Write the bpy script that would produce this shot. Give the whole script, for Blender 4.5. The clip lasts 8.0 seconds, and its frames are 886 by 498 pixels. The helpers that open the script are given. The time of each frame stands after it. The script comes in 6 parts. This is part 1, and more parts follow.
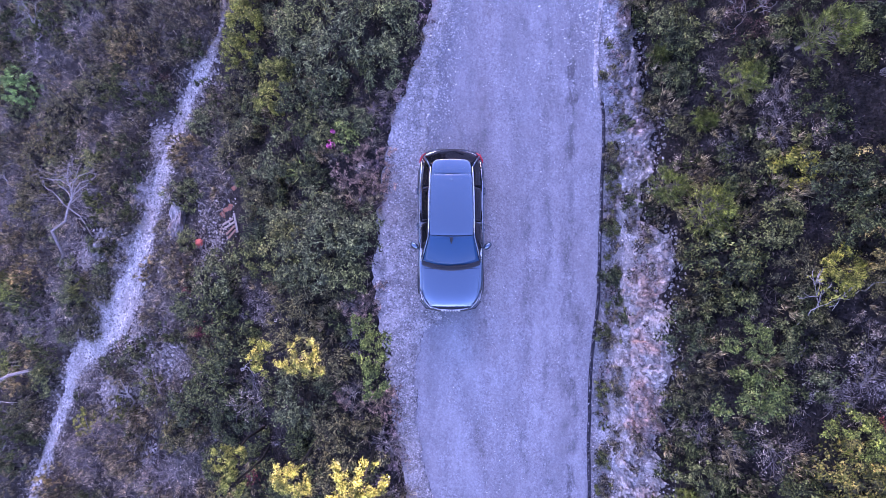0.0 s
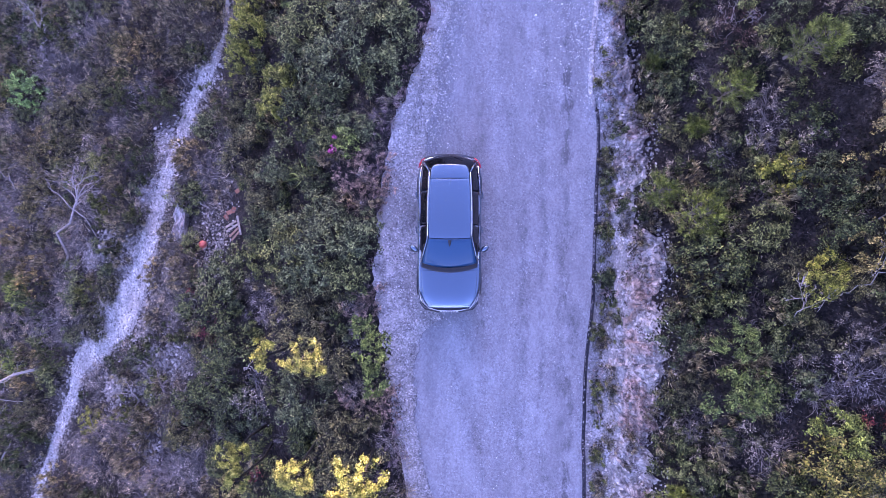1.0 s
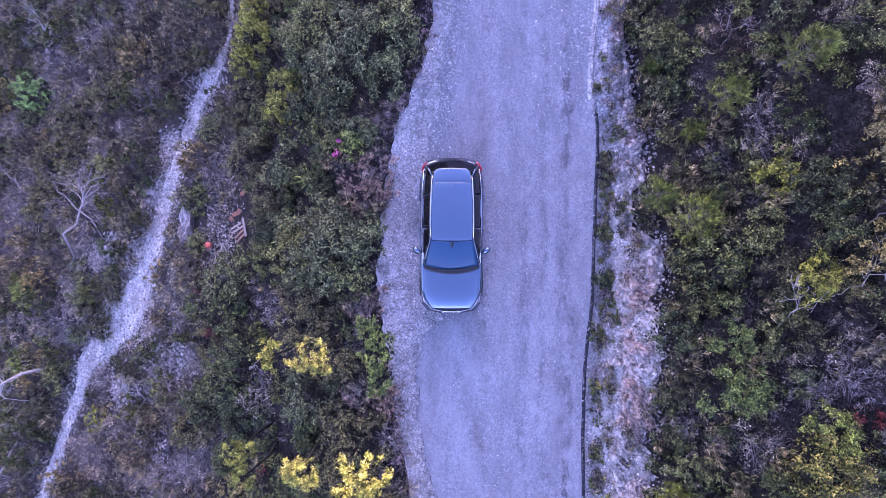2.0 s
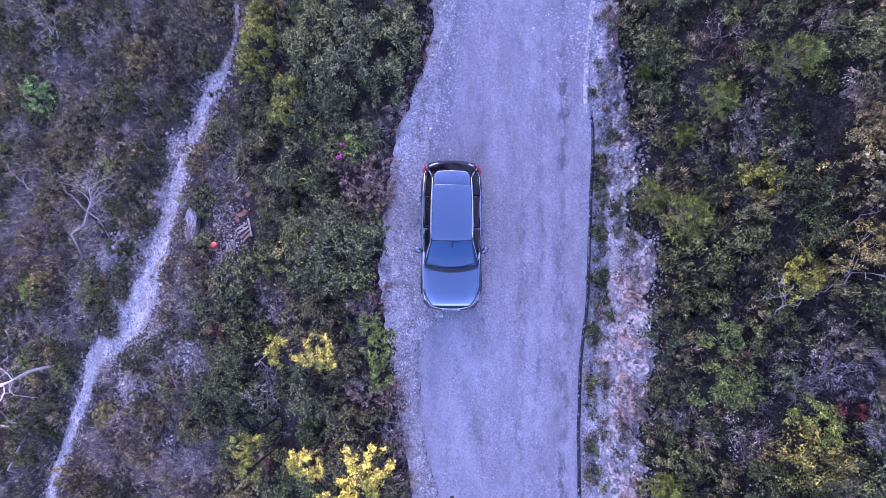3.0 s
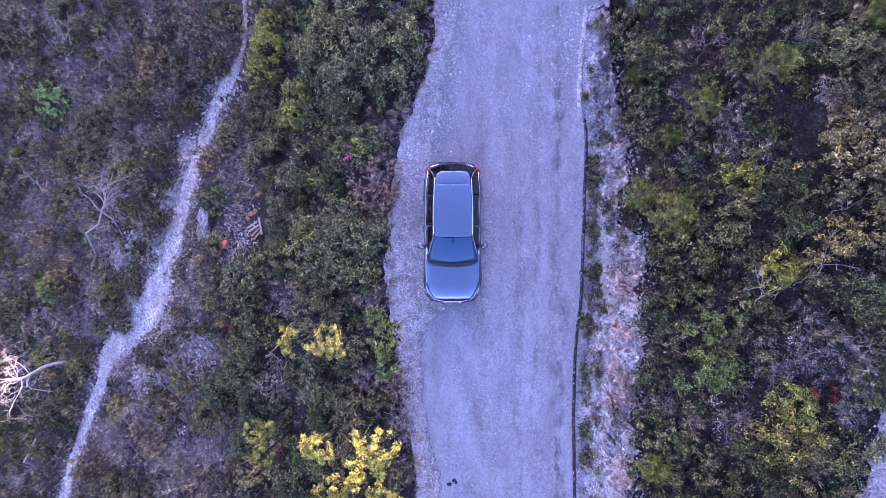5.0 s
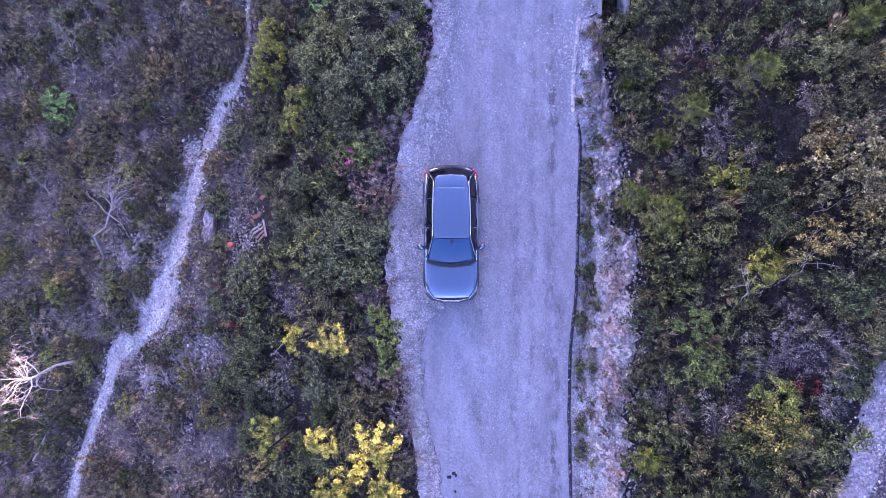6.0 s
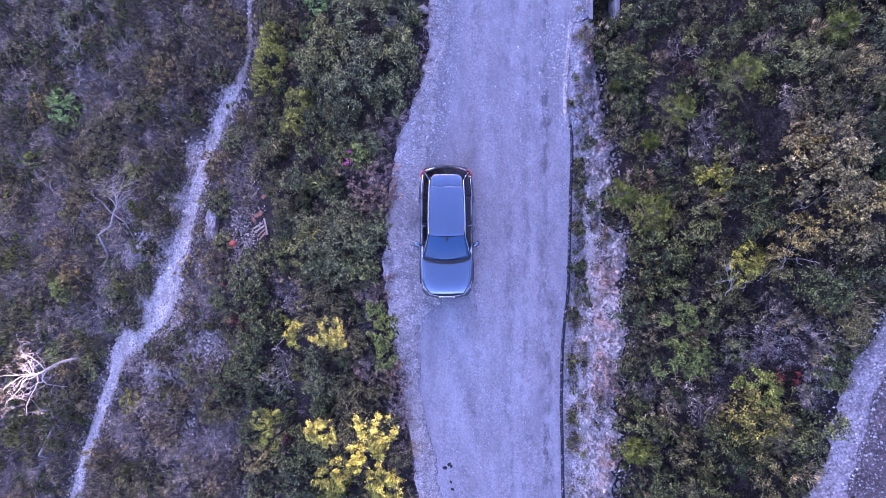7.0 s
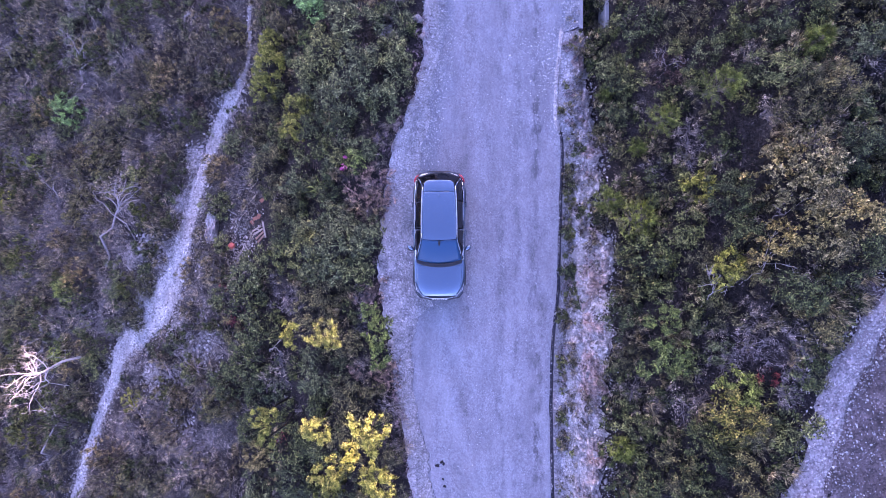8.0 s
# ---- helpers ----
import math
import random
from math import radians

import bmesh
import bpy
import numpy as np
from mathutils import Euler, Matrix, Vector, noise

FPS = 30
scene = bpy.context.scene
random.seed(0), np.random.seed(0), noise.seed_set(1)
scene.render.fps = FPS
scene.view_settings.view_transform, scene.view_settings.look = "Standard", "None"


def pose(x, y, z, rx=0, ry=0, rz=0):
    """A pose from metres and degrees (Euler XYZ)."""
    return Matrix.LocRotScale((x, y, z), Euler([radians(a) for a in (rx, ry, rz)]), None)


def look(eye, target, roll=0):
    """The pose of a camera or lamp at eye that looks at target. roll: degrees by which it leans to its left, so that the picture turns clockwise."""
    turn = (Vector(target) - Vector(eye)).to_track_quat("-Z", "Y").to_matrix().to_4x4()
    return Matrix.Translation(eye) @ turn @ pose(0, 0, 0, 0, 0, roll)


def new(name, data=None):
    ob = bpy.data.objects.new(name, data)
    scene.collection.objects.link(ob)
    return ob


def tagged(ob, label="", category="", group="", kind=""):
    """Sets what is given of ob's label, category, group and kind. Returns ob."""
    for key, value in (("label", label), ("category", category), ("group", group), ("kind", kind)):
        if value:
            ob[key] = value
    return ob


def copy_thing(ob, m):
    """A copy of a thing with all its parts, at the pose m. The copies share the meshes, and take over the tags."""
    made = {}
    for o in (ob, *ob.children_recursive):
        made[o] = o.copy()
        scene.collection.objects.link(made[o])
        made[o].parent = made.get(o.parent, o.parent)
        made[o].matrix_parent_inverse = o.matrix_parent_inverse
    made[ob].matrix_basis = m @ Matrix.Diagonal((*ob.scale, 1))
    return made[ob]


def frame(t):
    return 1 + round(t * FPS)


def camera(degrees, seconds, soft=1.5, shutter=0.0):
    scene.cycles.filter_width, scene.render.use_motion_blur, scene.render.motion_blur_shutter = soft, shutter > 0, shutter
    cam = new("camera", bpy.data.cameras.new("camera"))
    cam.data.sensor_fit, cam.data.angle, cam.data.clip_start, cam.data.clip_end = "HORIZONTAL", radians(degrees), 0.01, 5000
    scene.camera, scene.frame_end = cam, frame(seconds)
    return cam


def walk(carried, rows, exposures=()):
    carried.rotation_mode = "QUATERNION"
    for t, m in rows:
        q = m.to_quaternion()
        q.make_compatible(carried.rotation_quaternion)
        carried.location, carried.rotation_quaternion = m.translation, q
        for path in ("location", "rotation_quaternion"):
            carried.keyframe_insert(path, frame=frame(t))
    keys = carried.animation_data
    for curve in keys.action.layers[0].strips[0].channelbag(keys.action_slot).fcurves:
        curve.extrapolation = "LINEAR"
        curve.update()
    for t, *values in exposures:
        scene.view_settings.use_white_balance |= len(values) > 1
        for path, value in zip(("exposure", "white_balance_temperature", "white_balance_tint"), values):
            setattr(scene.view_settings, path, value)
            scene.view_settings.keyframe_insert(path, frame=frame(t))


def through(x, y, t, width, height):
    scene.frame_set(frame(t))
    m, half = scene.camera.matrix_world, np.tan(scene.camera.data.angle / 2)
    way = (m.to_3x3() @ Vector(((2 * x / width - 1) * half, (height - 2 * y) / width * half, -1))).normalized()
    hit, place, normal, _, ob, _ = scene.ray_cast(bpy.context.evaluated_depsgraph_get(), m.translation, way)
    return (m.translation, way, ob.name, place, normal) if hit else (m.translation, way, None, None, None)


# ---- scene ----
# ---------------------------------------------------------------- camera
cam = camera(77.7, 8.0, soft=0.5)
PATH = [
    (0.0, -0.2355, -0.8921, 15.757, 1.424, -0.079, 0.153),
    (0.5, -0.1883, -0.8758, 15.9719, 1.464, -0.062, 0.205),
    (1.0, -0.197, -0.8434, 16.166, 1.469, -0.082, 0.224),
    (1.5, -0.2473, -0.7784, 16.3076, 1.399, -0.083, 0.208),
    (3.0, -0.2696, -0.8048, 17.0376, 1.401, -0.077, 0.22),
    (3.5, -0.2353, -0.898, 17.3238, 1.394, -0.058, 0.193),
    (4.0, -0.256, -0.99, 17.5184, 1.4, -0.079, 0.223),
    (4.5, -0.3236, -0.9673, 17.7359, 1.385, -0.059, 0.158),
    (6.0, -0.2545, -0.9354, 18.6193, 1.392, 0.051, -0.282),
    (6.5, -0.2224, -0.9695, 18.9153, 1.393, 0.085, -0.322),
    (7.0, -0.085, -1.0539, 19.181, 1.445, 0.127, -0.308),
    (7.5, 0.1017, -1.0341, 19.4093, 1.463, 0.168, -0.231),
    (8.0, 0.1933, -0.9577, 19.6928, 1.468, 0.219, -0.153),
]
EXPOSURE = [(0.0, 2.72, 5450, 70), (8.0, 2.72, 5450, 70)]
walk(cam, [(t, pose(x, y, z, rx, ry, rz)) for t, x, y, z, rx, ry, rz in PATH], EXPOSURE)

# ---------------------------------------------------------------- sky and sun
SUN_UP, SUN_TURN = 9.0, 4.0        # degrees: low sun beyond the ridge, almost along +y
world = bpy.data.worlds.new("sky")
scene.world = world
world.use_nodes = True
sky = world.node_tree.nodes.new("ShaderNodeTexSky")
sky.sky_type, sky.sun_disc = "NISHITA", False
sky.sun_elevation, sky.sun_rotation = radians(SUN_UP), radians(SUN_TURN)
back = world.node_tree.nodes["Background"]
back.inputs["Strength"].default_value = 0.15
world.node_tree.links.new(sky.outputs["Color"], back.inputs["Color"])
lamp = bpy.data.lights.new("sun", "SUN")
lamp.energy, lamp.angle, lamp.color = 5.0, radians(0.5), (1.0, 0.82, 0.52)
sun = new("sun", lamp)
toward = Vector((math.sin(radians(SUN_TURN)) * math.cos(radians(SUN_UP)), math.cos(radians(SUN_TURN)) * math.cos(radians(SUN_UP)), math.sin(radians(SUN_UP))))
sun.matrix_world = look(toward * 200, (0, 0, 0))


# ---------------------------------------------------------------- materials
def nodes_of(name):
    mat = bpy.data.materials.new(name)
    mat.use_nodes = True
    nt = mat.node_tree
    return mat, nt, nt.nodes["Principled BSDF"]


def add(nt, kind, **values):
    n = nt.nodes.new(kind)
    for key, value in values.items():
        n.inputs[key].default_value = value
    return n


def ramp(nt, source, stops):
    n = nt.nodes.new("ShaderNodeValToRGB")
    e = n.color_ramp.elements
    while len(e) < len(stops):
        e.new(0.5)
    for item, (at, c) in zip(e, stops):
        item.position, item.color = at, (*c, 1)
    nt.links.new(source, n.inputs["Fac"])
    return n.outputs["Color"]


def mixed(nt, fac, a, b, blend="MIX"):
    n = nt.nodes.new("ShaderNodeMix")
    n.data_type, n.blend_type = "RGBA", blend
    for sock, v in ((n.inputs["Factor"], fac), (n.inputs[6], a), (n.inputs[7], b)):
        if isinstance(v, bpy.types.NodeSocket):
            nt.links.new(v, sock)
        else:
            sock.default_value = v if not isinstance(v, tuple) or len(v) == 4 else (*v, 1)
    return n.outputs[2]


def grain(nt, scale, detail=6.0, stretch=(1, 1, 1), rough=0.6, world_space=False):
    """Noise over object (or world) coordinates, in pieces per metre."""
    co = nt.nodes.new("ShaderNodeNewGeometry").outputs["Position"] if world_space else nt.nodes.new("ShaderNodeTexCoord").outputs["Object"]
    mp = add(nt, "ShaderNodeMapping", Scale=stretch)
    n = add(nt, "ShaderNodeTexNoise", Scale=scale, Detail=detail, Roughness=rough)
    nt.links.new(co, mp.inputs["Vector"])
    nt.links.new(mp.outputs["Vector"], n.inputs["Vector"])
    return n.outputs["Fac"]


def cells(nt, scale, out="Color", stretch=(1, 1, 1)):
    co = nt.nodes.new("ShaderNodeTexCoord").outputs["Object"]
    mp = add(nt, "ShaderNodeMapping", Scale=stretch)
    n = add(nt, "ShaderNodeTexVoronoi", Scale=scale)
    nt.links.new(co, mp.inputs["Vector"])
    nt.links.new(mp.outputs["Vector"], n.inputs["Vector"])
    return n.outputs[out]


def bumped(nt, bsdf, height, distance, strength=1.0):
    n = add(nt, "ShaderNodeBump", Strength=strength, Distance=distance)
    nt.links.new(height, n.inputs["Height"])
    nt.links.new(n.outputs["Normal"], bsdf.inputs["Normal"])


def stony(name, dark, light, scale, fine, bump=0.02, stain=None, rough=0.9, stretch=(1, 1, 1), speck=0.5, each=False):
    """Crushed stone, rock or soil: a broad mottling, fine single grains, and stains."""
    mat, nt, b = nodes_of(name)
    base = ramp(nt, grain(nt, scale, 8, stretch), [(0.34, dark), (0.66, light)])
    grey = nt.nodes.new("ShaderNodeSeparateColor")
    nt.links.new(cells(nt, fine), grey.inputs["Color"])
    bits = ramp(nt, grey.outputs["Red"], [(0.0, (0.52, 0.52, 0.52)), (0.45, (1.0, 1.0, 1.0)), (0.9, (1.2, 1.2, 1.2)), (1.0, (1.9, 1.9, 1.9))])
    base = mixed(nt, speck, base, mixed(nt, 1.0, base, bits, "MULTIPLY"))
    if stain:
        base = mixed(nt, ramp(nt, grain(nt, 0.55, 5), [(0.48, (0, 0, 0)), (0.68, (1, 1, 1))]), base, stain)
    if each:
        own = ramp(nt, nt.nodes.new("ShaderNodeNewGeometry").outputs["Random Per Island"], [(0.0, (0.45, 0.44, 0.44)), (0.4, (0.85, 0.85, 0.85)), (0.8, (1.15, 1.15, 1.15)), (1.0, (1.75, 1.75, 1.75))])
        base = mixed(nt, 1.0, base, own, "MULTIPLY")
    nt.links.new(base, b.inputs["Base Color"])
    b.inputs["Roughness"].default_value = rough
    b.inputs["Specular IOR Level"].default_value = 0.2
    bumped(nt, b, cells(nt, fine * 0.7, "Distance"), bump)
    return mat


def leafy(name, dark, light, tip, gloss=0.5, through=0.12):
    """Leaves: each one its own tone, patches of older and younger growth, painted clump shading, some light through the
    blade.
    """
    mat, nt, b = nodes_of(name)
    geo = nt.nodes.new("ShaderNodeNewGeometry")
    tone = ramp(nt, geo.outputs["Random Per Island"], [(0.0, dark), (0.2, dark), (0.62, light), (0.95, tip)])
    info = nt.nodes.new("ShaderNodeObjectInfo")
    per = ramp(nt, info.outputs["Random"], [(0.0, (0.72, 0.74, 0.8)), (0.5, (1, 1, 1)), (1.0, (1.25, 1.15, 0.85))])
    tone = mixed(nt, 1.0, tone, per, "MULTIPLY")
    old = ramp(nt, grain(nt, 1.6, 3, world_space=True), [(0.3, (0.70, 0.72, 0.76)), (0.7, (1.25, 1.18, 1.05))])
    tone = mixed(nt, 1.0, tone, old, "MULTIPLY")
    # lit heads and shaded gaps of clumps, put into the colour as noise
    clump_shade = ramp(nt, grain(nt, 5.5, 3, rough=0.5, world_space=True), [(0.36, (0.34, 0.36, 0.36)), (0.5, (0.9, 0.9, 0.9)), (0.64, (1.9, 1.85, 1.7))])
    tone = mixed(nt, 1.0, tone, clump_shade, "MULTIPLY")
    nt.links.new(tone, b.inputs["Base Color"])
    b.inputs["Roughness"].default_value = gloss
    b.inputs["Specular IOR Level"].default_value = 0.3
    tr = nt.nodes.new("ShaderNodeBsdfTranslucent")
    nt.links.new(tone, tr.inputs["Color"])
    mx = add(nt, "ShaderNodeMixShader", Fac=through)
    nt.links.new(b.outputs[0], mx.inputs[1])
    nt.links.new(tr.outputs[0], mx.inputs[2])
    nt.links.new(mx.outputs[0], nt.nodes["Material Output"].inputs["Surface"])
    return mat


def woody(name, dark, light, scale=9.0):
    mat, nt, b = nodes_of(name)
    geo = nt.nodes.new("ShaderNodeNewGeometry")
    base = ramp(nt, grain(nt, scale, 5, (1, 1, 0.3), world_space=True), [(0.3, dark), (0.7, light)])
    each = ramp(nt, geo.outputs["Random Per Island"], [(0.0, (0.75, 0.75, 0.75)), (1.0, (1.2, 1.2, 1.2))])
    nt.links.new(mixed(nt, 1.0, base, each, "MULTIPLY"), b.inputs["Base Color"])
    b.inputs["Roughness"].default_value = 0.85
    b.inputs["Specular IOR Level"].default_value = 0.2
    return mat


def plain(name, colour, rough=0.5, metal=0.0, coat=0.0, wear=0.0):
    mat, nt, b = nodes_of(name)
    if wear:
        c = ramp(nt, grain(nt, 14, 6), [(0.3, tuple(v * (1 - wear) for v in colour)), (0.7, tuple(min(1, v * (1 + wear)) for v in colour))])
        nt.links.new(c, b.inputs["Base Color"])
    else:
        b.inputs["Base Color"].default_value = (*colour, 1)
    b.inputs["Roughness"].default_value, b.inputs["Metallic"].default_value = rough, metal
    b.inputs["Coat Weight"].default_value = coat
    b.inputs["Coat Roughness"].default_value = 0.04
    return mat


def soil():
    """Dark humus, turning to pale dry stony ground in drifts on the lower slope."""
    mat, nt, b = nodes_of("soil and litter")
    dark = ramp(nt, grain(nt, 2.6, 8), [(0.34, (0.010, 0.0085, 0.0075)), (0.66, (0.045, 0.038, 0.034))])
    pale = ramp(nt, grain(nt, 5.0, 9, rough=0.75), [(0.34, (0.055, 0.049, 0.042)), (0.66, (0.21, 0.19, 0.165))])
    grey = nt.nodes.new("ShaderNodeSeparateColor")
    nt.links.new(cells(nt, 22), grey.inputs["Color"])
    bits = ramp(nt, grey.outputs["Red"], [(0.0, (0.45, 0.45, 0.45)), (0.5, (1, 1, 1)), (1.0, (1.8, 1.8, 1.8))])
    sep = nt.nodes.new("ShaderNodeSeparateXYZ")
    nt.links.new(nt.nodes.new("ShaderNodeTexCoord").outputs["Object"], sep.inputs[0])
    lower = ramp(nt, add_range(nt, sep.outputs["X"], -10.5, -7.5), [(0.0, (1, 1, 1)), (1.0, (0, 0, 0))])
    drift = ramp(nt, grain(nt, 0.5, 7, rough=0.65), [(0.46, (0.06, 0.06, 0.06)), (0.64, (1, 1, 1))])
    base = mixed(nt, mixed(nt, 1.0, lower, drift, "MULTIPLY"), dark, pale)
    nt.links.new(mixed(nt, 1.0, base, bits, "MULTIPLY"), b.inputs["Base Color"])
    b.inputs["Roughness"].default_value, b.inputs["Specular IOR Level"].default_value = 0.9, 0.2
    bumped(nt, b, cells(nt, 20, "Distance"), 0.03)
    return mat


def add_range(nt, value, low, high):
    n = nt.nodes.new("ShaderNodeMapRange")
    n.inputs["From Min"].default_value, n.inputs["From Max"].default_value = low, high
    nt.links.new(value, n.inputs["Value"])
    return n.outputs["Result"]


M_SOIL = soil()
M_GRAVEL = stony("loose limestone gravel", (0.25, 0.238, 0.232), (0.52, 0.497, 0.48), 2.4, 24, 0.03, stain=(0.28, 0.257, 0.245), speck=1.0)
M_TRAIL = stony("trodden limestone rubble", (0.34, 0.325, 0.305), (0.60, 0.575, 0.545), 1.6, 16, 0.04, stain=(0.30, 0.27, 0.25), speck=1.0)
def rocky():
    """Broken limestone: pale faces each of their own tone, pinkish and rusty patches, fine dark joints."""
    mat, nt, b = nodes_of("cracked limestone")
    base = ramp(nt, grain(nt, 5.0, 9, rough=0.75), [(0.30, (0.27, 0.25, 0.24)), (0.5, (0.46, 0.435, 0.42)), (0.68, (0.66, 0.63, 0.61))])
    rust = ramp(nt, grain(nt, 0.9, 6), [(0.46, (0, 0, 0)), (0.62, (0.85, 0.85, 0.85))])
    base = mixed(nt, rust, base, mixed(nt, 1.0, base, (0.98, 0.70, 0.58), "MULTIPLY"))
    earth = ramp(nt, grain(nt, 1.7, 7, rough=0.7), [(0.52, (0, 0, 0)), (0.64, (0.85, 0.85, 0.85))])
    base = mixed(nt, earth, base, (0.17, 0.145, 0.135))
    co = nt.nodes.new("ShaderNodeTexCoord").outputs["Object"]
    bend = add(nt, "ShaderNodeTexNoise", Scale=6.0, Detail=5.0)
    nt.links.new(co, bend.inputs["Vector"])
    moved = mixed(nt, 0.24, co, bend.outputs["Color"])
    own = add(nt, "ShaderNodeTexVoronoi", Scale=11.0)
    nt.links.new(moved, own.inputs["Vector"])
    tone = nt.nodes.new("ShaderNodeSeparateColor")
    nt.links.new(own.outputs["Color"], tone.inputs["Color"])
    base = mixed(nt, 1.0, base, ramp(nt, tone.outputs["Red"], [(0.0, (0.55, 0.54, 0.53)), (0.5, (0.95, 0.94, 0.93)), (1.0, (1.25, 1.25, 1.25))]), "MULTIPLY")
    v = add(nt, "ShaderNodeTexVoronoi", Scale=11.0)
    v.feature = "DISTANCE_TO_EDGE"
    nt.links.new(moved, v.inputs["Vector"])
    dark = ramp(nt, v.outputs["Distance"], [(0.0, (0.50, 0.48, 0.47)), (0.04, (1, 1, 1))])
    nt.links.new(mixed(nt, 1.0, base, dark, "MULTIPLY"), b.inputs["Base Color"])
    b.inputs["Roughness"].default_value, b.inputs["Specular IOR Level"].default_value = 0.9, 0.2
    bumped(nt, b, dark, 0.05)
    return mat


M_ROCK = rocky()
M_STONE = stony("broken limestone", (0.28, 0.26, 0.245), (0.54, 0.51, 0.48), 5.0, 40, 0.01, speck=0.3, each=True)
M_EARTH = stony("pale trodden earth", (0.24, 0.205, 0.195), (0.44, 0.395, 0.38), 3.0, 18, 0.03, stain=(0.20, 0.17, 0.155), speck=1.0)
M_TRACK = stony("brown earth with dry growth", (0.06, 0.047, 0.044), (0.175, 0.14, 0.132), 1.6, 22, 0.03, stain=(0.05, 0.04, 0.038), speck=1.0)
M_CONCRETE = stony("old concrete", (0.26, 0.25, 0.24), (0.38, 0.37, 0.36), 2.0, 60, 0.004, speck=0.3)


def asphalt():
    """Dusty, worn road surface: coarse speckled aggregate, brown fines, broken dark streaks along it, a smooth strip at the outer edge."""
    mat, nt, b = nodes_of("dusty worn asphalt")
    co = nt.nodes.new("ShaderNodeTexCoord")
    base = ramp(nt, grain(nt, 1.3, 9, (1.1, 0.5, 1), 0.7), [(0.30, (0.215, 0.215, 0.222)), (0.5, (0.262, 0.265, 0.275)), (0.70, (0.330, 0.336, 0.352))])
    lanes = ramp(nt, grain(nt, 0.75, 4, (1.6, 0.12, 1), 0.55), [(0.35, (0.90, 0.89, 0.90)), (0.65, (1.08, 1.08, 1.09))])
    base = mixed(nt, 1.0, base, lanes, "MULTIPLY")
    sep = nt.nodes.new("ShaderNodeSeparateXYZ")
    nt.links.new(co.outputs["Object"], sep.inputs[0])
    wob = nt.nodes.new("ShaderNodeMath")
    wob.operation = "MULTIPLY_ADD"
    nt.links.new(grain(nt, 0.9, 6, (1, 0.5, 1), 0.65), wob.inputs[0])
    wob.inputs[1].default_value = 1.7
    nt.links.new(sep.outputs["X"], wob.inputs[2])
    across = add_range(nt, wob.outputs[0], -1.4, 6.6)
    # brown dust between the wheel tracks
    dust = ramp(nt, across, [(0.0, (0, 0, 0)), (0.34, (0, 0, 0)), (0.40, (0.75, 0.75, 0.75)), (0.47, (0, 0, 0)), (1, (0, 0, 0))])
    patch = ramp(nt, grain(nt, 1.4, 7, (1.2, 0.6, 1), 0.7), [(0.42, (0, 0, 0)), (0.62, (0.9, 0.9, 0.9))])
    base = mixed(nt, mixed(nt, 1.0, dust, patch, "MULTIPLY"), base, (0.205, 0.188, 0.188))
    # dark chipped streaks
    bands = ramp(nt, across, [
        (0.0, (0, 0, 0)), (0.365, (0.0, 0.0, 0.0)), (0.395, (0.5, 0.5, 0.5)), (0.42, (0, 0, 0)), (0.535, (0, 0, 0)), (0.555, (0.55, 0.55, 0.55)), (0.575, (0, 0, 0)),
        (0.60, (0, 0, 0)), (0.625, (0.6, 0.6, 0.6)), (0.65, (0, 0, 0)), (0.685, (0, 0, 0)), (0.705, (1, 1, 1)), (0.725, (1, 1, 1)), (0.745, (0, 0, 0)), (1, (0, 0, 0))])
    holes = ramp(nt, grain(nt, 3.2, 9, (1.3, 0.6, 1), 0.78), [(0.44, (0, 0, 0)), (0.53, (0.95, 0.95, 0.95))])
    gaps = ramp(nt, grain(nt, 0.6, 4, (1, 0.6, 1)), [(0.42, (0.15, 0.15, 0.15)), (0.55, (1, 1, 1))])
    holes = mixed(nt, 1.0, holes, gaps, "MULTIPLY")
    base = mixed(nt, mixed(nt, 1.0, bands, holes, "MULTIPLY"), base, (0.125, 0.122, 0.130))
    blot = ramp(nt, grain(nt, 1.1, 8, (1.2, 0.6, 1), 0.72), [(0.60, (0, 0, 0)), (0.74, (0.6, 0.6, 0.6))])
    base = mixed(nt, blot, base, (0.175, 0.165, 0.168))
    # aggregate: single stones, pale and dark
    grit = nt.nodes.new("ShaderNodeSeparateColor")
    nt.links.new(cells(nt, 27), grit.inputs["Color"])
    bits = ramp(nt, grit.outputs["Green"], [(0.0, (0.70, 0.70, 0.71)), (0.3, (0.92, 0.92, 0.92)), (0.75, (1.05, 1.05, 1.05)), (0.93, (1.15, 1.15, 1.16)), (1.0, (1.38, 1.38, 1.38))])
    worn = ramp(nt, grain(nt, 0.9, 6, (1.4, 0.5, 1), 0.65), [(0.38, (0.25, 0.25, 0.25)), (0.6, (1, 1, 1))])
    base = mixed(nt, worn, base, mixed(nt, 1.0, base, bits, "MULTIPLY"))
    fine = ramp(nt, grain(nt, 16, 4, rough=0.75), [(0.35, (0.84, 0.84, 0.84)), (0.65, (1.14, 1.14, 1.14))])
    base = mixed(nt, 1.0, base, fine, "MULTIPLY")
    nt.links.new(base, b.inputs["Base Color"])
    b.inputs["Roughness"].default_value = 0.85
    b.inputs["Specular IOR Level"].default_value = 0.25
    bumped(nt, b, cells(nt, 27, "Distance"), 0.012)
    return mat


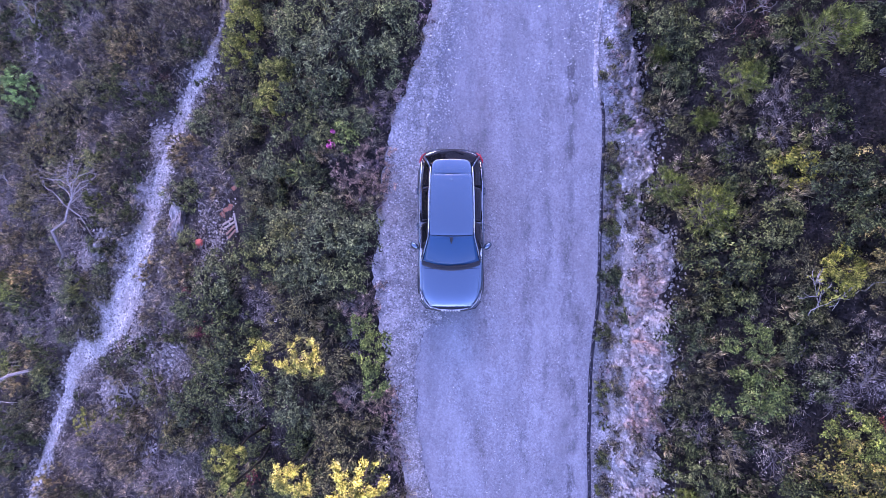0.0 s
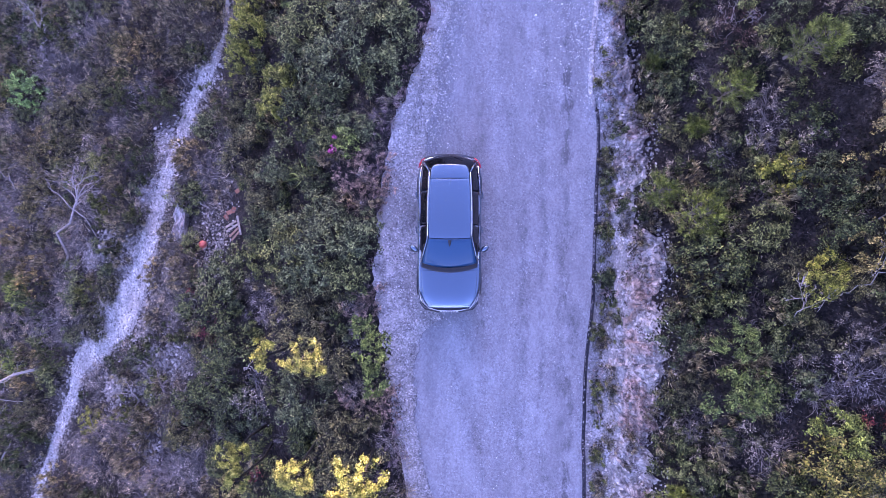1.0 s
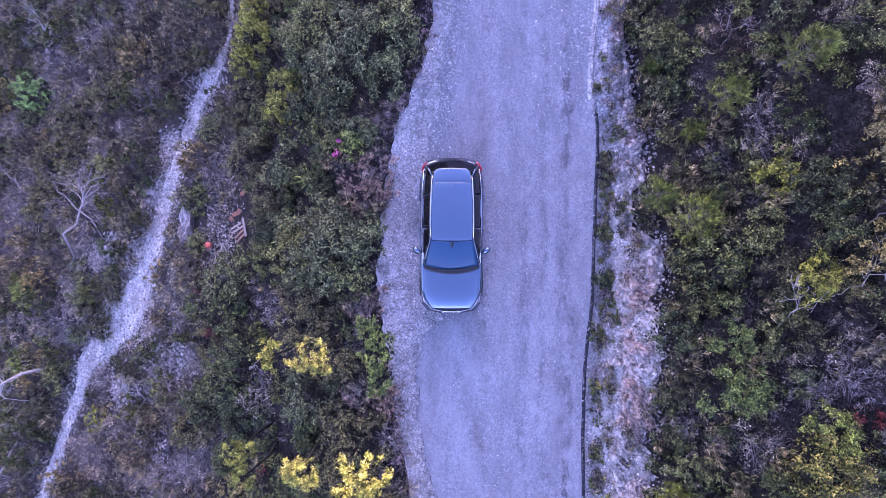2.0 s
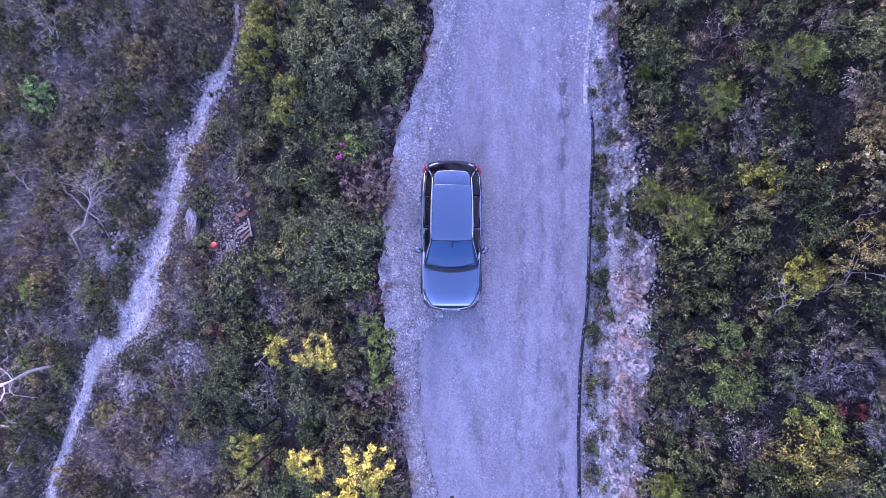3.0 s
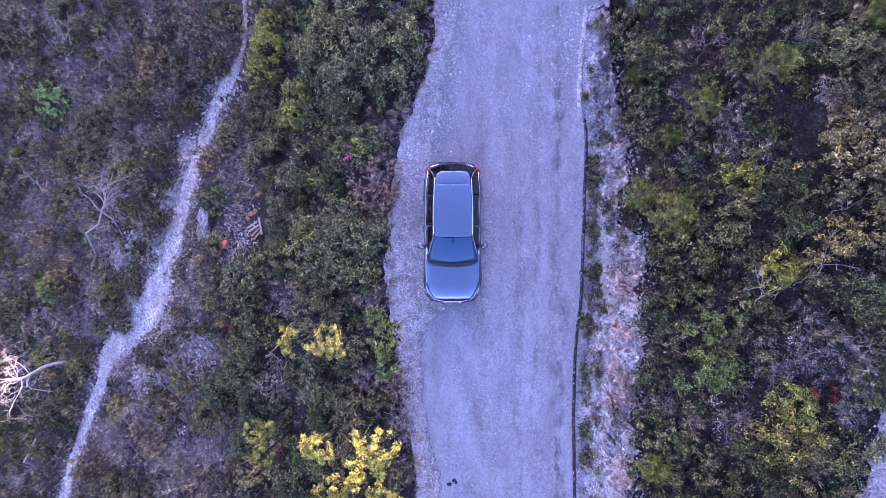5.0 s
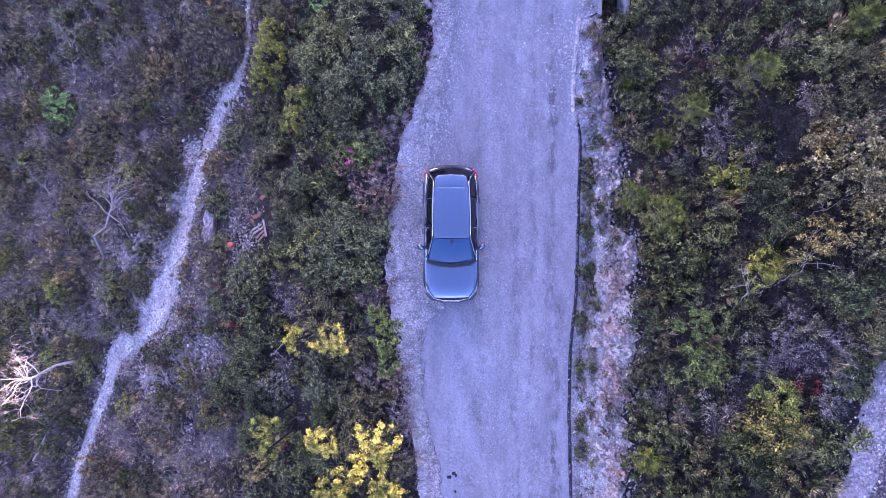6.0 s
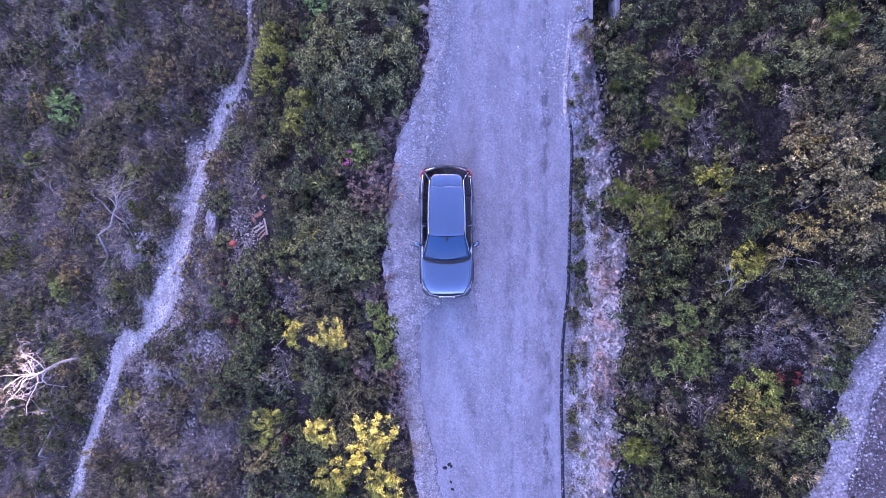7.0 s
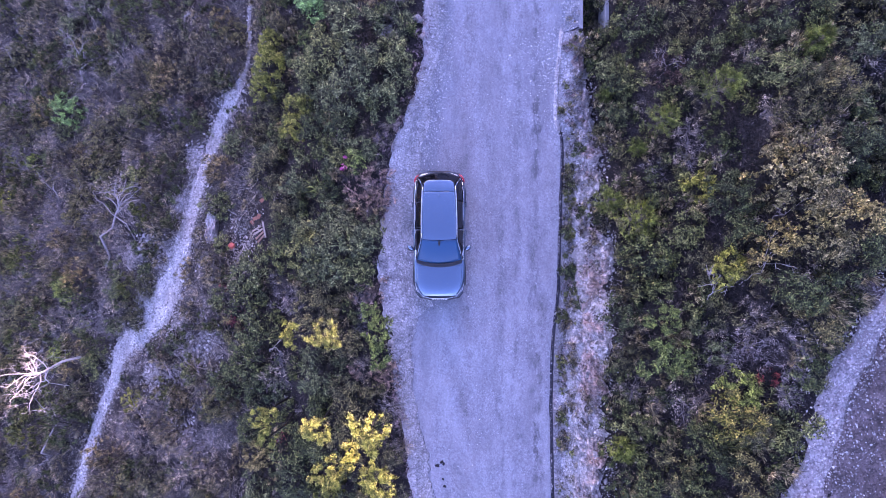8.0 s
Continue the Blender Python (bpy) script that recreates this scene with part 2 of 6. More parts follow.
M_ROAD = asphalt()
# rim colour: the shadow line beside the slab painted in, together with dirt
M_EDGESHADE = stony("shade and dirt along the broken asphalt edge", (0.035, 0.035, 0.042), (0.10, 0.10, 0.115), 6, 40, 0.01, speck=0.6)
# bark, kept near black so it also paints shade into crown gaps
M_BARKSHADE = woody("dark bark and shade for leaf gaps", (0.010, 0.010, 0.007), (0.035, 0.033, 0.024))
M_HEATHCORE = woody("brown inner heather twigs", (0.036, 0.031, 0.024), (0.135, 0.116, 0.094))
M_PINEBARK = woody("pale pine twigs", (0.14, 0.12, 0.10), (0.32, 0.28, 0.24))
M_DEADWOOD = woody("bleached dead wood", (0.25, 0.225, 0.21), (0.54, 0.50, 0.47), 22.0)
M_BLEACHED = woody("sun-bleached bare wood", (0.42, 0.385, 0.355), (0.70, 0.655, 0.61), 22.0)
M_DRYTWIG = woody("dry grey twigs", (0.15, 0.13, 0.123), (0.36, 0.322, 0.305))
M_PLANK = woody("weathered plank", (0.28, 0.23, 0.19), (0.46, 0.40, 0.34))
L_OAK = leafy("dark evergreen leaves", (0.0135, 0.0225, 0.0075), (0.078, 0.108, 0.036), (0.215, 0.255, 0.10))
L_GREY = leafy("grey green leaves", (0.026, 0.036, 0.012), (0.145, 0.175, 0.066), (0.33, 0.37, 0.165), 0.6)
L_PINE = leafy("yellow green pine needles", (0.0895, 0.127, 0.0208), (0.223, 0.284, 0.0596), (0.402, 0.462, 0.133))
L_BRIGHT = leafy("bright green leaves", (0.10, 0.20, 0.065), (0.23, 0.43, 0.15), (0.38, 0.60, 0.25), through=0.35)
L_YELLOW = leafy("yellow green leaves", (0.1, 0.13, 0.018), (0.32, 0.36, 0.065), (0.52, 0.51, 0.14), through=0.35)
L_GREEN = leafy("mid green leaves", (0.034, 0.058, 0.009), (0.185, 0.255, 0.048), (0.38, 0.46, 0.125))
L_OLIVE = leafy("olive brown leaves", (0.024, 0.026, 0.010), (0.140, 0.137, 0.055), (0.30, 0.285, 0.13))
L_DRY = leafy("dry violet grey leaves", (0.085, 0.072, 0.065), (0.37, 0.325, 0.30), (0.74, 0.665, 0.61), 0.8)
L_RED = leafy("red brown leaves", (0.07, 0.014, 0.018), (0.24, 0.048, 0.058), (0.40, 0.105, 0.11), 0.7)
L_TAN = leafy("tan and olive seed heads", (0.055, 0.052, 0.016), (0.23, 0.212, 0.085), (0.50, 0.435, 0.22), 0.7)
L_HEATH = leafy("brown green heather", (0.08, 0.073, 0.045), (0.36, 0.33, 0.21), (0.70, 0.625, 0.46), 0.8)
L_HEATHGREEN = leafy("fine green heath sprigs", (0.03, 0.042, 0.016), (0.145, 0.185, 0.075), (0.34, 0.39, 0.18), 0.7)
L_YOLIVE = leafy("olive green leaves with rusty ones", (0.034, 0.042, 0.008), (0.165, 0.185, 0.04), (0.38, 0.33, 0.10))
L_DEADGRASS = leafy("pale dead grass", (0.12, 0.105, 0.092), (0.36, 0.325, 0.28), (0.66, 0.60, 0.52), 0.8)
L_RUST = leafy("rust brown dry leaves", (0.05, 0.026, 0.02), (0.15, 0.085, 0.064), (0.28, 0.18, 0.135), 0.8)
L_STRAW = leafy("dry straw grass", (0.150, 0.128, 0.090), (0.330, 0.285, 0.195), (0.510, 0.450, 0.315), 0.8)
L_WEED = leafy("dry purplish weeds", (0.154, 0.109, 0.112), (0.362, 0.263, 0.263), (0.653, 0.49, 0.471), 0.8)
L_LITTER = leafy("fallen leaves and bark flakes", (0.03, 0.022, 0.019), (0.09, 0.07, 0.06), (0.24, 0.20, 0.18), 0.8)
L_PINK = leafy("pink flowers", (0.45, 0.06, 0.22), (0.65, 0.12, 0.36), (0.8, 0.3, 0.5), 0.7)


# ---------------------------------------------------------------- the lie of the land
def step(a, b, v):
    v = np.clip((np.asarray(v, float) - a) / (b - a), 0, 1)
    return v * v * (3 - 2 * v)


LEFT_EDGE = ((-30, 0.2), (-9.3, -0.9), (-7.3, -1.1), (-4.7, -1.58), (-1.4, -2.1), (1.0, -1.93), (3.2, -1.58), (5.1, -0.8), (6.5, -0.45), (9.0, -0.45), (30, 0.6))
RIGHT_EDGE = ((-30, 4.4), (-9.3, 3.91), (-5.7, 3.88), (-3.7, 3.96), (-2.0, 4.17), (1.6, 4.30), (3.0, 4.36), (3.55, 4.34), (3.9, 4.24), (4.3, 4.15), (5.6, 4.2), (7.3, 4.4), (7.55, 5.05), (9.0, 5.05), (30, 6.0))
BANK_TOP = ((-14, 0.9), (-5.0, 1.0), (-2.5, 1.7), (0.0, 1.35), (2.0, 0.7), (4.0, -0.1), (7.0, -0.3), (14, 0.2))
SLOPE = ((0, 0), (0.8, -0.2), (1.7, -0.8), (5.5, -3.7), (7.0, -4.9), (9.3, -6.5), (12.3, -8.15), (15.5, -9.8), (22.5, -13.8), (26, -15.8), (90, -42), (400, -60))
TRAIL = ((-9.11, 12.80), (-9.21, 10.63), (-9.11, 8.62), (-9.76, 7.36), (-10.66, 6.44), (-11.22, 4.78), (-11.68, 3.08), (-12.16, 1.45), (-12.54, 0.07), (-13.19, -1.59), (-14.07, -3.30), (-15.54, -4.54), (-16.98, -5.53), (-18.03, -7.79), (-19.33, -10.18), (-20.36, -12.84), (-21.18, -14.39), (-22.00, -17.50))
TRAIL_WIDE = ((-16.0, 0.42), (-7.5, 0.40), (-5.4, 0.62), (-3.2, 0.95), (-1.0, 0.75), (1.4, 0.50), (4.5, 0.40), (5.9, 0.48), (7.0, 0.60), (7.6, 0.34), (8.2, 0.14), (12.5, 0.09))
UPPER_TRAIL = ((15.0, 0.4), (14.0, -1.2), (13.35, -2.4), (12.8, -3.5), (12.35, -4.6), (11.9, -5.8), (11.45, -7.2), (10.8, -9.5), (10.2, -12.0))
TRACK_EDGE = ((12.5, -1.3), (12.0, -2.3), (11.55, -3.0), (11.1, -3.9), (10.65, -4.8), (10.3, -5.9), (10.05, -7.0), (9.5, -9.5), (9.0, -12.0))


def along(table, y):
    return np.interp(y, [p[0] for p in table], [p[1] for p in table])


def wave(x, y, s, seed=0.0):
    """Smooth made-up unevenness, -1 to 1, of about s metres."""
    x, y = np.asarray(x, float) / s, np.asarray(y, float) / s
    return (np.sin(1.7 * x + 2.3 * np.sin(0.9 * y + seed) + seed) + np.sin(2.1 * y + 1.9 * np.sin(1.3 * x - seed) + 2 * seed) + 0.6 * np.sin(3.7 * x - 2.9 * y + 3 * seed)) / 2.6


def off_line(line, x, y):
    """How far a place lies from a polyline."""
    x, y = np.asarray(x, float), np.asarray(y, float)
    best = np.full(np.broadcast(x, y).shape, 1e9)
    for (ax, ay), (bx, by) in zip(line, line[1:]):
        dx, dy = bx - ax, by - ay
        k = np.clip(((x - ax) * dx + (y - ay) * dy) / (dx * dx + dy * dy), 0, 1)
        best = np.minimum(best, np.hypot(x - ax - k * dx, y - ay - k * dy))
    return best


def land(x, y):
    """Height of the ground: a hillside that falls to the left and rises to the right of a road cut into it."""
    x, y = np.asarray(x, float), np.asarray(y, float)
    le, re = along(LEFT_EDGE, y), along(RIGHT_EDGE, y)
    d = le - 0.25 - x
    d = np.where(d > 0, d, 0)
    left = np.interp(d, *zip(*SLOPE)) - 0.03 * np.clip(y, -20, 20) * step(1.0, 7.0, d)
    b = along(BANK_TOP, y)
    foot = np.minimum(re, 4.4) + 0.45
    up = np.clip((x - foot) / 0.95, 0, 1)
    bank = b * (0.6 * up + 0.4 * step(0, 1, up)) + (4.3 - b) * np.clip((x - foot - 0.95) / 4.0, 0, 1) + 0.35 * step(9.2, 9.8, x) + 0.45 * np.clip(x - 11.8, 0, 60) + 0.05 * np.clip(x - 72, 0, 400)
    ditch = -0.17 * (1 - step(3.6, 4.2, y) * (1 - step(7.3, 7.6, y))) * step(0.0, 0.12, x - np.minimum(re, 4.4)) * (1 - step(0.35, 0.9, x - np.minimum(re, 4.4)))
    z = np.where(x < 1, left, np.where(x > foot - 0.4, bank, 0) + ditch * (x < foot + 1))
    rough = step(0.2, 1.8, d) + step(0.1, 0.8, x - foot)
    z = z + rough * (0.13 * wave(x, y, 1.4, 1.0) + 0.06 * wave(x, y, 0.45, 2.0))
    face = step(0.0, 0.3, x - foot) * (1 - step(1.0, 1.6, x - foot))
    z = z + face * 0.08 * wave(x, y, 0.6, 4.0)
    bed = (1 - step(0.15, 0.75, off_line(TRAIL, x, y))) * -0.10
    hill = RIDGE * step(20, 70, y) * (1 - 0.9 * step(80, 260, y))
    pipe = -0.9 * step(5.06, 5.16, x) * (1 - step(5.95, 6.2, x)) * step(7.25, 7.4, y) * (1 - step(8.9, 9.3, y))
    under = -0.05 * (x > le - 0.1) * (x < np.minimum(re, 4.4) - 0.05)
    return z + bed + hill + pipe + under


RIDGE = 13.5


def land_at(x, y):
    return float(land(np.array([x]), np.array([y]))[0])


# ---------------------------------------------------------------- mesh helpers
def mesh_from(name, verts, faces, materials, smooth=False, index=None):
    me = bpy.data.meshes.new(name)
    verts, faces = np.asarray(verts, np.float32), np.asarray(faces, np.int32)
    k = faces.shape[1]
    me.vertices.add(len(verts))
    me.vertices.foreach_set("co", verts.ravel())
    me.loops.add(faces.size)
    me.loops.foreach_set("vertex_index", faces.ravel())
    me.polygons.add(len(faces))
    me.polygons.foreach_set("loop_start", np.arange(0, faces.size, k, dtype=np.int32))
    if index is not None:
        me.polygons.foreach_set("material_index", np.asarray(index, np.int32))
    me.update(calc_edges=True)
    me.polygons.foreach_set("use_smooth", np.full(len(faces), smooth))
    for m in materials if isinstance(materials, (list, tuple)) else [materials]:
        me.materials.append(m)
    me.validate()
    return me


def part(name, bm, material, parent=None, label="", smooth=False):
    """Links a bmesh (or a mesh) as one object under a thing or a part."""
    if isinstance(bm, bmesh.types.BMesh):
        bmesh.ops.recalc_face_normals(bm, faces=bm.faces)
        me = bpy.data.meshes.new(name)
        bm.to_mesh(me)
        bm.free()
        me.materials.append(material)
        me.polygons.foreach_set("use_smooth", np.full(len(me.polygons), smooth))
    else:
        me = bm
    ob = new(name, me)
    if parent is not None:
        ob.parent = parent
    return tagged(ob, label)


def sheet(xs, ys, height):
    gx, gy = np.meshgrid(xs, ys)
    verts = np.stack([gx, gy, height(gx, gy)], -1).reshape(-1, 3)
    n, m = len(xs), len(ys)
    i = np.arange(n * m).reshape(m, n)
    faces = np.stack([i[:-1, :-1], i[:-1, 1:], i[1:, 1:], i[1:, :-1]], -1).reshape(-1, 4)
    return verts, faces


def spread(near_low, near_high, pitch, far):
    """Coordinates: even where the camera looks, then wider and wider out to the horizon."""
    near = np.arange(near_low, near_high + pitch / 2, pitch)
    out, s, w = [], pitch, 0.0
    while w < far:
        s *= 1.25
        w += s
        out.append(w)
    out = np.array(out)
    return np.concatenate([near_low - out[::-1], near, near_high + out])


# ---------------------------------------------------------------- ground, road, trails
gx = spread(-33, 15, 0.28, 1500)
gx = np.unique(np.concatenate([gx, np.arange(3.75, 6.2, 0.06)]).round(3))
gv, gf = sheet(gx, spread(-18, 20, 0.26, 1500), land)
ground = tagged(new("ground", mesh_from("ground", gv, gf, M_SOIL, True)), "steep hillside of dark soil and leaf litter", "ground", kind="structure")


def ribbon(name, rows, across, thick, material, height, ragged=0.0, pitch=0.13, rims=(0.0, 0.0), rim_material=None):
    """A slab laid along y: rows gives its two edges for each y; rims: how far each broken edge slopes outward."""
    ys = np.arange(rows[0], rows[1], pitch)
    lo, hi = across(ys)
    lo = lo + ragged * (wave(ys, 0 * ys, 0.30, 3.0) + 0.7 * wave(ys, 0 * ys, 0.11, 5.0))
    hi = hi + (0.012 * wave(ys, 0 * ys, 0.4, 6.0) if rim_material else 0)
    k = np.linspace(0, 1, 25)
    x = lo[:, None] * (1 - k) + hi[:, None] * k
    y = np.repeat(ys[:, None], 25, 1)
    top = np.stack([x, y, height(x, y)], -1)
    rim = np.concatenate([[0], np.arange(25), [24]])
    verts = top[:, rim].copy()
    verts[:, 0, 2] -= thick
    verts[:, -1, 2] -= thick
    verts[:, 0, 0] -= rims[0]
    verts[:, -1, 0] += rims[1]
    n, m = verts.shape[1], verts.shape[0]
    i = np.arange(n * m).reshape(m, n)
    faces = np.stack([i[:-1, :-1], i[:-1, 1:], i[1:, 1:], i[1:, :-1]], -1).reshape(-1, 4)
    column = np.tile(np.arange(n - 1), m - 1)
    edge = (column == 0) | (column == n - 2) if rim_material else np.zeros(len(faces))
    return new(name, mesh_from(name, verts.reshape(-1, 3), faces, [material, rim_material] if rim_material else material, False, edge))


def road_left(ys):
    """Left end of the hard surface: broken away beside the car, hidden under grit further on."""
    return np.interp(ys, [-60, -12, -7.6, -6.3, -5.3, -3.7, -2.9, -2.5, -1, 2, 4, 6.5, 9, 60], [0.4, 0.1, -0.45, -0.83, -0.96, -1.0, -0.75, -0.3, -0.55, -0.75, -0.55, -0.15, -0.1, 1.0])


# the sloping rims carry the painted shadow line of the slab edges
road = ribbon("road", (-45, 45), lambda y: (road_left(y), along(RIGHT_EDGE, y)), 0.17, M_ROAD,
              lambda x, y: 0.012 * wave(x, y, 1.1, 2.0) + 0.03 + RIDGE * step(20, 70, y) * (1 - 0.9 * step(80, 260, y)), 0.085, 0.1, (0.06, 0.15), M_EDGESHADE)
tagged(road, "dusty grey worn asphalt road with dark streaks", "road", kind="structure")
shoulder = ribbon("gravel_shoulder", (-45, 45), lambda y: (along(LEFT_EDGE, y) - 0.12, road_left(y) + 0.7), 0.2, M_GRAVEL,
                  lambda x, y: np.maximum(land(x, y) + 0.02, -1.0) + (0.065 + 0.012 * wave(x, y, 0.8, 4.0)) * step(-0.45, 0.15, x - along(LEFT_EDGE, y)) * (1 - 0.75 * step(-0.1, 0.75, x - road_left(y))) - 0.045 * step(-0.25, 0.0, x - road_left(y)) * (1 - step(-3.0, -2.5, y)), 0.07)
tagged(shoulder, "pale loose gravel shoulder beside the asphalt", "gravel", kind="structure")
def fan_left(ys):
    """Inner end of the gravel, along the asphalt edge."""
    return np.minimum(along(RIGHT_EDGE, ys), 4.4) - 0.06


fan = ribbon("gravel_verge", (-20, 20), lambda y: (fan_left(y), np.minimum(along(RIGHT_EDGE, y), 4.4) + 0.95), 0.2, M_GRAVEL,
             lambda x, y: land(x, y) + 0.012 + 0.035 * step(0.25, 0.5, x - along(RIGHT_EDGE, y)) + 0.072 * (x < along(RIGHT_EDGE, y) + 0.1) * step(3.7, 4.1, y) * (1 - step(7.3, 7.6, y)), 0.012)
tagged(fan, "grey gravel verge and ditch along the road edge", "gravel", kind="structure")


def trail_mesh(name, line, wide, material, lift):
    """A trodden way, laid on the ground, its edges fraying."""
    pts = [Vector((*p, 0)) for p in line]
    verts, faces = [], []
    rows = []
    for a, b in zip(pts, pts[1:]):
        n = max(2, int((b - a).length / 0.2))
        for i in range(n):
            rows.append(a.lerp(b, i / n))
    for _ in range(6):
        rows = [rows[0]] + [(rows[i - 1] + rows[i] * 2 + rows[i + 1]) / 4 for i in range(1, len(rows) - 1)] + [rows[-1]]
    cols = 11
    for i, p in enumerate(rows):
        t = (rows[min(i + 1, len(rows) - 1)] - rows[max(i - 1, 0)]).normalized()
        side = Vector((-t.y, t.x, 0))
        w = wide(p.y)
        for j in range(cols):
            k = 2 * j / (cols - 1) - 1
            fray = 1 + 0.5 * min(1.0, 0.5 / w) * max(0.0, abs(k) - 0.3) / 0.7 * (float(wave(p.x * 3 + k * 9, p.y, 0.9, 1.0)) + 0.6 * float(wave(p.x + k * 5, p.y, 0.25, 2.0)))
            q = p + side * (k * w * fray)
            sink = 0.07 * max(0, abs(k) - 0.75) / 0.25
            verts.append((q.x, q.y, land_at(q.x, q.y) + lift - sink))
    for i in range(len(rows) - 1):
        for j in range(cols - 1):
            a = i * cols + j
            faces.append((a, a + 1, a + cols + 1, a + cols))
    return new(name, mesh_from(name, verts, faces, material, True))


trail = tagged(trail_mesh("trail", TRAIL, lambda y: float(along(TRAIL_WIDE, y)), M_TRAIL, 0.035), "pale rubble footpath winding down the slope", "footpath", kind="structure")
upper = tagged(trail_mesh("upper_trail", UPPER_TRAIL, lambda y: 1.75, M_TRACK, 0.03), "brown earth track with purplish dry growth on the upper slope", "track", kind="structure")
berm = tagged(trail_mesh("track_edge", TRACK_EDGE, lambda y: float(np.interp(y, [-8, -5, -2.4, -1.5], [0.5, 0.42, 0.3, 0.15])), M_EARTH, 0.06), "pale trodden strip along the edge of the track", "track", kind="structure")


# ---------------------------------------------------------------- growing things
def rng_of(seed):
    return np.random.default_rng(seed)


def unit(v):
    return v / np.maximum(np.linalg.norm(v, axis=-1, keepdims=True), 1e-9)


def blades(at, way, length, width, rng, face=None, curl=0.25):
    """Leaf blades, broad at the foot and pointed: at, way (n, 3); length, width (n,)."""
    n = len(at)
    side = unit(np.cross(way, rng.normal(size=(n, 3)) if face is None else face))
    up = np.cross(side, way)
    L, W = length[:, None], width[:, None]
    low = at + way * L * 0.12 + up * W * curl
    v = np.stack([low + side * W * 0.5, at + way * L, low - side * W * 0.5], 1)
    return v.reshape(-1, 3), np.arange(3 * n).reshape(n, 3)


def tubes(segments, sides=3):
    """Tapered rods from (a, b, ra, rb) rows."""
    a, b, ra, rb = (np.array([s[i] for s in segments], float) for i in range(4))
    w = unit(b - a)
    ref = np.where(np.abs(w[:, 2:3]) > 0.9, [[1.0, 0, 0]], [[0, 0, 1.0]])
    u = unit(np.cross(w, ref))
    v = np.cross(w, u)
    ring = []
    for end, r in ((a, ra), (b, rb)):
        for k in range(sides):
            t = 2 * math.pi * k / sides
            ring.append(end + r[:, None] * (math.cos(t) * u + math.sin(t) * v))
    verts = np.stack(ring, 1)
    n = len(a)
    base = (np.arange(n) * 2 * sides)[:, None]
    faces = np.concatenate([base + np.array([[k, (k + 1) % sides, sides + (k + 1) % sides, sides + k]]) for k in range(sides)], 0)
    return verts.reshape(-1, 3), faces


def dome(n, rng, radius, height, lobes=5, skirt=0.25, fill=0.72, bough=0.21):
    """Places of leaf clumps: boughs spread over a lumpy dome with an uneven outline, each bough a rounded head of clumps with gaps between."""
    g = max(9, n // 8)
    th = rng.uniform(0, 2 * math.pi, g)
    s = np.sqrt(rng.uniform(0, 1, g))
    ph = rng.uniform(0, 6.28, 3)
    outline = 1 + 0.16 * np.sin(lobes * th + ph[0]) + 0.12 * np.sin((lobes + 2) * th + ph[1]) + 0.08 * np.sin(11 * th + ph[2])
    r = radius * s * outline * 0.92
    top = height * (skirt + (1 - skirt) * np.sqrt(np.clip(1 - s ** 2.2, 0, 1)))
    depth = 1 - (1 - fill) * rng.uniform(0, 1, g) ** 1.3
    z = top * depth * (1 + 0.08 * rng.normal(size=g)) - 0.5 * bough * height
    heads = np.stack([r * np.cos(th), r * np.sin(th), z], -1)
    who = rng.integers(0, g, n)
    size = rng.uniform(0.6, 1.25, g)[who][:, None] * bough * min(1.0, (20 / g) ** 0.4)
    way = unit(rng.normal(size=(n, 3)) + [0, 0, 0.55])
    c = heads[who] + way * size * [radius, radius, height] * rng.uniform(0.75, 1.0, n)[:, None]
    c[:, 2] = np.clip(c[:, 2], 0.04, None)
    return c


def crown(seed, radius, height, clumps, per, length, width, puff, lobes=5, up=0.5, skirt=0.25, fill=0.72, star=False, rise=0.25):
    """Leaf clumps over a dome. star: needles bristling from each clump; otherwise blades that lie to the light."""
    rng = rng_of(seed)
    c = dome(clumps, rng, radius, height, lobes, skirt, fill)
    n = clumps * per
    out = np.repeat(unit(c * [1, 1, 0.7] + [0, 0, 0.3 * height]), per, 0)
    size = np.repeat(rng.uniform(0.7, 1.25, clumps), per)
    if star:
        way = unit(unit(rng.normal(size=(n, 3))) + up * out + [0, 0, rise])
        at = np.repeat(c, per, 0) + way * puff * rng.uniform(0.1, 0.3, n)[:, None]
    else:
        face = unit(rng.normal(size=(n, 3)) * 0.75 + up * out + [0, 0, 0.9])
        spoke = unit(rng.normal(size=(n, 3)) + 0.5 * out)
        way = unit(spoke - face * (spoke * face).sum(-1, keepdims=True))
        at = np.repeat(c, per, 0) + rng.normal(size=(n, 3)) * puff * 0.4 + spoke * puff * rng.uniform(0.0, 0.6, n)[:, None]
    v, f = blades(at, way, length * size * rng.uniform(0.7, 1.3, n), width * size * rng.uniform(0.75, 1.25, n), rng, None if star else face)
    return v, f, c


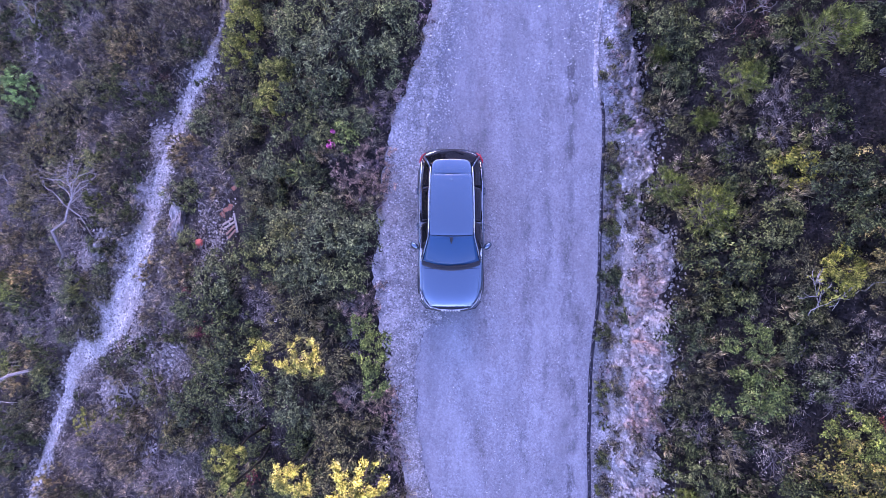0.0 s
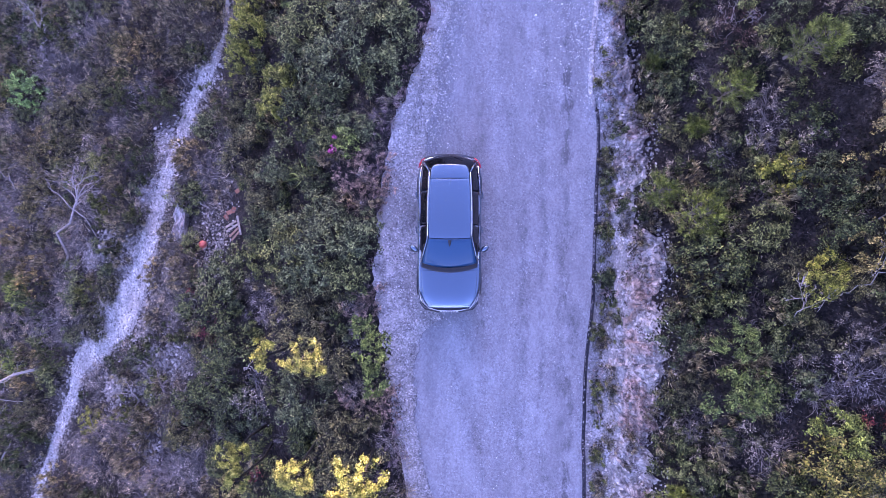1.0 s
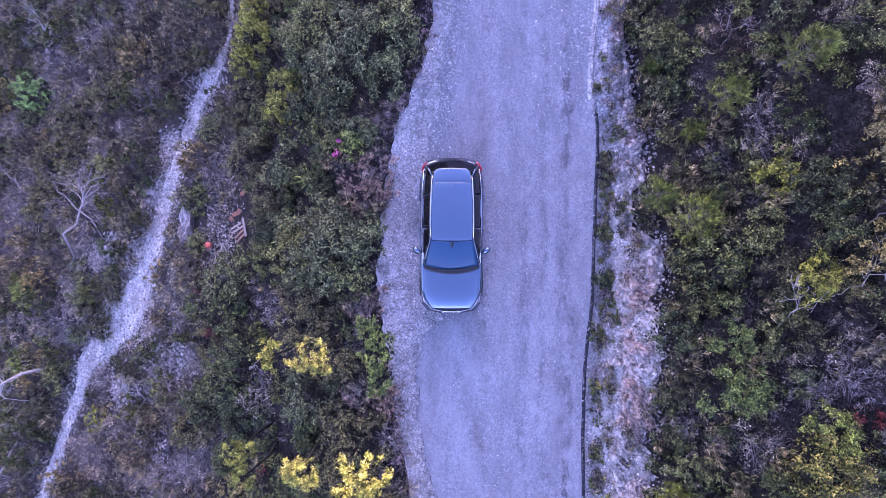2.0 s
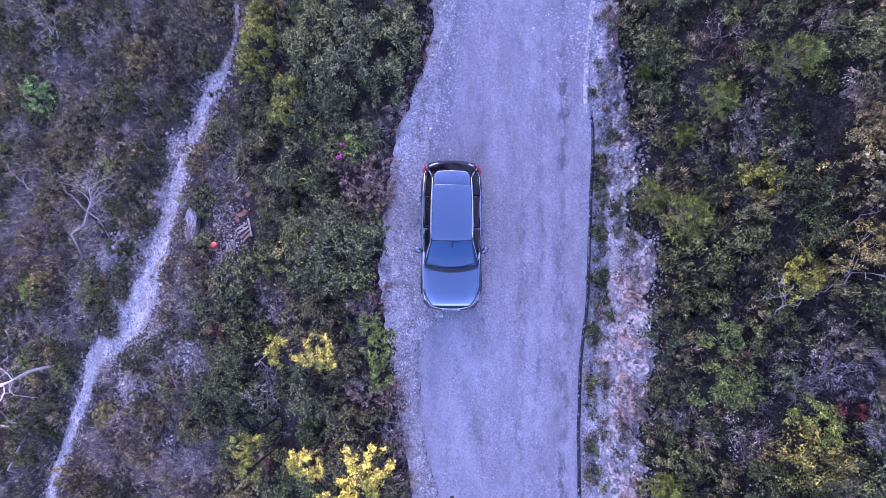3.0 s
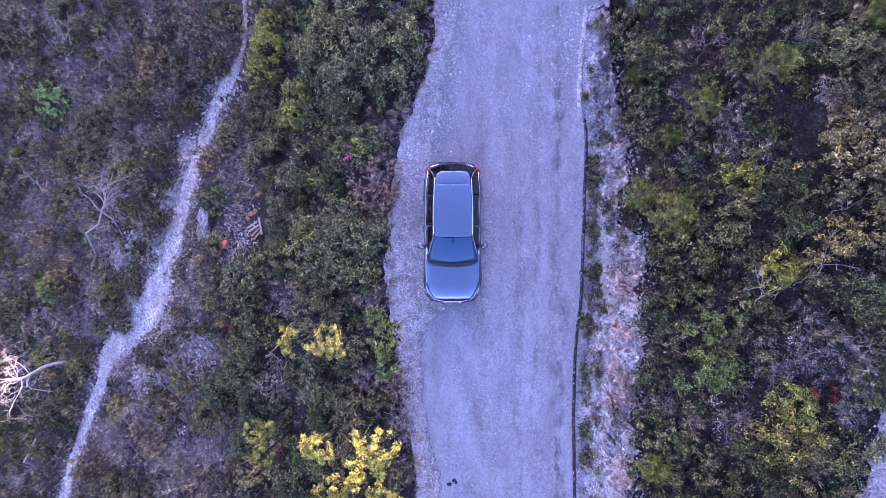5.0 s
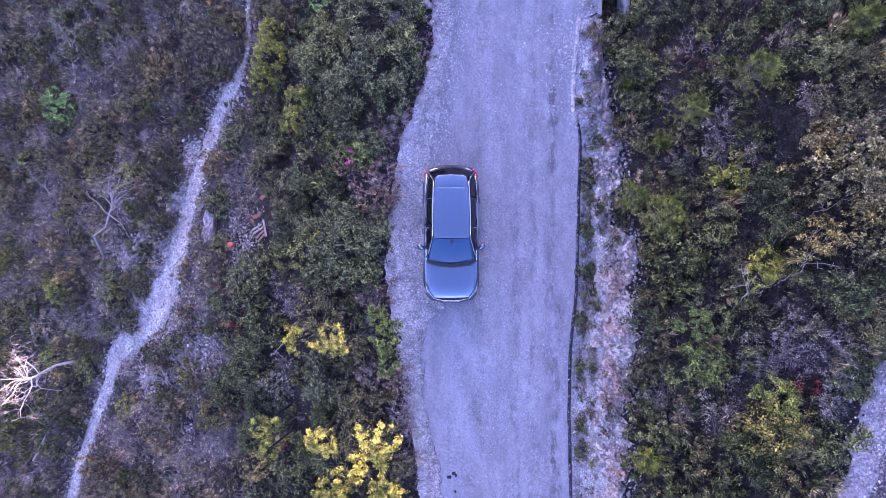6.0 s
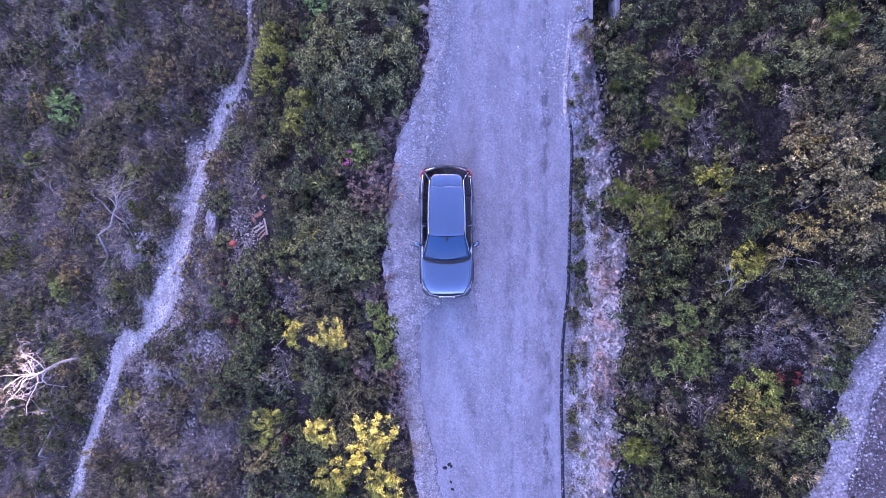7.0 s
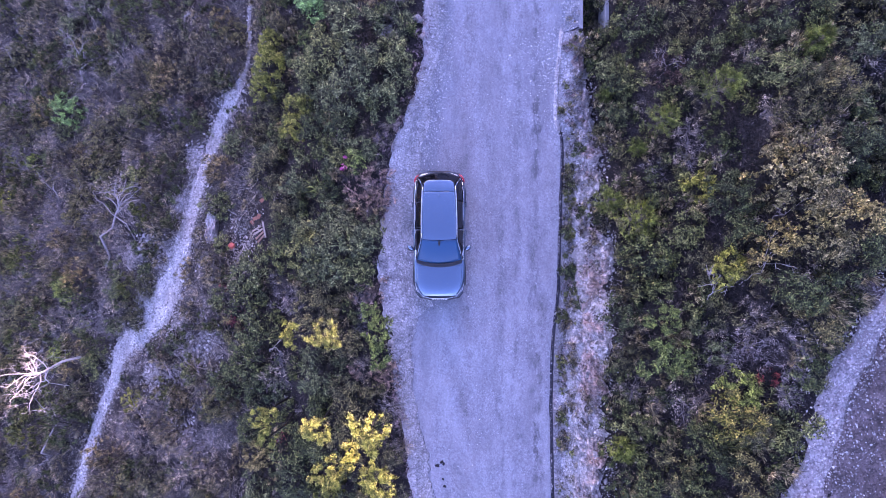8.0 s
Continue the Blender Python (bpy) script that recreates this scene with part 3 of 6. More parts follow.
def stems(seed, c, radius, height, count, thick, sides=3, kink=0.18):
    """A short stem that forks into limbs running out to the leaf clumps."""
    rng = rng_of(seed + 77)
    pick = c[rng.choice(len(c), min(count, len(c)), replace=False)]
    fork = np.array([0.03 * radius, -0.02 * radius, 0.22 * height])
    rows = [((0, 0, -0.15), fork, thick, thick * 0.8)]
    mids = []
    for k in range(5):
        t = 2 * math.pi * k / 5 + rng.uniform(-0.4, 0.4)
        m = fork + np.array([math.cos(t) * radius * 0.4, math.sin(t) * radius * 0.4, height * rng.uniform(0.2, 0.4)])
        mids.append(m)
        rows.append((fork, m, thick * 0.65, thick * 0.4))
    for p in pick:
        m = min(mids, key=lambda q: np.linalg.norm(q - p))
        h = (m + p) / 2 + rng.normal(size=3) * kink * radius * 0.5
        rows.append((m, h, thick * 0.35, thick * 0.22))
        rows.append((h, p, thick * 0.22, thick * 0.07))
    return tubes(rows, sides)


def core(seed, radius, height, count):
    """Broad sprays under the leafy outside, added as painted shade for its gaps."""
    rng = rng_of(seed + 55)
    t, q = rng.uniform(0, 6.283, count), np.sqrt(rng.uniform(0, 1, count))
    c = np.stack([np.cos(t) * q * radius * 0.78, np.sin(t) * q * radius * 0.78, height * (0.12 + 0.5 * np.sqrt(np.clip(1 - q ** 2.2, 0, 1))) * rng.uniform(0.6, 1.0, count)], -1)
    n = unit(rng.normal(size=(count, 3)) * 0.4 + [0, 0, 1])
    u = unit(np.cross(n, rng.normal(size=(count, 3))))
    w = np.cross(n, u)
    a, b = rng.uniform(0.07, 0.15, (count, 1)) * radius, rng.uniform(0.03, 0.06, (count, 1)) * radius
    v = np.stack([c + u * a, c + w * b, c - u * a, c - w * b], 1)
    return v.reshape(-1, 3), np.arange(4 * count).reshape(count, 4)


def thicket(seed, radius, height, count, thick, droop=0.0):
    """Bare dry twigs that fan out from the foot and fork twice."""
    rng = rng_of(seed)
    rows = []
    for i in range(count):
        t = rng.uniform(0, 2 * math.pi)
        lean = rng.uniform(0.15, 1.0)
        a = np.array([rng.normal() * 0.06, rng.normal() * 0.06, 0.0])
        b = np.array([math.cos(t) * radius * lean * 0.55, math.sin(t) * radius * lean * 0.55, height * rng.uniform(0.35, 0.65)])
        rows.append((a, b, thick, thick * 0.7))
        for j in range(3):
            t2 = t + rng.normal() * 0.7
            e = b + np.array([math.cos(t2) * radius * 0.3, math.sin(t2) * radius * 0.3, height * rng.uniform(0.05, 0.3) - droop])
            rows.append((b, e, thick * 0.65, thick * 0.4))
            for k in range(2):
                t3 = t2 + rng.normal() * 0.9
                g = e + np.array([math.cos(t3), math.sin(t3), rng.uniform(-0.1, 0.7)]) * radius * rng.uniform(0.1, 0.25)
                rows.append((e, g, thick * 0.4, thick * 0.18))
    return tubes(rows)


# name: (leaf material, bark material, label words, builder arguments) -- each kind is grown in three shapes of about one metre across the radius
KINDS = {
    "evergreen_shrub": (L_OAK, M_BARKSHADE, "dark green evergreen shrub with small leathery leaves", dict(clumps=185, per=11, length=0.085, width=0.06, puff=0.12, fill=0.78)),
    "grey_green_shrub": (L_GREY, M_BARKSHADE, "dusty grey-green shrub with leafy upright shoots", dict(clumps=185, per=11, length=0.095, width=0.05, puff=0.11, up=0.8, fill=0.8)),
    "olive_shrub": (L_OLIVE, M_BARKSHADE, "olive-brown shrub with fine sparse leaves", dict(clumps=180, per=11, length=0.085, width=0.042, puff=0.12, fill=0.7)),
    "bright_shrub": (L_BRIGHT, M_BARKSHADE, "fresh bright green broadleaf shrub", dict(clumps=150, per=11, length=0.10, width=0.075, puff=0.12, fill=0.85)),
    "yellow_green_shrub": (L_YELLOW, M_BARKSHADE, "yellow-green broadleaf shrub with loose leafy shoots", dict(clumps=300, per=11, length=0.085, width=0.058, puff=0.10, fill=0.94, lobes=3, skirt=0.4)),
    "heather_bush": (L_HEATH, M_HEATHCORE, "brown-green heather bush with fine upright sprigs", dict(clumps=150, per=13, length=0.26, width=0.021, puff=0.12, up=1.1, star=True, skirt=0.35, fill=0.8, rise=1.3)),
    "green_heath": (L_HEATHGREEN, M_HEATHCORE, "soft dark green heath bush with fine upright sprigs", dict(clumps=150, per=13, length=0.24, width=0.023, puff=0.12, up=1.0, star=True, skirt=0.4, fill=0.85, rise=1.2)),
    "yellow_olive_shrub": (L_YOLIVE, M_BARKSHADE, "dense olive-green shrub with some rust-coloured leaves", dict(clumps=230, per=10, length=0.085, width=0.052, puff=0.10, skirt=0.4, fill=0.9, lobes=4)),
    "rusty_shrub": (L_RUST, M_BARKSHADE, "withered rust-brown shrub of fine dry leaves", dict(clumps=170, per=10, length=0.08, width=0.028, puff=0.12, fill=0.7)),
    "red_shrub": (L_RED, M_BARKSHADE, "withered shrub with red-brown leaves", dict(clumps=110, per=8, length=0.09, width=0.04, puff=0.12, fill=0.6)),
    "tan_tree": (L_TAN, M_BARKSHADE, "tall shrub with olive leaves and tan seed heads", dict(clumps=300, per=11, length=0.075, width=0.06, puff=0.06, up=0.8, fill=0.88)),
    "green_shrub": (L_GREEN, M_BARKSHADE, "dense rounded mid-green shrub", dict(clumps=290, per=11, length=0.072, width=0.052, puff=0.09, skirt=0.5, fill=0.97, lobes=3)),
    "verge_weed": (L_WEED, M_BARKSHADE, "low dry purplish weeds at the road edge", dict(clumps=110, per=10, length=0.10, width=0.03, puff=0.08, skirt=0.4)),
    "dry_bush": (L_DRY, M_DRYTWIG, "dry violet-grey bush of leafless twigs", None),
}
SHAPES = {}
CLASSES = ((0.5, 0.45, 1.42), (1.05, 1.25, 0.86), (9.0, 2.2, 0.63), (0.0, 0.30, 1.68))      # up to this radius: share of clumps, relative leaf size; the last: ground cover
ASPECTS = (0.8, 1.1, 1.5, 2.0, 2.7, 3.6)


def aspect_of(r, h):
    """The nearest of the grown proportions of height to radius, so that leaves keep their shape."""
    return min(range(len(ASPECTS)), key=lambda i: abs(math.log(ASPECTS[i] * r / h)))


def grow(kind, shape, aspect):
    """The meshes of one kind in one of its shapes (class of size times ten plus variant) and proportions: crown and stems at radius 1."""
    if (kind, shape, aspect) not in SHAPES:
        leaf, bark, label, args = KINDS[kind]
        seed = sum(map(ord, kind)) * 10 + shape + 1000 * aspect
        _, many, big = CLASSES[shape // 10]
        tall = ASPECTS[aspect]
        if args is None:
            tv, tf = thicket(seed, 1.0, 0.9 * tall, int(6 + 13 * many), 0.009 * big ** 0.5)
            lv, lf, c = crown(seed, 0.95, 0.85 * tall, int(150 * many), 7, 0.085 * big, 0.022 * big, 0.09 * big, fill=0.6)
        else:
            a = dict(args)
            a["clumps"] = int(a["clumps"] * many)
            for key in ("length", "width", "puff"):
                a[key] *= big
            a["lobes"] = a.get("lobes", 5) + shape % 10 - 1
            lv, lf, c = crown(seed, 1.0, tall, **a)
            # ground cover gets the gap-darkening sprays in place of stems
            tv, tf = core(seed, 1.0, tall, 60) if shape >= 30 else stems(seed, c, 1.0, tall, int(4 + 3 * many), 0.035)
        SHAPES[kind, shape, aspect] = (lv, lf, tv, tf)
    return SHAPES[kind, shape, aspect]


def tall_tree(kind, x, y, r, h, shape=0, label=""):
    """A small tree: a bare stem that carries the same leafy head higher up."""
    leaf, bark, words, _ = KINDS[kind]
    rng = rng_of(int(abs(x) * 1000 + abs(y) * 77))
    size = shape % 3 + 10 * next(i for i, c in enumerate(CLASSES) if r <= c[0])
    deep = min(h * 0.7, 1.35 * r)
    size = (size, aspect_of(r, deep))
    lv, lf, tv, tf = grow(kind, *size)
    if (kind, size) not in HEADS:
        HEADS[kind, size] = (mesh_from("crown", lv, lf, leaf), mesh_from("stem", tv, tf, bark))
    ob = tagged(new(kind.replace("shrub", "tree")), label or words.replace("shrub", "small tree"), "tree", group="yellow-green trees on the slope")
    ob.matrix_basis = pose(x, y, land_at(x, y) - 0.05, 0, 0, rng.uniform(0, 360))
    lean = rng.normal(size=2) * 0.1
    v, f = tubes([((0, 0, -0.1), (lean[0], lean[1], (h - deep) * 0.5), 0.05, 0.042), ((lean[0], lean[1], (h - deep) * 0.5), (0, 0, h - deep + 0.1 * r), 0.042, 0.03)], 6)
    part("trunk", mesh_from("trunk", v, f, bark, True), bark, ob)
    for name, me in zip(("crown", "branchwork"), HEADS[kind, size]):
        o = part(name, me, leaf, ob)
        o.location, o.scale = (0, 0, h - deep), (r, r, deep / ASPECTS[size[1]])
    SHRUBS.append((x, y, r * 0.6))
    return ob


HEADS = {}
FIRST = {}
SHRUBS = []          # (x, y, radius) of all that stands, to keep the rest apart


def shrub(kind, x, y, r, h, shape=0, turn=None, label="", sink=0.05):
    """One bush as a thing: an Empty at its foot, its stems and its crown."""
    rng = rng_of(int(abs(x) * 1000 + abs(y) * 77 + shape))
    turn = rng.uniform(0, 360) if turn is None else turn
    shape = (shape % 3 + 10 * next(i for i, c in enumerate(CLASSES) if r <= c[0]), aspect_of(r, h))
    m = pose(x, y, land_at(x, y) - sink, 0, 0, turn)
    SHRUBS.append((x, y, r))
    size = (r * rng.uniform(0.92, 1.08), r * rng.uniform(0.92, 1.08), h / ASPECTS[shape[1]])
    if (kind, shape) not in FIRST:
        leaf, bark, words, _ = KINDS[kind]
        lv, lf, tv, tf = grow(kind, *shape)
        ob = new(kind)
        ob.empty_display_size = 0.2
        stem = part("stem", mesh_from("stem", tv, tf, bark), bark, ob)
        if "heath" in kind:
            tagged(stem, "tangle of thin brown twigs", kind="stuff")
        part("crown", mesh_from("crown", lv, lf, leaf), leaf, ob)
        # sheets below the leaves, put in to stand for shade between clumps
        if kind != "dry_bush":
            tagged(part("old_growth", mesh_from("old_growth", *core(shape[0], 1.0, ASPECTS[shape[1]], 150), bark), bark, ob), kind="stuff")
        tagged(ob, words, "tree" if "tree" in kind else "shrub", group=kind.replace("_", " ") + "s on the slope")
        ob.matrix_basis = m @ Matrix.Diagonal((*size, 1))
        FIRST[kind, shape] = ob
    else:
        ob = copy_thing(FIRST[kind, shape], m)
        ob.scale = size
    if label:
        ob["label"] = label
    return ob


def young_pine(x, y, r, h, seed, label="young pine with yellow-green needle tufts"):
    """A sapling: a stem with whorls of rising branches, side twigs, and needles that bristle along the outer twigs."""
    rng = rng_of(900 + seed)
    ob = tagged(new("young_pine"), label, "tree", group="young pines on the slope")
    ob.matrix_basis = pose(x, y, land_at(x, y) - 0.05, 0, 0, 0)
    wood, shoots = [], []
    top = np.array([*rng.normal(size=2) * 0.06 * h, h])
    wood.append(((0, 0, -0.1), tuple(top * 0.5), 0.028 + 0.012 * h, 0.02 + 0.006 * h))
    wood.append((tuple(top * 0.5), tuple(top * 0.95), 0.02 + 0.006 * h, 0.008))
    shoots.append((top * 0.8, top))
    whorls = int(5 + 2.5 * h)
    for i in range(whorls):
        k = 0.22 + 0.72 * i / (whorls - 1)
        reach = r * (1.05 - 0.85 * k ** 1.6)
        for b in range(6):
            t = 2.4 * i + 6.283 * b / 6 + rng.normal() * 0.25
            way = unit(np.array([math.cos(t), math.sin(t), rng.uniform(0.35, 0.8)]))
            a = top * k
            mid = a + way * reach * 0.55
            e = a + unit(way + [0, 0, 0.25]) * reach * rng.uniform(0.8, 1.15)
            wood.append((tuple(a), tuple(mid), 0.011, 0.008))
            wood.append((tuple(mid), tuple(e), 0.008, 0.004))
            shoots.append((mid, e))
            for _ in range(4):
                o = a + (e - a) * rng.uniform(0.35, 0.9)
                q = o + unit(way + rng.normal(size=3) * 0.55 + [0, 0, 0.35]) * reach * rng.uniform(0.2, 0.4)
                wood.append((tuple(o), tuple(q), 0.006, 0.003))
                shoots.append((o, q))
    v, f = tubes(wood, 4)
    part("stem", mesh_from("stem", v, f, M_PINEBARK), M_PINEBARK, ob)
    a, b = (np.array([q[i] for q in shoots]) for i in range(2))
    per = 22
    n = len(a) * per
    k = rng.uniform(0.1, 1.0, (n, 1))
    A, B = np.repeat(a, per, 0), np.repeat(b, per, 0)
    way = unit(unit(B - A) * 0.9 + unit(rng.normal(size=(n, 3))) * 0.8 + [0, 0, 0.25])
    v, f = blades(A + (B - A) * k, way, rng.uniform(0.09, 0.16, n), rng.uniform(0.010, 0.017, n), rng)
    part("crown", mesh_from("crown", v, f, L_PINE), L_PINE, ob)
    SHRUBS.append((x, y, r))
    return ob


# ---------------------------------------------------------------- the car
M_PAINT = plain("silver blue metallic paint", (0.15, 0.215, 0.285), 0.25, 0.85, 0.6)
M_GLASS_DARK = plain("tinted car glass", (0.006, 0.007, 0.009), 0.03, 0.0, 0.0)
M_SCREEN = plain("windscreen glass over a dark interior", (0.028, 0.082, 0.155), 0.05)
M_SCREEN.node_tree.nodes["Principled BSDF"].inputs["IOR"].default_value = 1.33
M_BLACK = plain("black plastic trim", (0.012, 0.012, 0.014), 0.5)
M_CHROME = plain("bright metal trim", (0.75, 0.76, 0.78), 0.18, 1.0)
M_LAMP = plain("clear lamp cover", (0.55, 0.57, 0.6), 0.06, 0.2, 1.0)
M_RED = plain("red lamp cover", (0.55, 0.02, 0.03), 0.15, 0.0, 1.0)
M_TYRE = plain("tyre rubber", (0.015, 0.015, 0.016), 0.8)
M_RIM = plain("alloy rim", (0.4, 0.41, 0.43), 0.3, 1.0)
M_PLATE = plain("pale plate", (0.62, 0.63, 0.62), 0.4)
M_INK = plain("dark plate marks", (0.03, 0.03, 0.04), 0.5)


def loft(stations, half, close=False):
    """A skin through cross-sections: half(station) gives (x, y, z) from the sill to the middle; mirrored."""
    bm = bmesh.new()
    rows = []
    for s in stations:
        h = half(s)
        pts = [(-x, y, z) for x, y, z in h] + [p for p in reversed(h) if p[0] > 1e-6]
        rows.append([bm.verts.new(p) for p in pts])
    for a, b in zip(rows, rows[1:]):
        for i in range(len(a) - 1):
            bm.faces.new((a[i], a[i + 1], b[i + 1], b[i]))
    if close:
        for r in (rows[0], rows[-1]):
            bm.faces.new(r)
    return bm


def soften(ob, levels=2):
    m = ob.modifiers.new("rounding", "SUBSURF")
    m.levels = m.render_levels = levels
    return ob


def solid(ob, thick, offset=-1):
    m = ob.modifiers.new("thickness", "SOLIDIFY")
    m.thickness, m.offset = thick, offset
    return ob


def panel(corners, nu, nv, bulge=0.0):
    """A sheet over four corners (a b c d round), bulged outward along its normal."""
    a, b, c, d = (Vector(p) for p in corners)
    n = (b - a).cross(d - a).normalized()
    bm = bmesh.new()
    grid = []
    for j in range(nv + 1):
        v = j / nv
        row = []
        for i in range(nu + 1):
            u = i / nu
            p = a.lerp(b, u).lerp(d.lerp(c, u), v) + n * bulge * (1 - (2 * u - 1) ** 2) * (1 - 0.4 * (2 * v - 1) ** 2)
            row.append(bm.verts.new(p))
        grid.append(row)
    for j in range(nv):
        for i in range(nu):
            bm.faces.new((grid[j][i], grid[j][i + 1], grid[j + 1][i + 1], grid[j + 1][i]))
    return bm


def rod_bm(points, radius, sides=8):
    bm = bmesh.new()
    rings = []
    for i, p in enumerate(points):
        p = Vector(p)
        w = (Vector(points[min(i + 1, len(points) - 1)]) - Vector(points[max(i - 1, 0)])).normalized()
        u = w.orthogonal().normalized()
        v = w.cross(u)
        r = radius[i] if isinstance(radius, (list, tuple)) else radius
        rings.append([bm.verts.new(p + r * (math.cos(2 * math.pi * k / sides) * u + math.sin(2 * math.pi * k / sides) * v)) for k in range(sides)])
    for a, b in zip(rings, rings[1:]):
        best = min(range(sides), key=lambda s: sum((a[k].co - b[(k + s) % sides].co).length for k in range(sides)))
        for k in range(sides):
            bm.faces.new((a[k], a[(k + 1) % sides], b[(k + 1 + best) % sides], b[(k + best) % sides]))
    bm.faces.new(rings[0]), bm.faces.new(rings[-1])
    return bm


def block(x0, x1, y0, y1, z0, z1, bevel=0.0, m=None):
    bm = bmesh.new()
    bmesh.ops.create_cube(bm, size=1, matrix=Matrix.Translation(((x0 + x1) / 2, (y0 + y1) / 2, (z0 + z1) / 2)) @ Matrix.Diagonal((x1 - x0, y1 - y0, z1 - z0, 1)))
    if bevel:
        bmesh.ops.bevel(bm, geom=bm.edges[:], offset=bevel, segments=2, affect="EDGES", profile=0.6)
    if m is not None:
        bm.transform(m)
    return bm


def wheel_bm(radius, width, inner):
    bm = bmesh.new()
    prof = [(inner, -width / 2), (radius - 0.03, -width / 2), (radius, -width / 2 + 0.03), (radius, width / 2 - 0.03), (radius - 0.03, width / 2), (inner, width / 2)]
    n = 28
    rings = [[bm.verts.new((x, r * math.cos(2 * math.pi * k / n), r * math.sin(2 * math.pi * k / n))) for r, x in prof] for k in range(n)]
    for k in range(n):
        a, b = rings[k], rings[(k + 1) % n]
        for i in range(len(prof)):
            j = (i + 1) % len(prof)
            bm.faces.new((a[i], a[j], b[j], b[i]))
    return bm


def rim_bm(radius, width):
    bm = bmesh.new()
    bmesh.ops.create_cone(bm, cap_ends=True, segments=28, radius1=radius, radius2=radius * 0.96, depth=width, matrix=Matrix.Rotation(radians(90), 4, "Y"))
    for k in range(5):
        spoke = bmesh.ops.create_cube(bm, size=1, matrix=Matrix.Rotation(2 * math.pi * k / 5, 4, "X") @ Matrix.Translation((0, 0, radius * 0.5)) @ Matrix.Diagonal((width * 1.12, 0.05, radius * 0.85, 1)))
    return bm


def build_car():
    car = tagged(new("car"), "silver-blue compact SUV parked on the gravel side of the road", "car")
    # stations: y, widest half width, shoulder height, middle height, sill height
    st = [(-2.17, 0.50, 0.60, 0.62, 0.36), (-2.13, 0.66, 0.69, 0.72, 0.30), (-2.02, 0.78, 0.77, 0.83, 0.26), (-1.85, 0.845, 0.83, 0.91, 0.24), (-1.6, 0.872, 0.88, 0.965, 0.24), (-1.25, 0.885, 0.93, 1.01, 0.24),
          (-0.98, 0.89, 0.965, 1.035, 0.24), (-0.4, 0.892, 0.985, 1.0, 0.24), (0.4, 0.892, 1.0, 1.0, 0.24), (1.2, 0.89, 1.02, 1.02, 0.24), (1.62, 0.88, 1.04, 1.04, 0.26), (1.85, 0.845, 1.0, 1.0, 0.30), (2.0, 0.775, 0.97, 0.98, 0.36), (2.10, 0.66, 0.93, 0.95, 0.42), (2.18, 0.46, 0.85, 0.88, 0.46), (2.20, 0.32, 0.6, 0.64, 0.48)]
    body = part("body", loft(st, lambda s: [(s[1] * 0.90, s[0], s[4]), (s[1] * 0.985, s[0], s[4] + 0.12), (s[1], s[0], (s[4] + s[2]) / 2 + 0.05), (s[1] * 0.995, s[0], s[2] - 0.10), (s[1] * 0.955, s[0], s[2]), (s[1] * 0.55, s[0], s[3] * 0.6 + s[2] * 0.4 + 0.004), (0, s[0], s[3])], True), M_PAINT, car, smooth=True)
    soften(body)
    # bonnet: its own panel a little above the body, with two soft creases
    hs = [(-2.03, 0.60, 0.795, 0.865), (-1.85, 0.70, 0.868, 0.94), (-1.6, 0.75, 0.92, 0.99), (-1.3, 0.765, 0.958, 1.028), (-1.04, 0.77, 0.985, 1.055)]
    bonnet = part("bonnet", loft(hs, lambda s: [(s[1], s[0], s[2] - 0.012), (s[1] - 0.02, s[0], s[2] + 0.012), (s[1] * 0.78, s[0], s[2] + 0.042), (s[1] * 0.70, s[0], s[3] - 0.016), (s[1] * 0.35, s[0], s[3]), (0, s[0], s[3] + 0.004)]), M_PAINT, car, smooth=True)
    soften(solid(bonnet, 0.015))
    # roof with a rear lip
    rs = [(-0.20, 0.575, 1.445), (0.0, 0.585, 1.49), (0.5, 0.578, 1.535), (1.0, 0.56, 1.54), (1.42, 0.54, 1.52)]
    roof = part("roof", loft(rs, lambda s: [(s[1] + 0.015, s[0], s[2] - 0.055), (s[1], s[0], s[2] - 0.025), (s[1] * 0.85, s[0], s[2]), (s[1] * 0.4, s[0], s[2] + 0.018), (0, s[0], s[2] + 0.022)]), M_PAINT, car, smooth=True)
    soften(solid(roof, 0.02))
    lip = part("rear_spoiler", loft([(1.40, 0.541, 1.516), (1.60, 0.525, 1.505), (1.74, 0.49, 1.485), (1.80, 0.40, 1.475)], lambda s: [(s[1], s[0], s[2] - 0.03), (s[1] * 0.93, s[0], s[2]), (s[1] * 0.5, s[0], s[2] + 0.016), (0, s[0] + 0.012, s[2] + 0.02)]), M_PAINT, car, smooth=True)
    soften(solid(lip, 0.03))
    # cabin: windscreen, rear and side glass, pillars
    def skin(low, high, nu, nv):
        """A curved pane between two edges that are functions of -1..1."""
        bm = bmesh.new()
        rows = [[bm.verts.new(Vector(low(u)).lerp(Vector(high(u)), j / nv) + Vector((0, -0.02, 0.03)) * 4 * (j / nv) * (1 - j / nv)) for u in np.linspace(-1, 1, nu + 1)] for j in range(nv + 1)]
        for p, q in zip(rows, rows[1:]):
            for i in range(nu):
                bm.faces.new((p[i], p[i + 1], q[i + 1], q[i]))
        return bm

    foot = lambda u: (0.752 * u, -0.99 + 0.14 * u * u, 1.055 - 0.03 * u * u)
    screen = part("windscreen", skin(foot, lambda u: (0.568 * u, -0.215 + 0.03 * u * u, 1.485 - 0.025 * u * u), 16, 8), M_SCREEN, car, "sky-reflecting windscreen", True)
    solid(screen, 0.008)
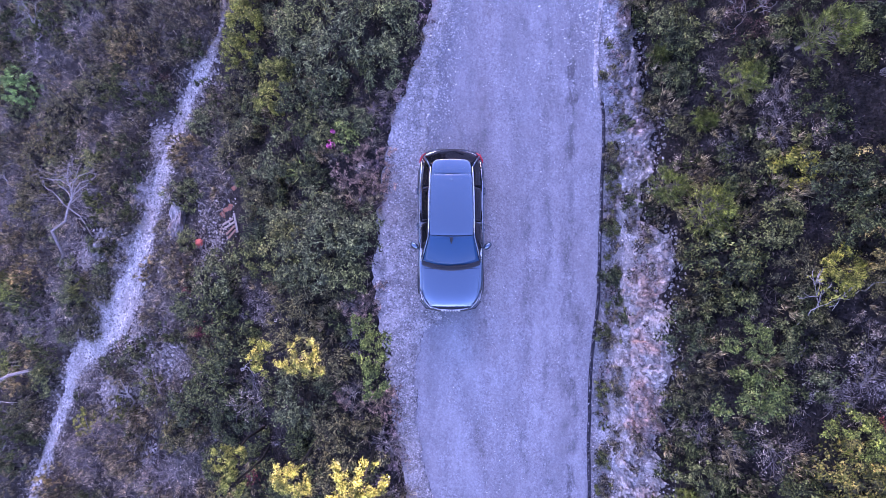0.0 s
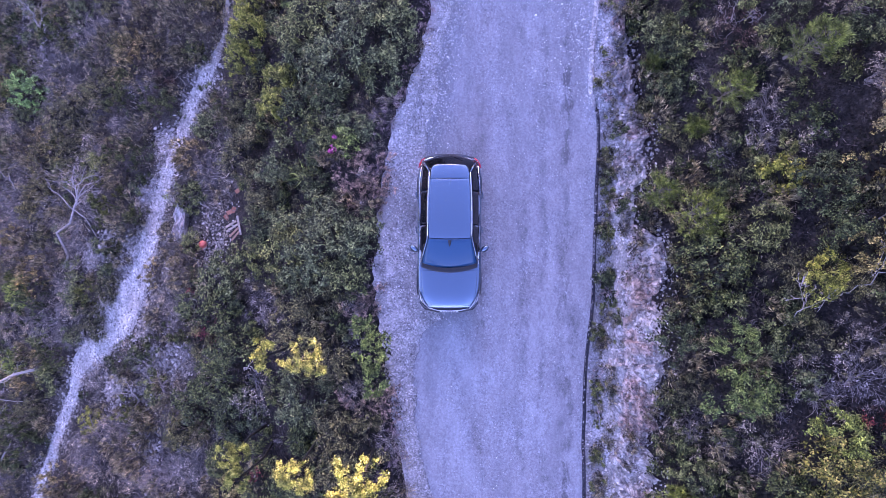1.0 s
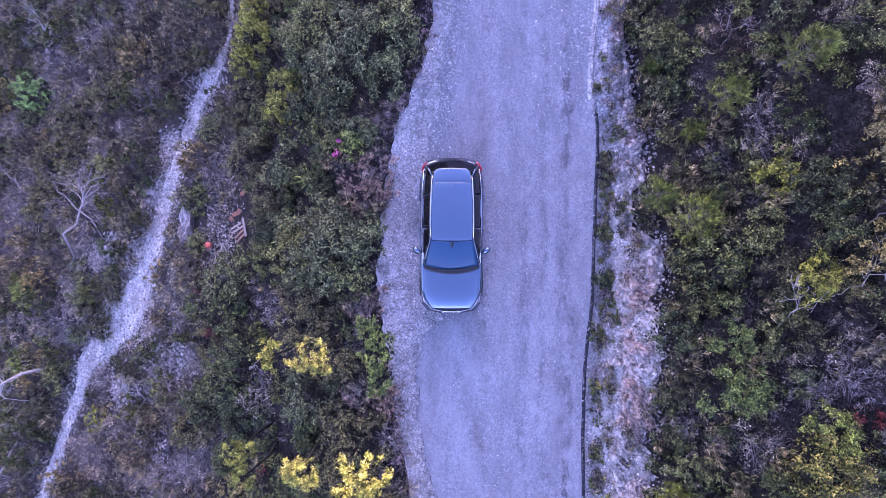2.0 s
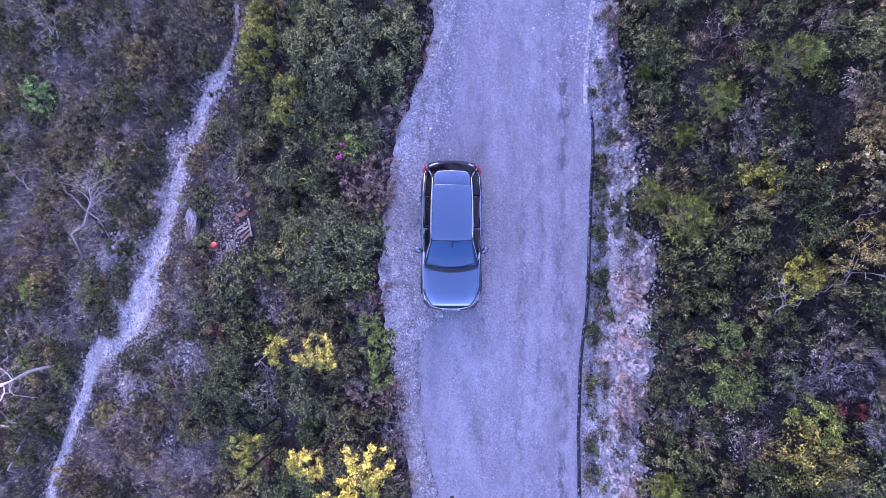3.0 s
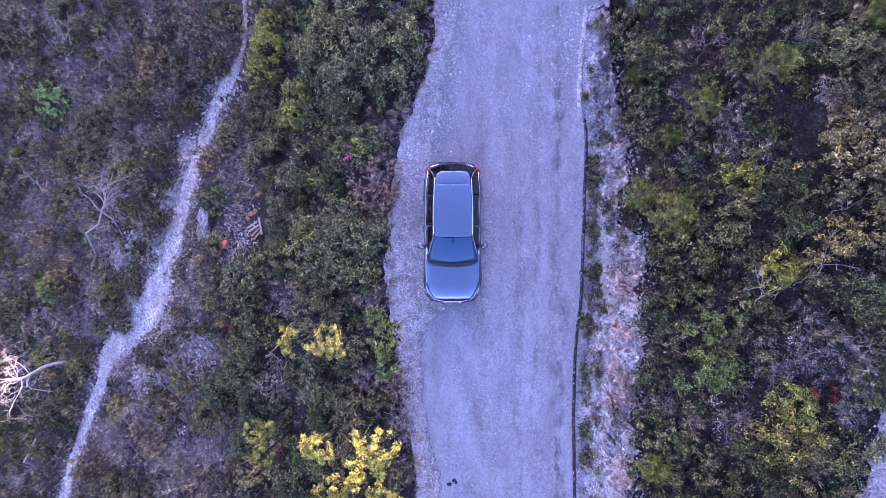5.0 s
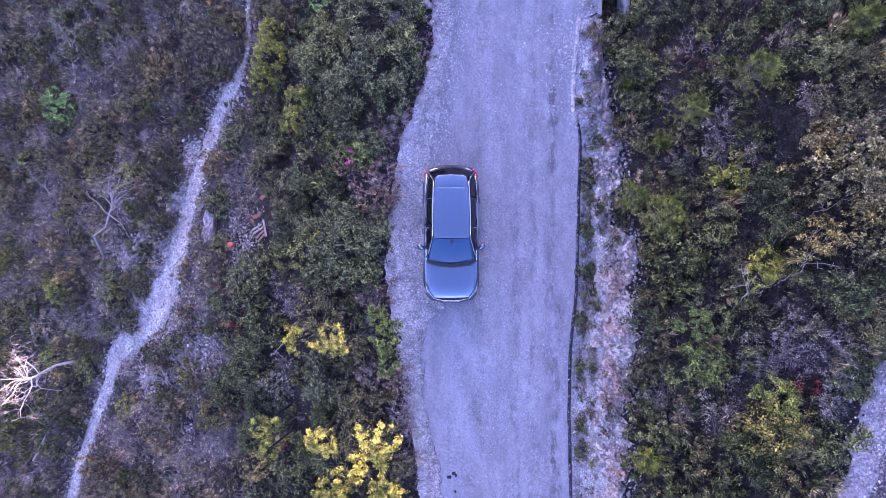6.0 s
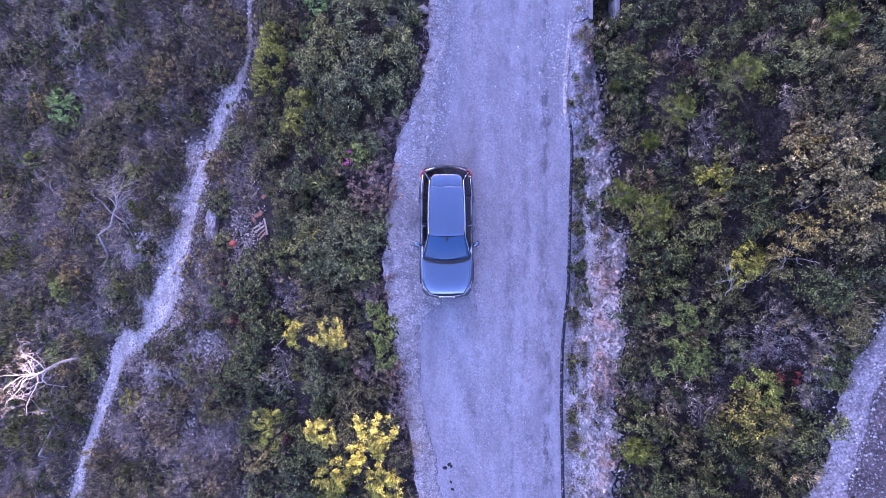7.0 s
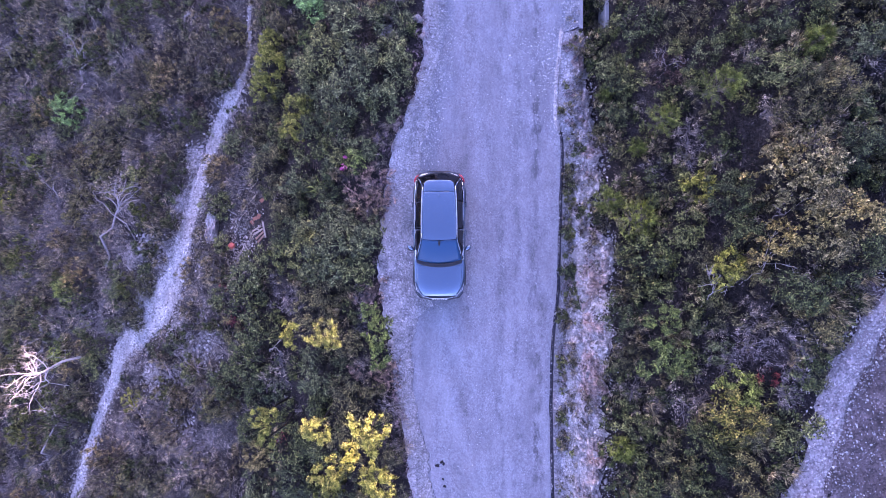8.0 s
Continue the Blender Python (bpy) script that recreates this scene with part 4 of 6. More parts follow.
    part("mirror_sensor", rod_bm([(0, -0.23, 1.475), (0, -0.33, 1.43), (0.0, -0.40, 1.40)], [0.05, 0.03, 0.012], 10), M_BLACK, screen)
    glass = bmesh.new()
    rows = []
    for j in range(7):
        v = j / 6
        rows.append([glass.verts.new(((0.535 + 0.215 * v) * u, 1.70 + 0.44 * v - (0.05 + 0.15 * v) * u * u, 1.475 - 0.36 * v - 0.08 * v * v)) for u in np.linspace(-1, 1, 13)])
    for a, b in zip(rows, rows[1:]):
        for i in range(12):
            glass.faces.new((a[i], a[i + 1], b[i + 1], b[i]))
    rear = part("rear_window", glass, M_GLASS_DARK, car, "black tinted rear window", True)
    solid(rear, 0.008)
    part("rear_wiper", rod_bm([(0.02, 2.13, 1.07), (0.18, 2.09, 1.13), (0.34, 2.04, 1.18)], 0.012, 6), M_BLACK, rear)
    for s in (-1, 1):
        for y0, y1, t0, t1 in ((-0.86, 0.178, -0.14, 0.186), (0.186, 1.136, 0.194, 1.096), (1.144, 1.90, 1.104, 1.60)):
            k0, k1 = (0.575 - 0.012 * max(0, t - 0.2) * 2 for t in (t0, t1))
            b0 = 0.825 if y0 > -0.5 else 0.79
            c = [(s * b0, y0, 1.0), (s * (0.825 if y1 < 1.5 else 0.755), y1, 1.04), (s * k1, t1, 1.485), (s * k0, t0, 1.462)]
            side = part("side_window", panel(c if s > 0 else [c[1], c[0], c[3], c[2]], 6, 4, 0.02), M_GLASS_DARK, car, "black tinted side window", True)
            solid(side, 0.008)
        part("windscreen_pillar", rod_bm([(s * 0.785, -0.90, 1.0), (s * 0.70, -0.55, 1.25), (s * 0.60, -0.21, 1.447), (s * 0.59, -0.1, 1.475)], [0.014, 0.017, 0.017, 0.012], 8), M_PAINT, car, smooth=True)
        part("rear_pillar", rod_bm([(s * 0.555, 1.60, 1.468), (s * 0.655, 1.82, 1.275), (s * 0.755, 1.955, 1.04)], [0.014, 0.02, 0.024], 8), M_PAINT, car, smooth=True)
        part("roof_rail", rod_bm([(s * 0.588, -0.12, 1.475), (s * 0.592, 0.3, 1.525), (s * 0.58, 0.9, 1.545), (s * 0.555, 1.42, 1.525), (s * 0.54, 1.62, 1.50)], [0.012, 0.017, 0.017, 0.017, 0.010], 8), M_CHROME, car, "bright roof rail", True)
        part("belt_trim", rod_bm([(s * 0.80, -0.86, 1.0), (s * 0.835, 0.2, 1.012), (s * 0.832, 1.2, 1.037), (s * 0.775, 1.90, 1.05)], 0.011, 6), M_CHROME, car, smooth=True)
        sill = part("side_sill", block(s * 0.84, s * 0.905, -1.0, 1.0, 0.22, 0.36, 0.02), M_BLACK, car)
        # door mirrors
        mirror = part("door_mirror", rod_bm([(s * 0.83, -0.50, 1.0), (s * 0.88, -0.495, 1.03), (s * 0.925, -0.465, 1.055), (s * 0.985, -0.425, 1.065), (s * 1.035, -0.385, 1.062), (s * 1.06, -0.365, 1.055)], [0.022, 0.032, 0.066, 0.07, 0.055, 0.02], 12), M_PAINT, car, smooth=True)
        part("mirror_base", rod_bm([(s * 0.84, -0.505, 0.985), (s * 0.93, -0.485, 1.005), (s * 1.0, -0.44, 1.01), (s * 1.06, -0.39, 1.01)], [0.025, 0.07, 0.075, 0.04], 10), M_BLACK, mirror)
        part("mirror_glass", panel([(s * 0.94, -0.39, 1.0), (s * 1.04, -0.315, 1.0), (s * 1.04, -0.32, 1.10), (s * 0.94, -0.395, 1.105)], 2, 2), M_GLASS_DARK, mirror)
        for y in (-0.02, 0.95):
            part("door_handle", rod_bm([(s * 0.895, y, 0.86), (s * 0.918, y + 0.04, 0.862), (s * 0.918, y + 0.15, 0.866), (s * 0.895, y + 0.19, 0.868)], 0.012, 6), M_PAINT, car, smooth=True)
        # lamps
        head = part("headlight", panel([(s * 0.555, -2.11, 0.735), (s * 0.80, -1.86, 0.80), (s * 0.825, -1.60, 0.885), (s * 0.66, -1.98, 0.845)] if s > 0 else [(s * 0.66, -1.98, 0.845), (s * 0.825, -1.60, 0.885), (s * 0.80, -1.86, 0.80), (s * 0.555, -2.11, 0.735)], 8, 4, 0.03), M_LAMP, car, "clear swept-back headlight", True)
        solid(head, 0.02, 0)
        part("lamp_bezel", rod_bm([(s * 0.60, -2.085, 0.80), (s * 0.73, -1.93, 0.86), (s * 0.825, -1.60, 0.893)], 0.009, 6), M_BLACK, head)
        tail = part("tail_light", rod_bm([(s * 0.855, 1.78, 0.985), (s * 0.825, 1.88, 0.99), (s * 0.765, 1.985, 0.985), (s * 0.68, 2.06, 0.97)], [0.012, 0.028, 0.03, 0.012], 10), M_RED, car, "red tail light", True)
        part("wiper", rod_bm([(s * 0.12 - 0.25, -1.00, 1.088), (s * 0.12, -1.0, 1.095), (s * 0.12 + 0.4, -0.955, 1.09)], 0.014, 6), M_BLACK, car)
        # wheels
        for y in (-1.33, 1.30):
            wheel = new("wheel")
            wheel.parent = car
            wheel.location = (s * 0.80, y, 0.335)
            part("tyre", wheel_bm(0.335, 0.21, 0.22), M_TYRE, wheel, smooth=True)
            part("rim", rim_bm(0.225, 0.19), M_RIM, wheel)
            part("wheel_arch", rod_bm([(s * 0.872, y + 0.40 * math.cos(a), 0.335 + 0.40 * math.sin(a)) for a in np.linspace(0.0, math.pi, 13)], 0.035, 8), M_BLACK, car, smooth=True)
    part("cowl", skin(lambda u: (0.775 * u, -1.105 + 0.15 * u * u, 1.066 - 0.045 * u * u), lambda u: (0.757 * u, -0.975 + 0.14 * u * u, 1.072 - 0.03 * u * u), 14, 2), M_BLACK, car, "black strip below the windscreen", True)
    part("antenna", rod_bm([(0, 1.24, 1.54), (0.0, 1.30, 1.575), (0.0, 1.40, 1.60)], [0.03, 0.022, 0.008], 8), M_PAINT, car, smooth=True)
    part("grille", block(-0.50, 0.50, -2.165, -2.09, 0.60, 0.735, 0.02), M_BLACK, car, "black grille with bright bar")
    part("grille_bar", rod_bm([(-0.56, -2.10, 0.745), (-0.3, -2.16, 0.75), (0, -2.175, 0.752), (0.3, -2.16, 0.75), (0.56, -2.10, 0.745)], 0.014, 6), M_CHROME, car, smooth=True)
    part("front_bumper", rod_bm([(-0.80, -1.93, 0.46), (-0.66, -2.11, 0.46), (-0.35, -2.175, 0.46), (0, -2.185, 0.46), (0.35, -2.175, 0.46), (0.66, -2.11, 0.46), (0.80, -1.93, 0.46)], 0.06, 10), M_BLACK, car, "black lower bumper", True)
    part("rear_bumper", rod_bm([(-0.78, 1.98, 0.52), (-0.66, 2.10, 0.52), (-0.35, 2.165, 0.52), (0, 2.175, 0.52), (0.35, 2.165, 0.52), (0.66, 2.10, 0.52), (0.78, 1.98, 0.52)], 0.085, 10), M_BLACK, car, "black lower bumper", True)
    tilt = pose(0, -2.205, 0.575, -24)
    plate = part("number_plate", block(-0.26, 0.26, -0.008, 0.008, -0.055, 0.055, 0.003, tilt), M_PLATE, car, "pale number plate with dark bars")
    for k in range(6):
        part("plate_bar", block(-0.2 + k * 0.07, -0.155 + k * 0.07, -0.012, -0.009, -0.032, 0.034, 0, tilt), M_INK, plate)
    car.matrix_basis = pose(0, 0, 0.055, 0, 0, 0)
    return car


build_car()


# ---------------------------------------------------------------- rock and loose stone
def chunk(seed, n=14, flat=0.7):
    """An angular stone: the hull of a few random points."""
    r = random.Random(seed)
    bm = bmesh.new()
    for _ in range(n):
        v = Vector((r.gauss(0, 1), r.gauss(0, 1), r.gauss(0, 1))).normalized() * r.uniform(0.8, 1.0)
        bm.verts.new((v.x, v.y * r.uniform(0.7, 1.0), v.z * flat))
    hull = bmesh.ops.convex_hull(bm, input=bm.verts[:])
    bmesh.ops.delete(bm, geom=[g for g in hull["geom_interior"] if isinstance(g, bmesh.types.BMVert)], context="VERTS")
    me = bpy.data.meshes.new("stone")
    bm.to_mesh(me)
    bm.free()
    me.materials.append(M_STONE)
    return me


CHUNKS = [chunk(40 + i, 12 + i % 4, 0.55 + 0.08 * (i % 4)) for i in range(8)]
BAND = ((-13, 4.53, 5.53), (-9, 4.58, 5.53), (-7, 4.60, 5.48), (-5.5, 4.63, 5.55), (-4, 4.53, 5.65), (-2.5, 4.65, 5.63), (-0.5, 4.98, 5.68), (1, 4.73, 5.23), (3, 4.93, 5.78), (5, 4.83, 5.38), (8, 4.78, 5.23), (13, 4.73, 5.33))


def band(y):
    ys = [b[0] for b in BAND]
    return np.interp(y, ys, [b[1] for b in BAND]), np.interp(y, ys, [b[2] for b in BAND])


def rock_face():
    """The cut bank: an uneven outcrop broken into blocks, and the blocks into stones, each at its own height and tilt."""
    rng = rng_of(21)
    ys = np.arange(-13, 12, 0.04)
    lo, hi = band(ys)
    lo = lo + 0.15 * wave(ys, 0 * ys, 0.5, 1.0) + 0.09 * wave(ys, 0 * ys, 0.17, 2.0)
    hi = hi + 0.18 * wave(ys, 0 * ys, 0.6, 3.0) + 0.10 * wave(ys, 0 * ys, 0.2, 4.0)
    cols = 36
    k = np.linspace(0, 1, cols)
    x = lo[:, None] * (1 - k) + hi[:, None] * k
    y = np.repeat(ys[:, None], cols, 1)
    rise = step(0, 0.16, k) * (1 - step(0.8, 1, k))
    z = 0.09 + 0.09 * wave(x, y, 0.45, 5.0) + 0.05 * wave(x, y, 0.2, 6.0)
    for count, lift, tilt, joint, wide in ((420, 0.16, 0.7, 0.10, 0.05), (3600, 0.09, 0.65, 0.09, 0.026)):
        seeds = np.stack([rng.uniform(4.3, 6.5, count), rng.uniform(-13.2, 12.2, count)], -1)
        up, tip = rng.uniform(-0.5, 0.5, count) * lift, rng.normal(size=(count, 2)) * tilt
        for j in range(len(ys)):
            near = np.nonzero(np.abs(seeds[:, 1] - ys[j]) < (0.8 if count < 1000 else 0.3))[0]
            d = np.hypot(x[j][:, None] - seeds[near, 0], (ys[j] - seeds[near, 1]) * 0.8)
            order = np.argpartition(d, 1, 1)
            who = near[order[:, 0]]
            gap = np.take_along_axis(d, order[:, 1:2], 1)[:, 0] - np.take_along_axis(d, order[:, :1], 1)[:, 0]
            z[j] += up[who] + np.clip(tip[who, 0] * (x[j] - seeds[who, 0]) + tip[who, 1] * (ys[j] - seeds[who, 1]), -0.12, 0.12) - joint * (1 - step(0, wide, gap))
    z = land(x, y) + np.maximum(z + 0.03, 0.02) * rise
    z[:, 0] -= 0.06
    z[:, -1] -= 0.06
    i = np.arange(x.size).reshape(x.shape)
    faces = np.stack([i[:-1, :-1], i[:-1, 1:], i[1:, 1:], i[1:, :-1]], -1).reshape(-1, 4)
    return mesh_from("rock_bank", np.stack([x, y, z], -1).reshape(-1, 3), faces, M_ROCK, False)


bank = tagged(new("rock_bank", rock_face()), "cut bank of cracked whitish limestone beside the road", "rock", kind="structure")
rng = rng_of(22)
for n in range(280):
    y = rng.uniform(-9.5, 8.5)
    lo, hi = band(y)
    x = rng.uniform(lo, hi + 0.1)
    s = rng.uniform(0.035, 0.085) * (1.5 if rng.uniform() < 0.12 else 1.0)
    ob = new("stone", CHUNKS[n % 8])
    ob.parent = bank
    ob.matrix_basis = pose(x, y, land_at(x, y) + 0.08, *rng.uniform(-25, 25, 2), rng.uniform(0, 360)) @ Matrix.Diagonal((s, s * rng.uniform(0.6, 1.1), s, 1))


def pebbles(name, count, seed, small, big, where, material, label, lift=0.0, bias=2.2):
    """Loose stones, thousands of them, in one piece of cover; their undersides are sunk in the ground."""
    rng = rng_of(seed)
    cone = np.array([[1, 0, 0], [0.1, 1, 0], [-1, 0.15, 0], [-0.2, -1, 0], [0.2, 0.1, 0.75]])
    tri = np.array([[0, 1, 4], [1, 2, 4], [2, 3, 4], [3, 0, 4]])
    at = []
    while len(at) < count:
        p = where(rng)
        if p is not None:
            at.append(p)
    at = np.array(at)
    z = land(at[:, 0], at[:, 1]) + lift if at.shape[1] == 2 else at[:, 2]
    s = small + (big - small) * rng.uniform(0, 1, count) ** bias
    a = rng.uniform(0, 6.283, count)
    shape = cone[None] * (1 + 0.28 * rng.normal(size=(count, 5, 1))) * np.stack([s, s * rng.uniform(0.55, 1, count), s * rng.uniform(0.5, 0.9, count)], -1)[:, None]
    shape[:, :4, 2] -= 0.3 * s[:, None]
    c, n = np.cos(a)[:, None], np.sin(a)[:, None]
    v = np.stack([shape[..., 0] * c - shape[..., 1] * n + at[:, 0:1], shape[..., 0] * n + shape[..., 1] * c + at[:, 1:2], shape[..., 2] + z[:, None]], -1)
    f = (np.arange(count) * 5)[:, None, None] + tri[None]
    return tagged(new(name, mesh_from(name, v.reshape(-1, 3), f.reshape(-1, 3), material)), label, "gravel", kind="stuff")


def on_shoulder(rng):
    y = rng.uniform(-9.5, 9.5)
    le, rl = along(LEFT_EDGE, y), road_left(y)
    x = rng.triangular(le - 0.2, (le + rl) / 2, rl + (0.03 if y < -2.7 else 0.75))
    return x, y, (0.05 if x > le + 0.1 else float(land_at(x, y)) + 0.03)


def on_verge(rng):
    y = rng.uniform(-9.5, 8.5)
    re = float(along(RIGHT_EDGE, y))
    spill = 1.25 * float(step(3.4, 5.0, y) * (1 - step(7.0, 7.8, y)))
    x = min(re, 4.4) + (rng.uniform(0.02, 0.65) if spill == 0 or rng.uniform() < 0.3 else 0.4 - abs(rng.normal()) * (spill * 0.55 + 0.2))
    return x, y, (0.035 if x < re else land_at(x, y) + 0.02)


def beside(line, wide):
    def where(rng):
        i = rng.integers(0, len(line) - 1)
        k = rng.uniform()
        (ax, ay), (bx, by) = line[i], line[i + 1]
        y = ay + (by - ay) * k
        w = wide(y)
        if rng.uniform() > w / 0.5:
            return None
        x = ax + (bx - ax) * k
        t = unit(np.array([by - ay, ax - bx]))
        o = rng.normal() * w * 0.8
        return x + t[0] * o, y + t[1] * o
    return where


def on_bank(rng):
    y = rng.uniform(-9.5, 8.5)
    lo, hi = band(y)
    return rng.uniform(lo - 0.15, hi + 0.3), y


def on_road(rng):
    y = rng.uniform(-9.5, 9.5)
    x = rng.uniform(road_left(y) + 0.3, along(RIGHT_EDGE, y) - 0.05)
    return None if wave(x, y * 0.4, 0.8, 7.0) < -0.1 else (x, y, 0.035)


M_GRIT = stony("mixed limestone chips", (0.31, 0.30, 0.292), (0.56, 0.545, 0.53), 6.0, 60, 0.004, speck=0.2, each=True)
pebbles("shoulder_gravel", 20000, 31, 0.010, 0.036, on_shoulder, M_GRIT, "loose pale gravel beside the road")
pebbles("verge_gravel", 10000, 32, 0.012, 0.05, on_verge, M_GRIT, "loose grey gravel in the ditch and over the asphalt end")
pebbles("road_grit", 3500, 36, 0.006, 0.02, on_road, M_GRIT, "scattered grit on the road")
pebbles("trail_rubble", 13000, 33, 0.02, 0.09, beside(TRAIL, lambda y: float(along(TRAIL_WIDE, y)) * 1.05), M_STONE, "pale broken stones on the footpath", 0.03)
pebbles("bank_rubble", 6000, 34, 0.012, 0.05, on_bank, M_STONE, "broken stones on the cut bank", 0.07)
pebbles("track_rubble", 4000, 35, 0.012, 0.04, beside(UPPER_TRAIL, lambda y: 1.3), M_GRIT, "small stones on the upper track", 0.035)

pebbles("track_edge_rubble", 3500, 38, 0.012, 0.05, beside(TRACK_EDGE, lambda y: 0.42), M_STONE, "pale stones along the edge of the track", 0.07)


# scree: bare pale patches of stone beside the footpath
def scree(rng):
    k = rng.integers(0, len(SCREE))
    cx, cy, r = SCREE[k]
    return cx + rng.normal() * r * 0.5, cy + rng.normal() * r * 0.6


SCREE = ((-14.9, -0.2, 1.0), (-16.1, -0.6, 0.5), (-15.3, -2.6, 0.9), (-15.2, -3.1, 0.5), (-13.4, -0.5, 0.8), (-12.2, 4.3, 0.6), (-13.0, 1.95, 0.5), (-11.2, -4.8, 1.4), (-12.8, -4.3, 0.7), (-12.9, -7.0, 1.2), (-14.6, -6.7, 0.7), (-12.8, -9.3, 0.9))
pebbles("scree", 11000, 37, 0.02, 0.12, scree, M_STONE, "pale scree beside the footpath", 0.02)


def boulder(x, y, z, sx, sy, sz, turn, seed, label):
    """A weathered block: a ball cut by random planes, then roughened."""
    r = random.Random(seed)
    bm = bmesh.new()
    bmesh.ops.create_icosphere(bm, subdivisions=4, radius=1.0)
    planes = [(Vector((r.gauss(0, 1), r.gauss(0, 1), r.gauss(0, 0.8))).normalized(), r.uniform(0.55, 0.85)) for _ in range(12)]
    for v in bm.verts:
        for n, d in planes:
            over = v.co.dot(n) - d
            if over > 0:
                v.co -= n * over * 0.92
        q = Vector((v.co.x * sx, v.co.y * sy, v.co.z * sz)) + Vector((seed, 0, 0))
        v.co *= 1 + 0.42 * noise.noise(q * 2.3) + 0.26 * noise.noise(q * 5.5) + 0.14 * noise.noise(q * 13)
    me = bpy.data.meshes.new("boulder")
    bm.to_mesh(me)
    bm.free()
    me.materials.append(M_ROCK)
    ob = tagged(new("boulder", me), label, "rock", group="boulders on the slope")
    ob.matrix_basis = pose(x, y, z, 0, 0, turn) @ Matrix.Diagonal((sx, sy, sz, 1))
    return ob


boulder(-10.55, 0.75, land_at(-10.55, 0.75) + 0.0, 0.40, 1.35, 0.55, -8, 3, "long pale limestone boulder beside the footpath")
for x, y, s in ((-8.1, 9.4, 0.3), (-8.35, 9.75, 0.16), (-2.0, 7.6, 0.34), (-1.55, 7.3, 0.2), (-12.9, 2.2, 0.4), (-13.05, 1.75, 0.26), (-11.85, 0.8, 0.16), (-15.1, -0.1, 0.3), (-0.75, 7.9, 0.22), (-0.6, 7.2, 0.18)):
    boulder(x, y, land_at(x, y) + 0.3 * s, s, s * 0.75, s * 0.7, x * 70, int(-x * 10), "pale limestone boulder half sunk in the slope")


# ---------------------------------------------------------------- dead trees
def dead_tree(foot, fork, thick, reach, heading, count, seed, label, material=None, spread_by=1.0, rise=0.35, wiggle=0.42):
    """A bare trunk from foot to fork, then limbs that wind and fork again around a heading (degrees, in plan)."""
    rng = rng_of(seed)
    material = material or M_DEADWOOD
    ob = tagged(new("dead_tree"), label, "tree", group="dead trees on the slope")
    ob.location = foot
    foot, fork = np.array(foot, float), np.array(fork, float) - np.array(foot, float)
    path = [fork * k / 5 + (rng.normal(size=3) * 0.05 * np.linalg.norm(fork) if 0 < k < 5 else 0) for k in range(6)]
    part("trunk", rod_bm([tuple(p) for p in path], [thick * (1 - 0.10 * k) for k in range(6)], 7), material, ob, smooth=True)
    for i in range(count):
        rows = []

        def wind(at, way, r, length, depth):
            p, w = at, way
            n = 5
            for k in range(n):
                w = unit(w + rng.normal(size=3) * wiggle)
                q = p + w * length / n
                r2 = max(0.005, r * 0.82)
                rows.append((p, q, r, r2))
                if depth and k > 0 and rng.uniform() < 0.85:
                    side = unit(w + rng.normal(size=3) * 0.75)
                    wind(q, side, r2 * 0.6, length * rng.uniform(0.35, 0.6), depth - 1)
                p, r = q, r2

        a = radians(heading) + (i - (count - 1) / 2) * spread_by * 1.6 / max(1, count - 1) + rng.normal() * 0.15
        wind(fork * (0.72 + 0.28 * rng.uniform()) if i else fork, unit(np.array([math.cos(a), math.sin(a), rise + 0.25 * rng.normal()])), thick * 0.36, reach * rng.uniform(0.75, 1.1), 2)
        v, f = tubes(rows, 5)
        part("limb", mesh_from("limb", v, f, material, True), material, ob)
    return ob


def on_land(x, y, h=0.0):
    return (x, y, land_at(x, y) + h)


dead_tree(on_land(-20.0, -6.15, -0.1), (-21.15, -6.7, -8.85), 0.075, 1.95, 165, 13, 1, "bleached bare dead tree, its top in the sun", M_BLEACHED, spread_by=2.2, rise=0.5)
dead_tree(on_land(-18.0, -1.1, 0.05), (-16.6, 2.05, land_at(-16.6, 2.05) + 0.75), 0.08, 2.1, 85, 11, 2, "leaning dead tree with a grey twisted trunk", rise=0.25)
dead_tree(on_land(-21.9, 10.2, 0.0), (-21.3, 11.1, land_at(-21.3, 11.1) + 0.6), 0.07, 2.6, 95, 8, 3, "bare pale dead tree among heather", rise=0.3, spread_by=0.9)
dead_tree(on_land(-10.5, -7.3, 0.05), (-11.2, -5.7, land_at(-11.2, -5.7) + 0.9), 0.07, 1.7, 100, 5, 4, "thin grey dead tree leaning over the slope", M_DRYTWIG, rise=0.2)
dead_tree(on_land(-13.7, -8.7, 0.05), (-13.0, -6.2, land_at(-13.0, -6.2) + 0.9), 0.05, 1.0, 80, 3, 5, "thin bare dead stem among dry bushes", rise=0.4)
dead_tree(on_land(-24.0, -14.2, 0.1), (-22.2, -9.2, land_at(-22.2, -9.2) + 0.7), 0.07, 1.4, 80, 2, 6, "long pale dead trunk lying on the scrub", rise=0.1)
dead_tree(on_land(-22.9, -13.0, 0.2), (-23.3, -12.3, land_at(-23.3, -12.3) + 0.4), 0.045, 1.8, 200, 3, 7, "fallen dry branch on the scrub", rise=0.1)
dead_tree(on_land(-23.6, -5.6, 0.1), (-24.3, -3.8, land_at(-24.3, -3.8) + 0.2), 0.13, 0.5, 100, 2, 8, "grey rotten log on the slope", rise=0.1)
dead_tree(on_land(-26.0, 4.0, 0.0), (-26.1, 4.9, land_at(-26.1, 4.9) + 0.5), 0.05, 1.9, 100, 5, 9, "grey leafless dead bush tree", M_DRYTWIG, rise=0.3)
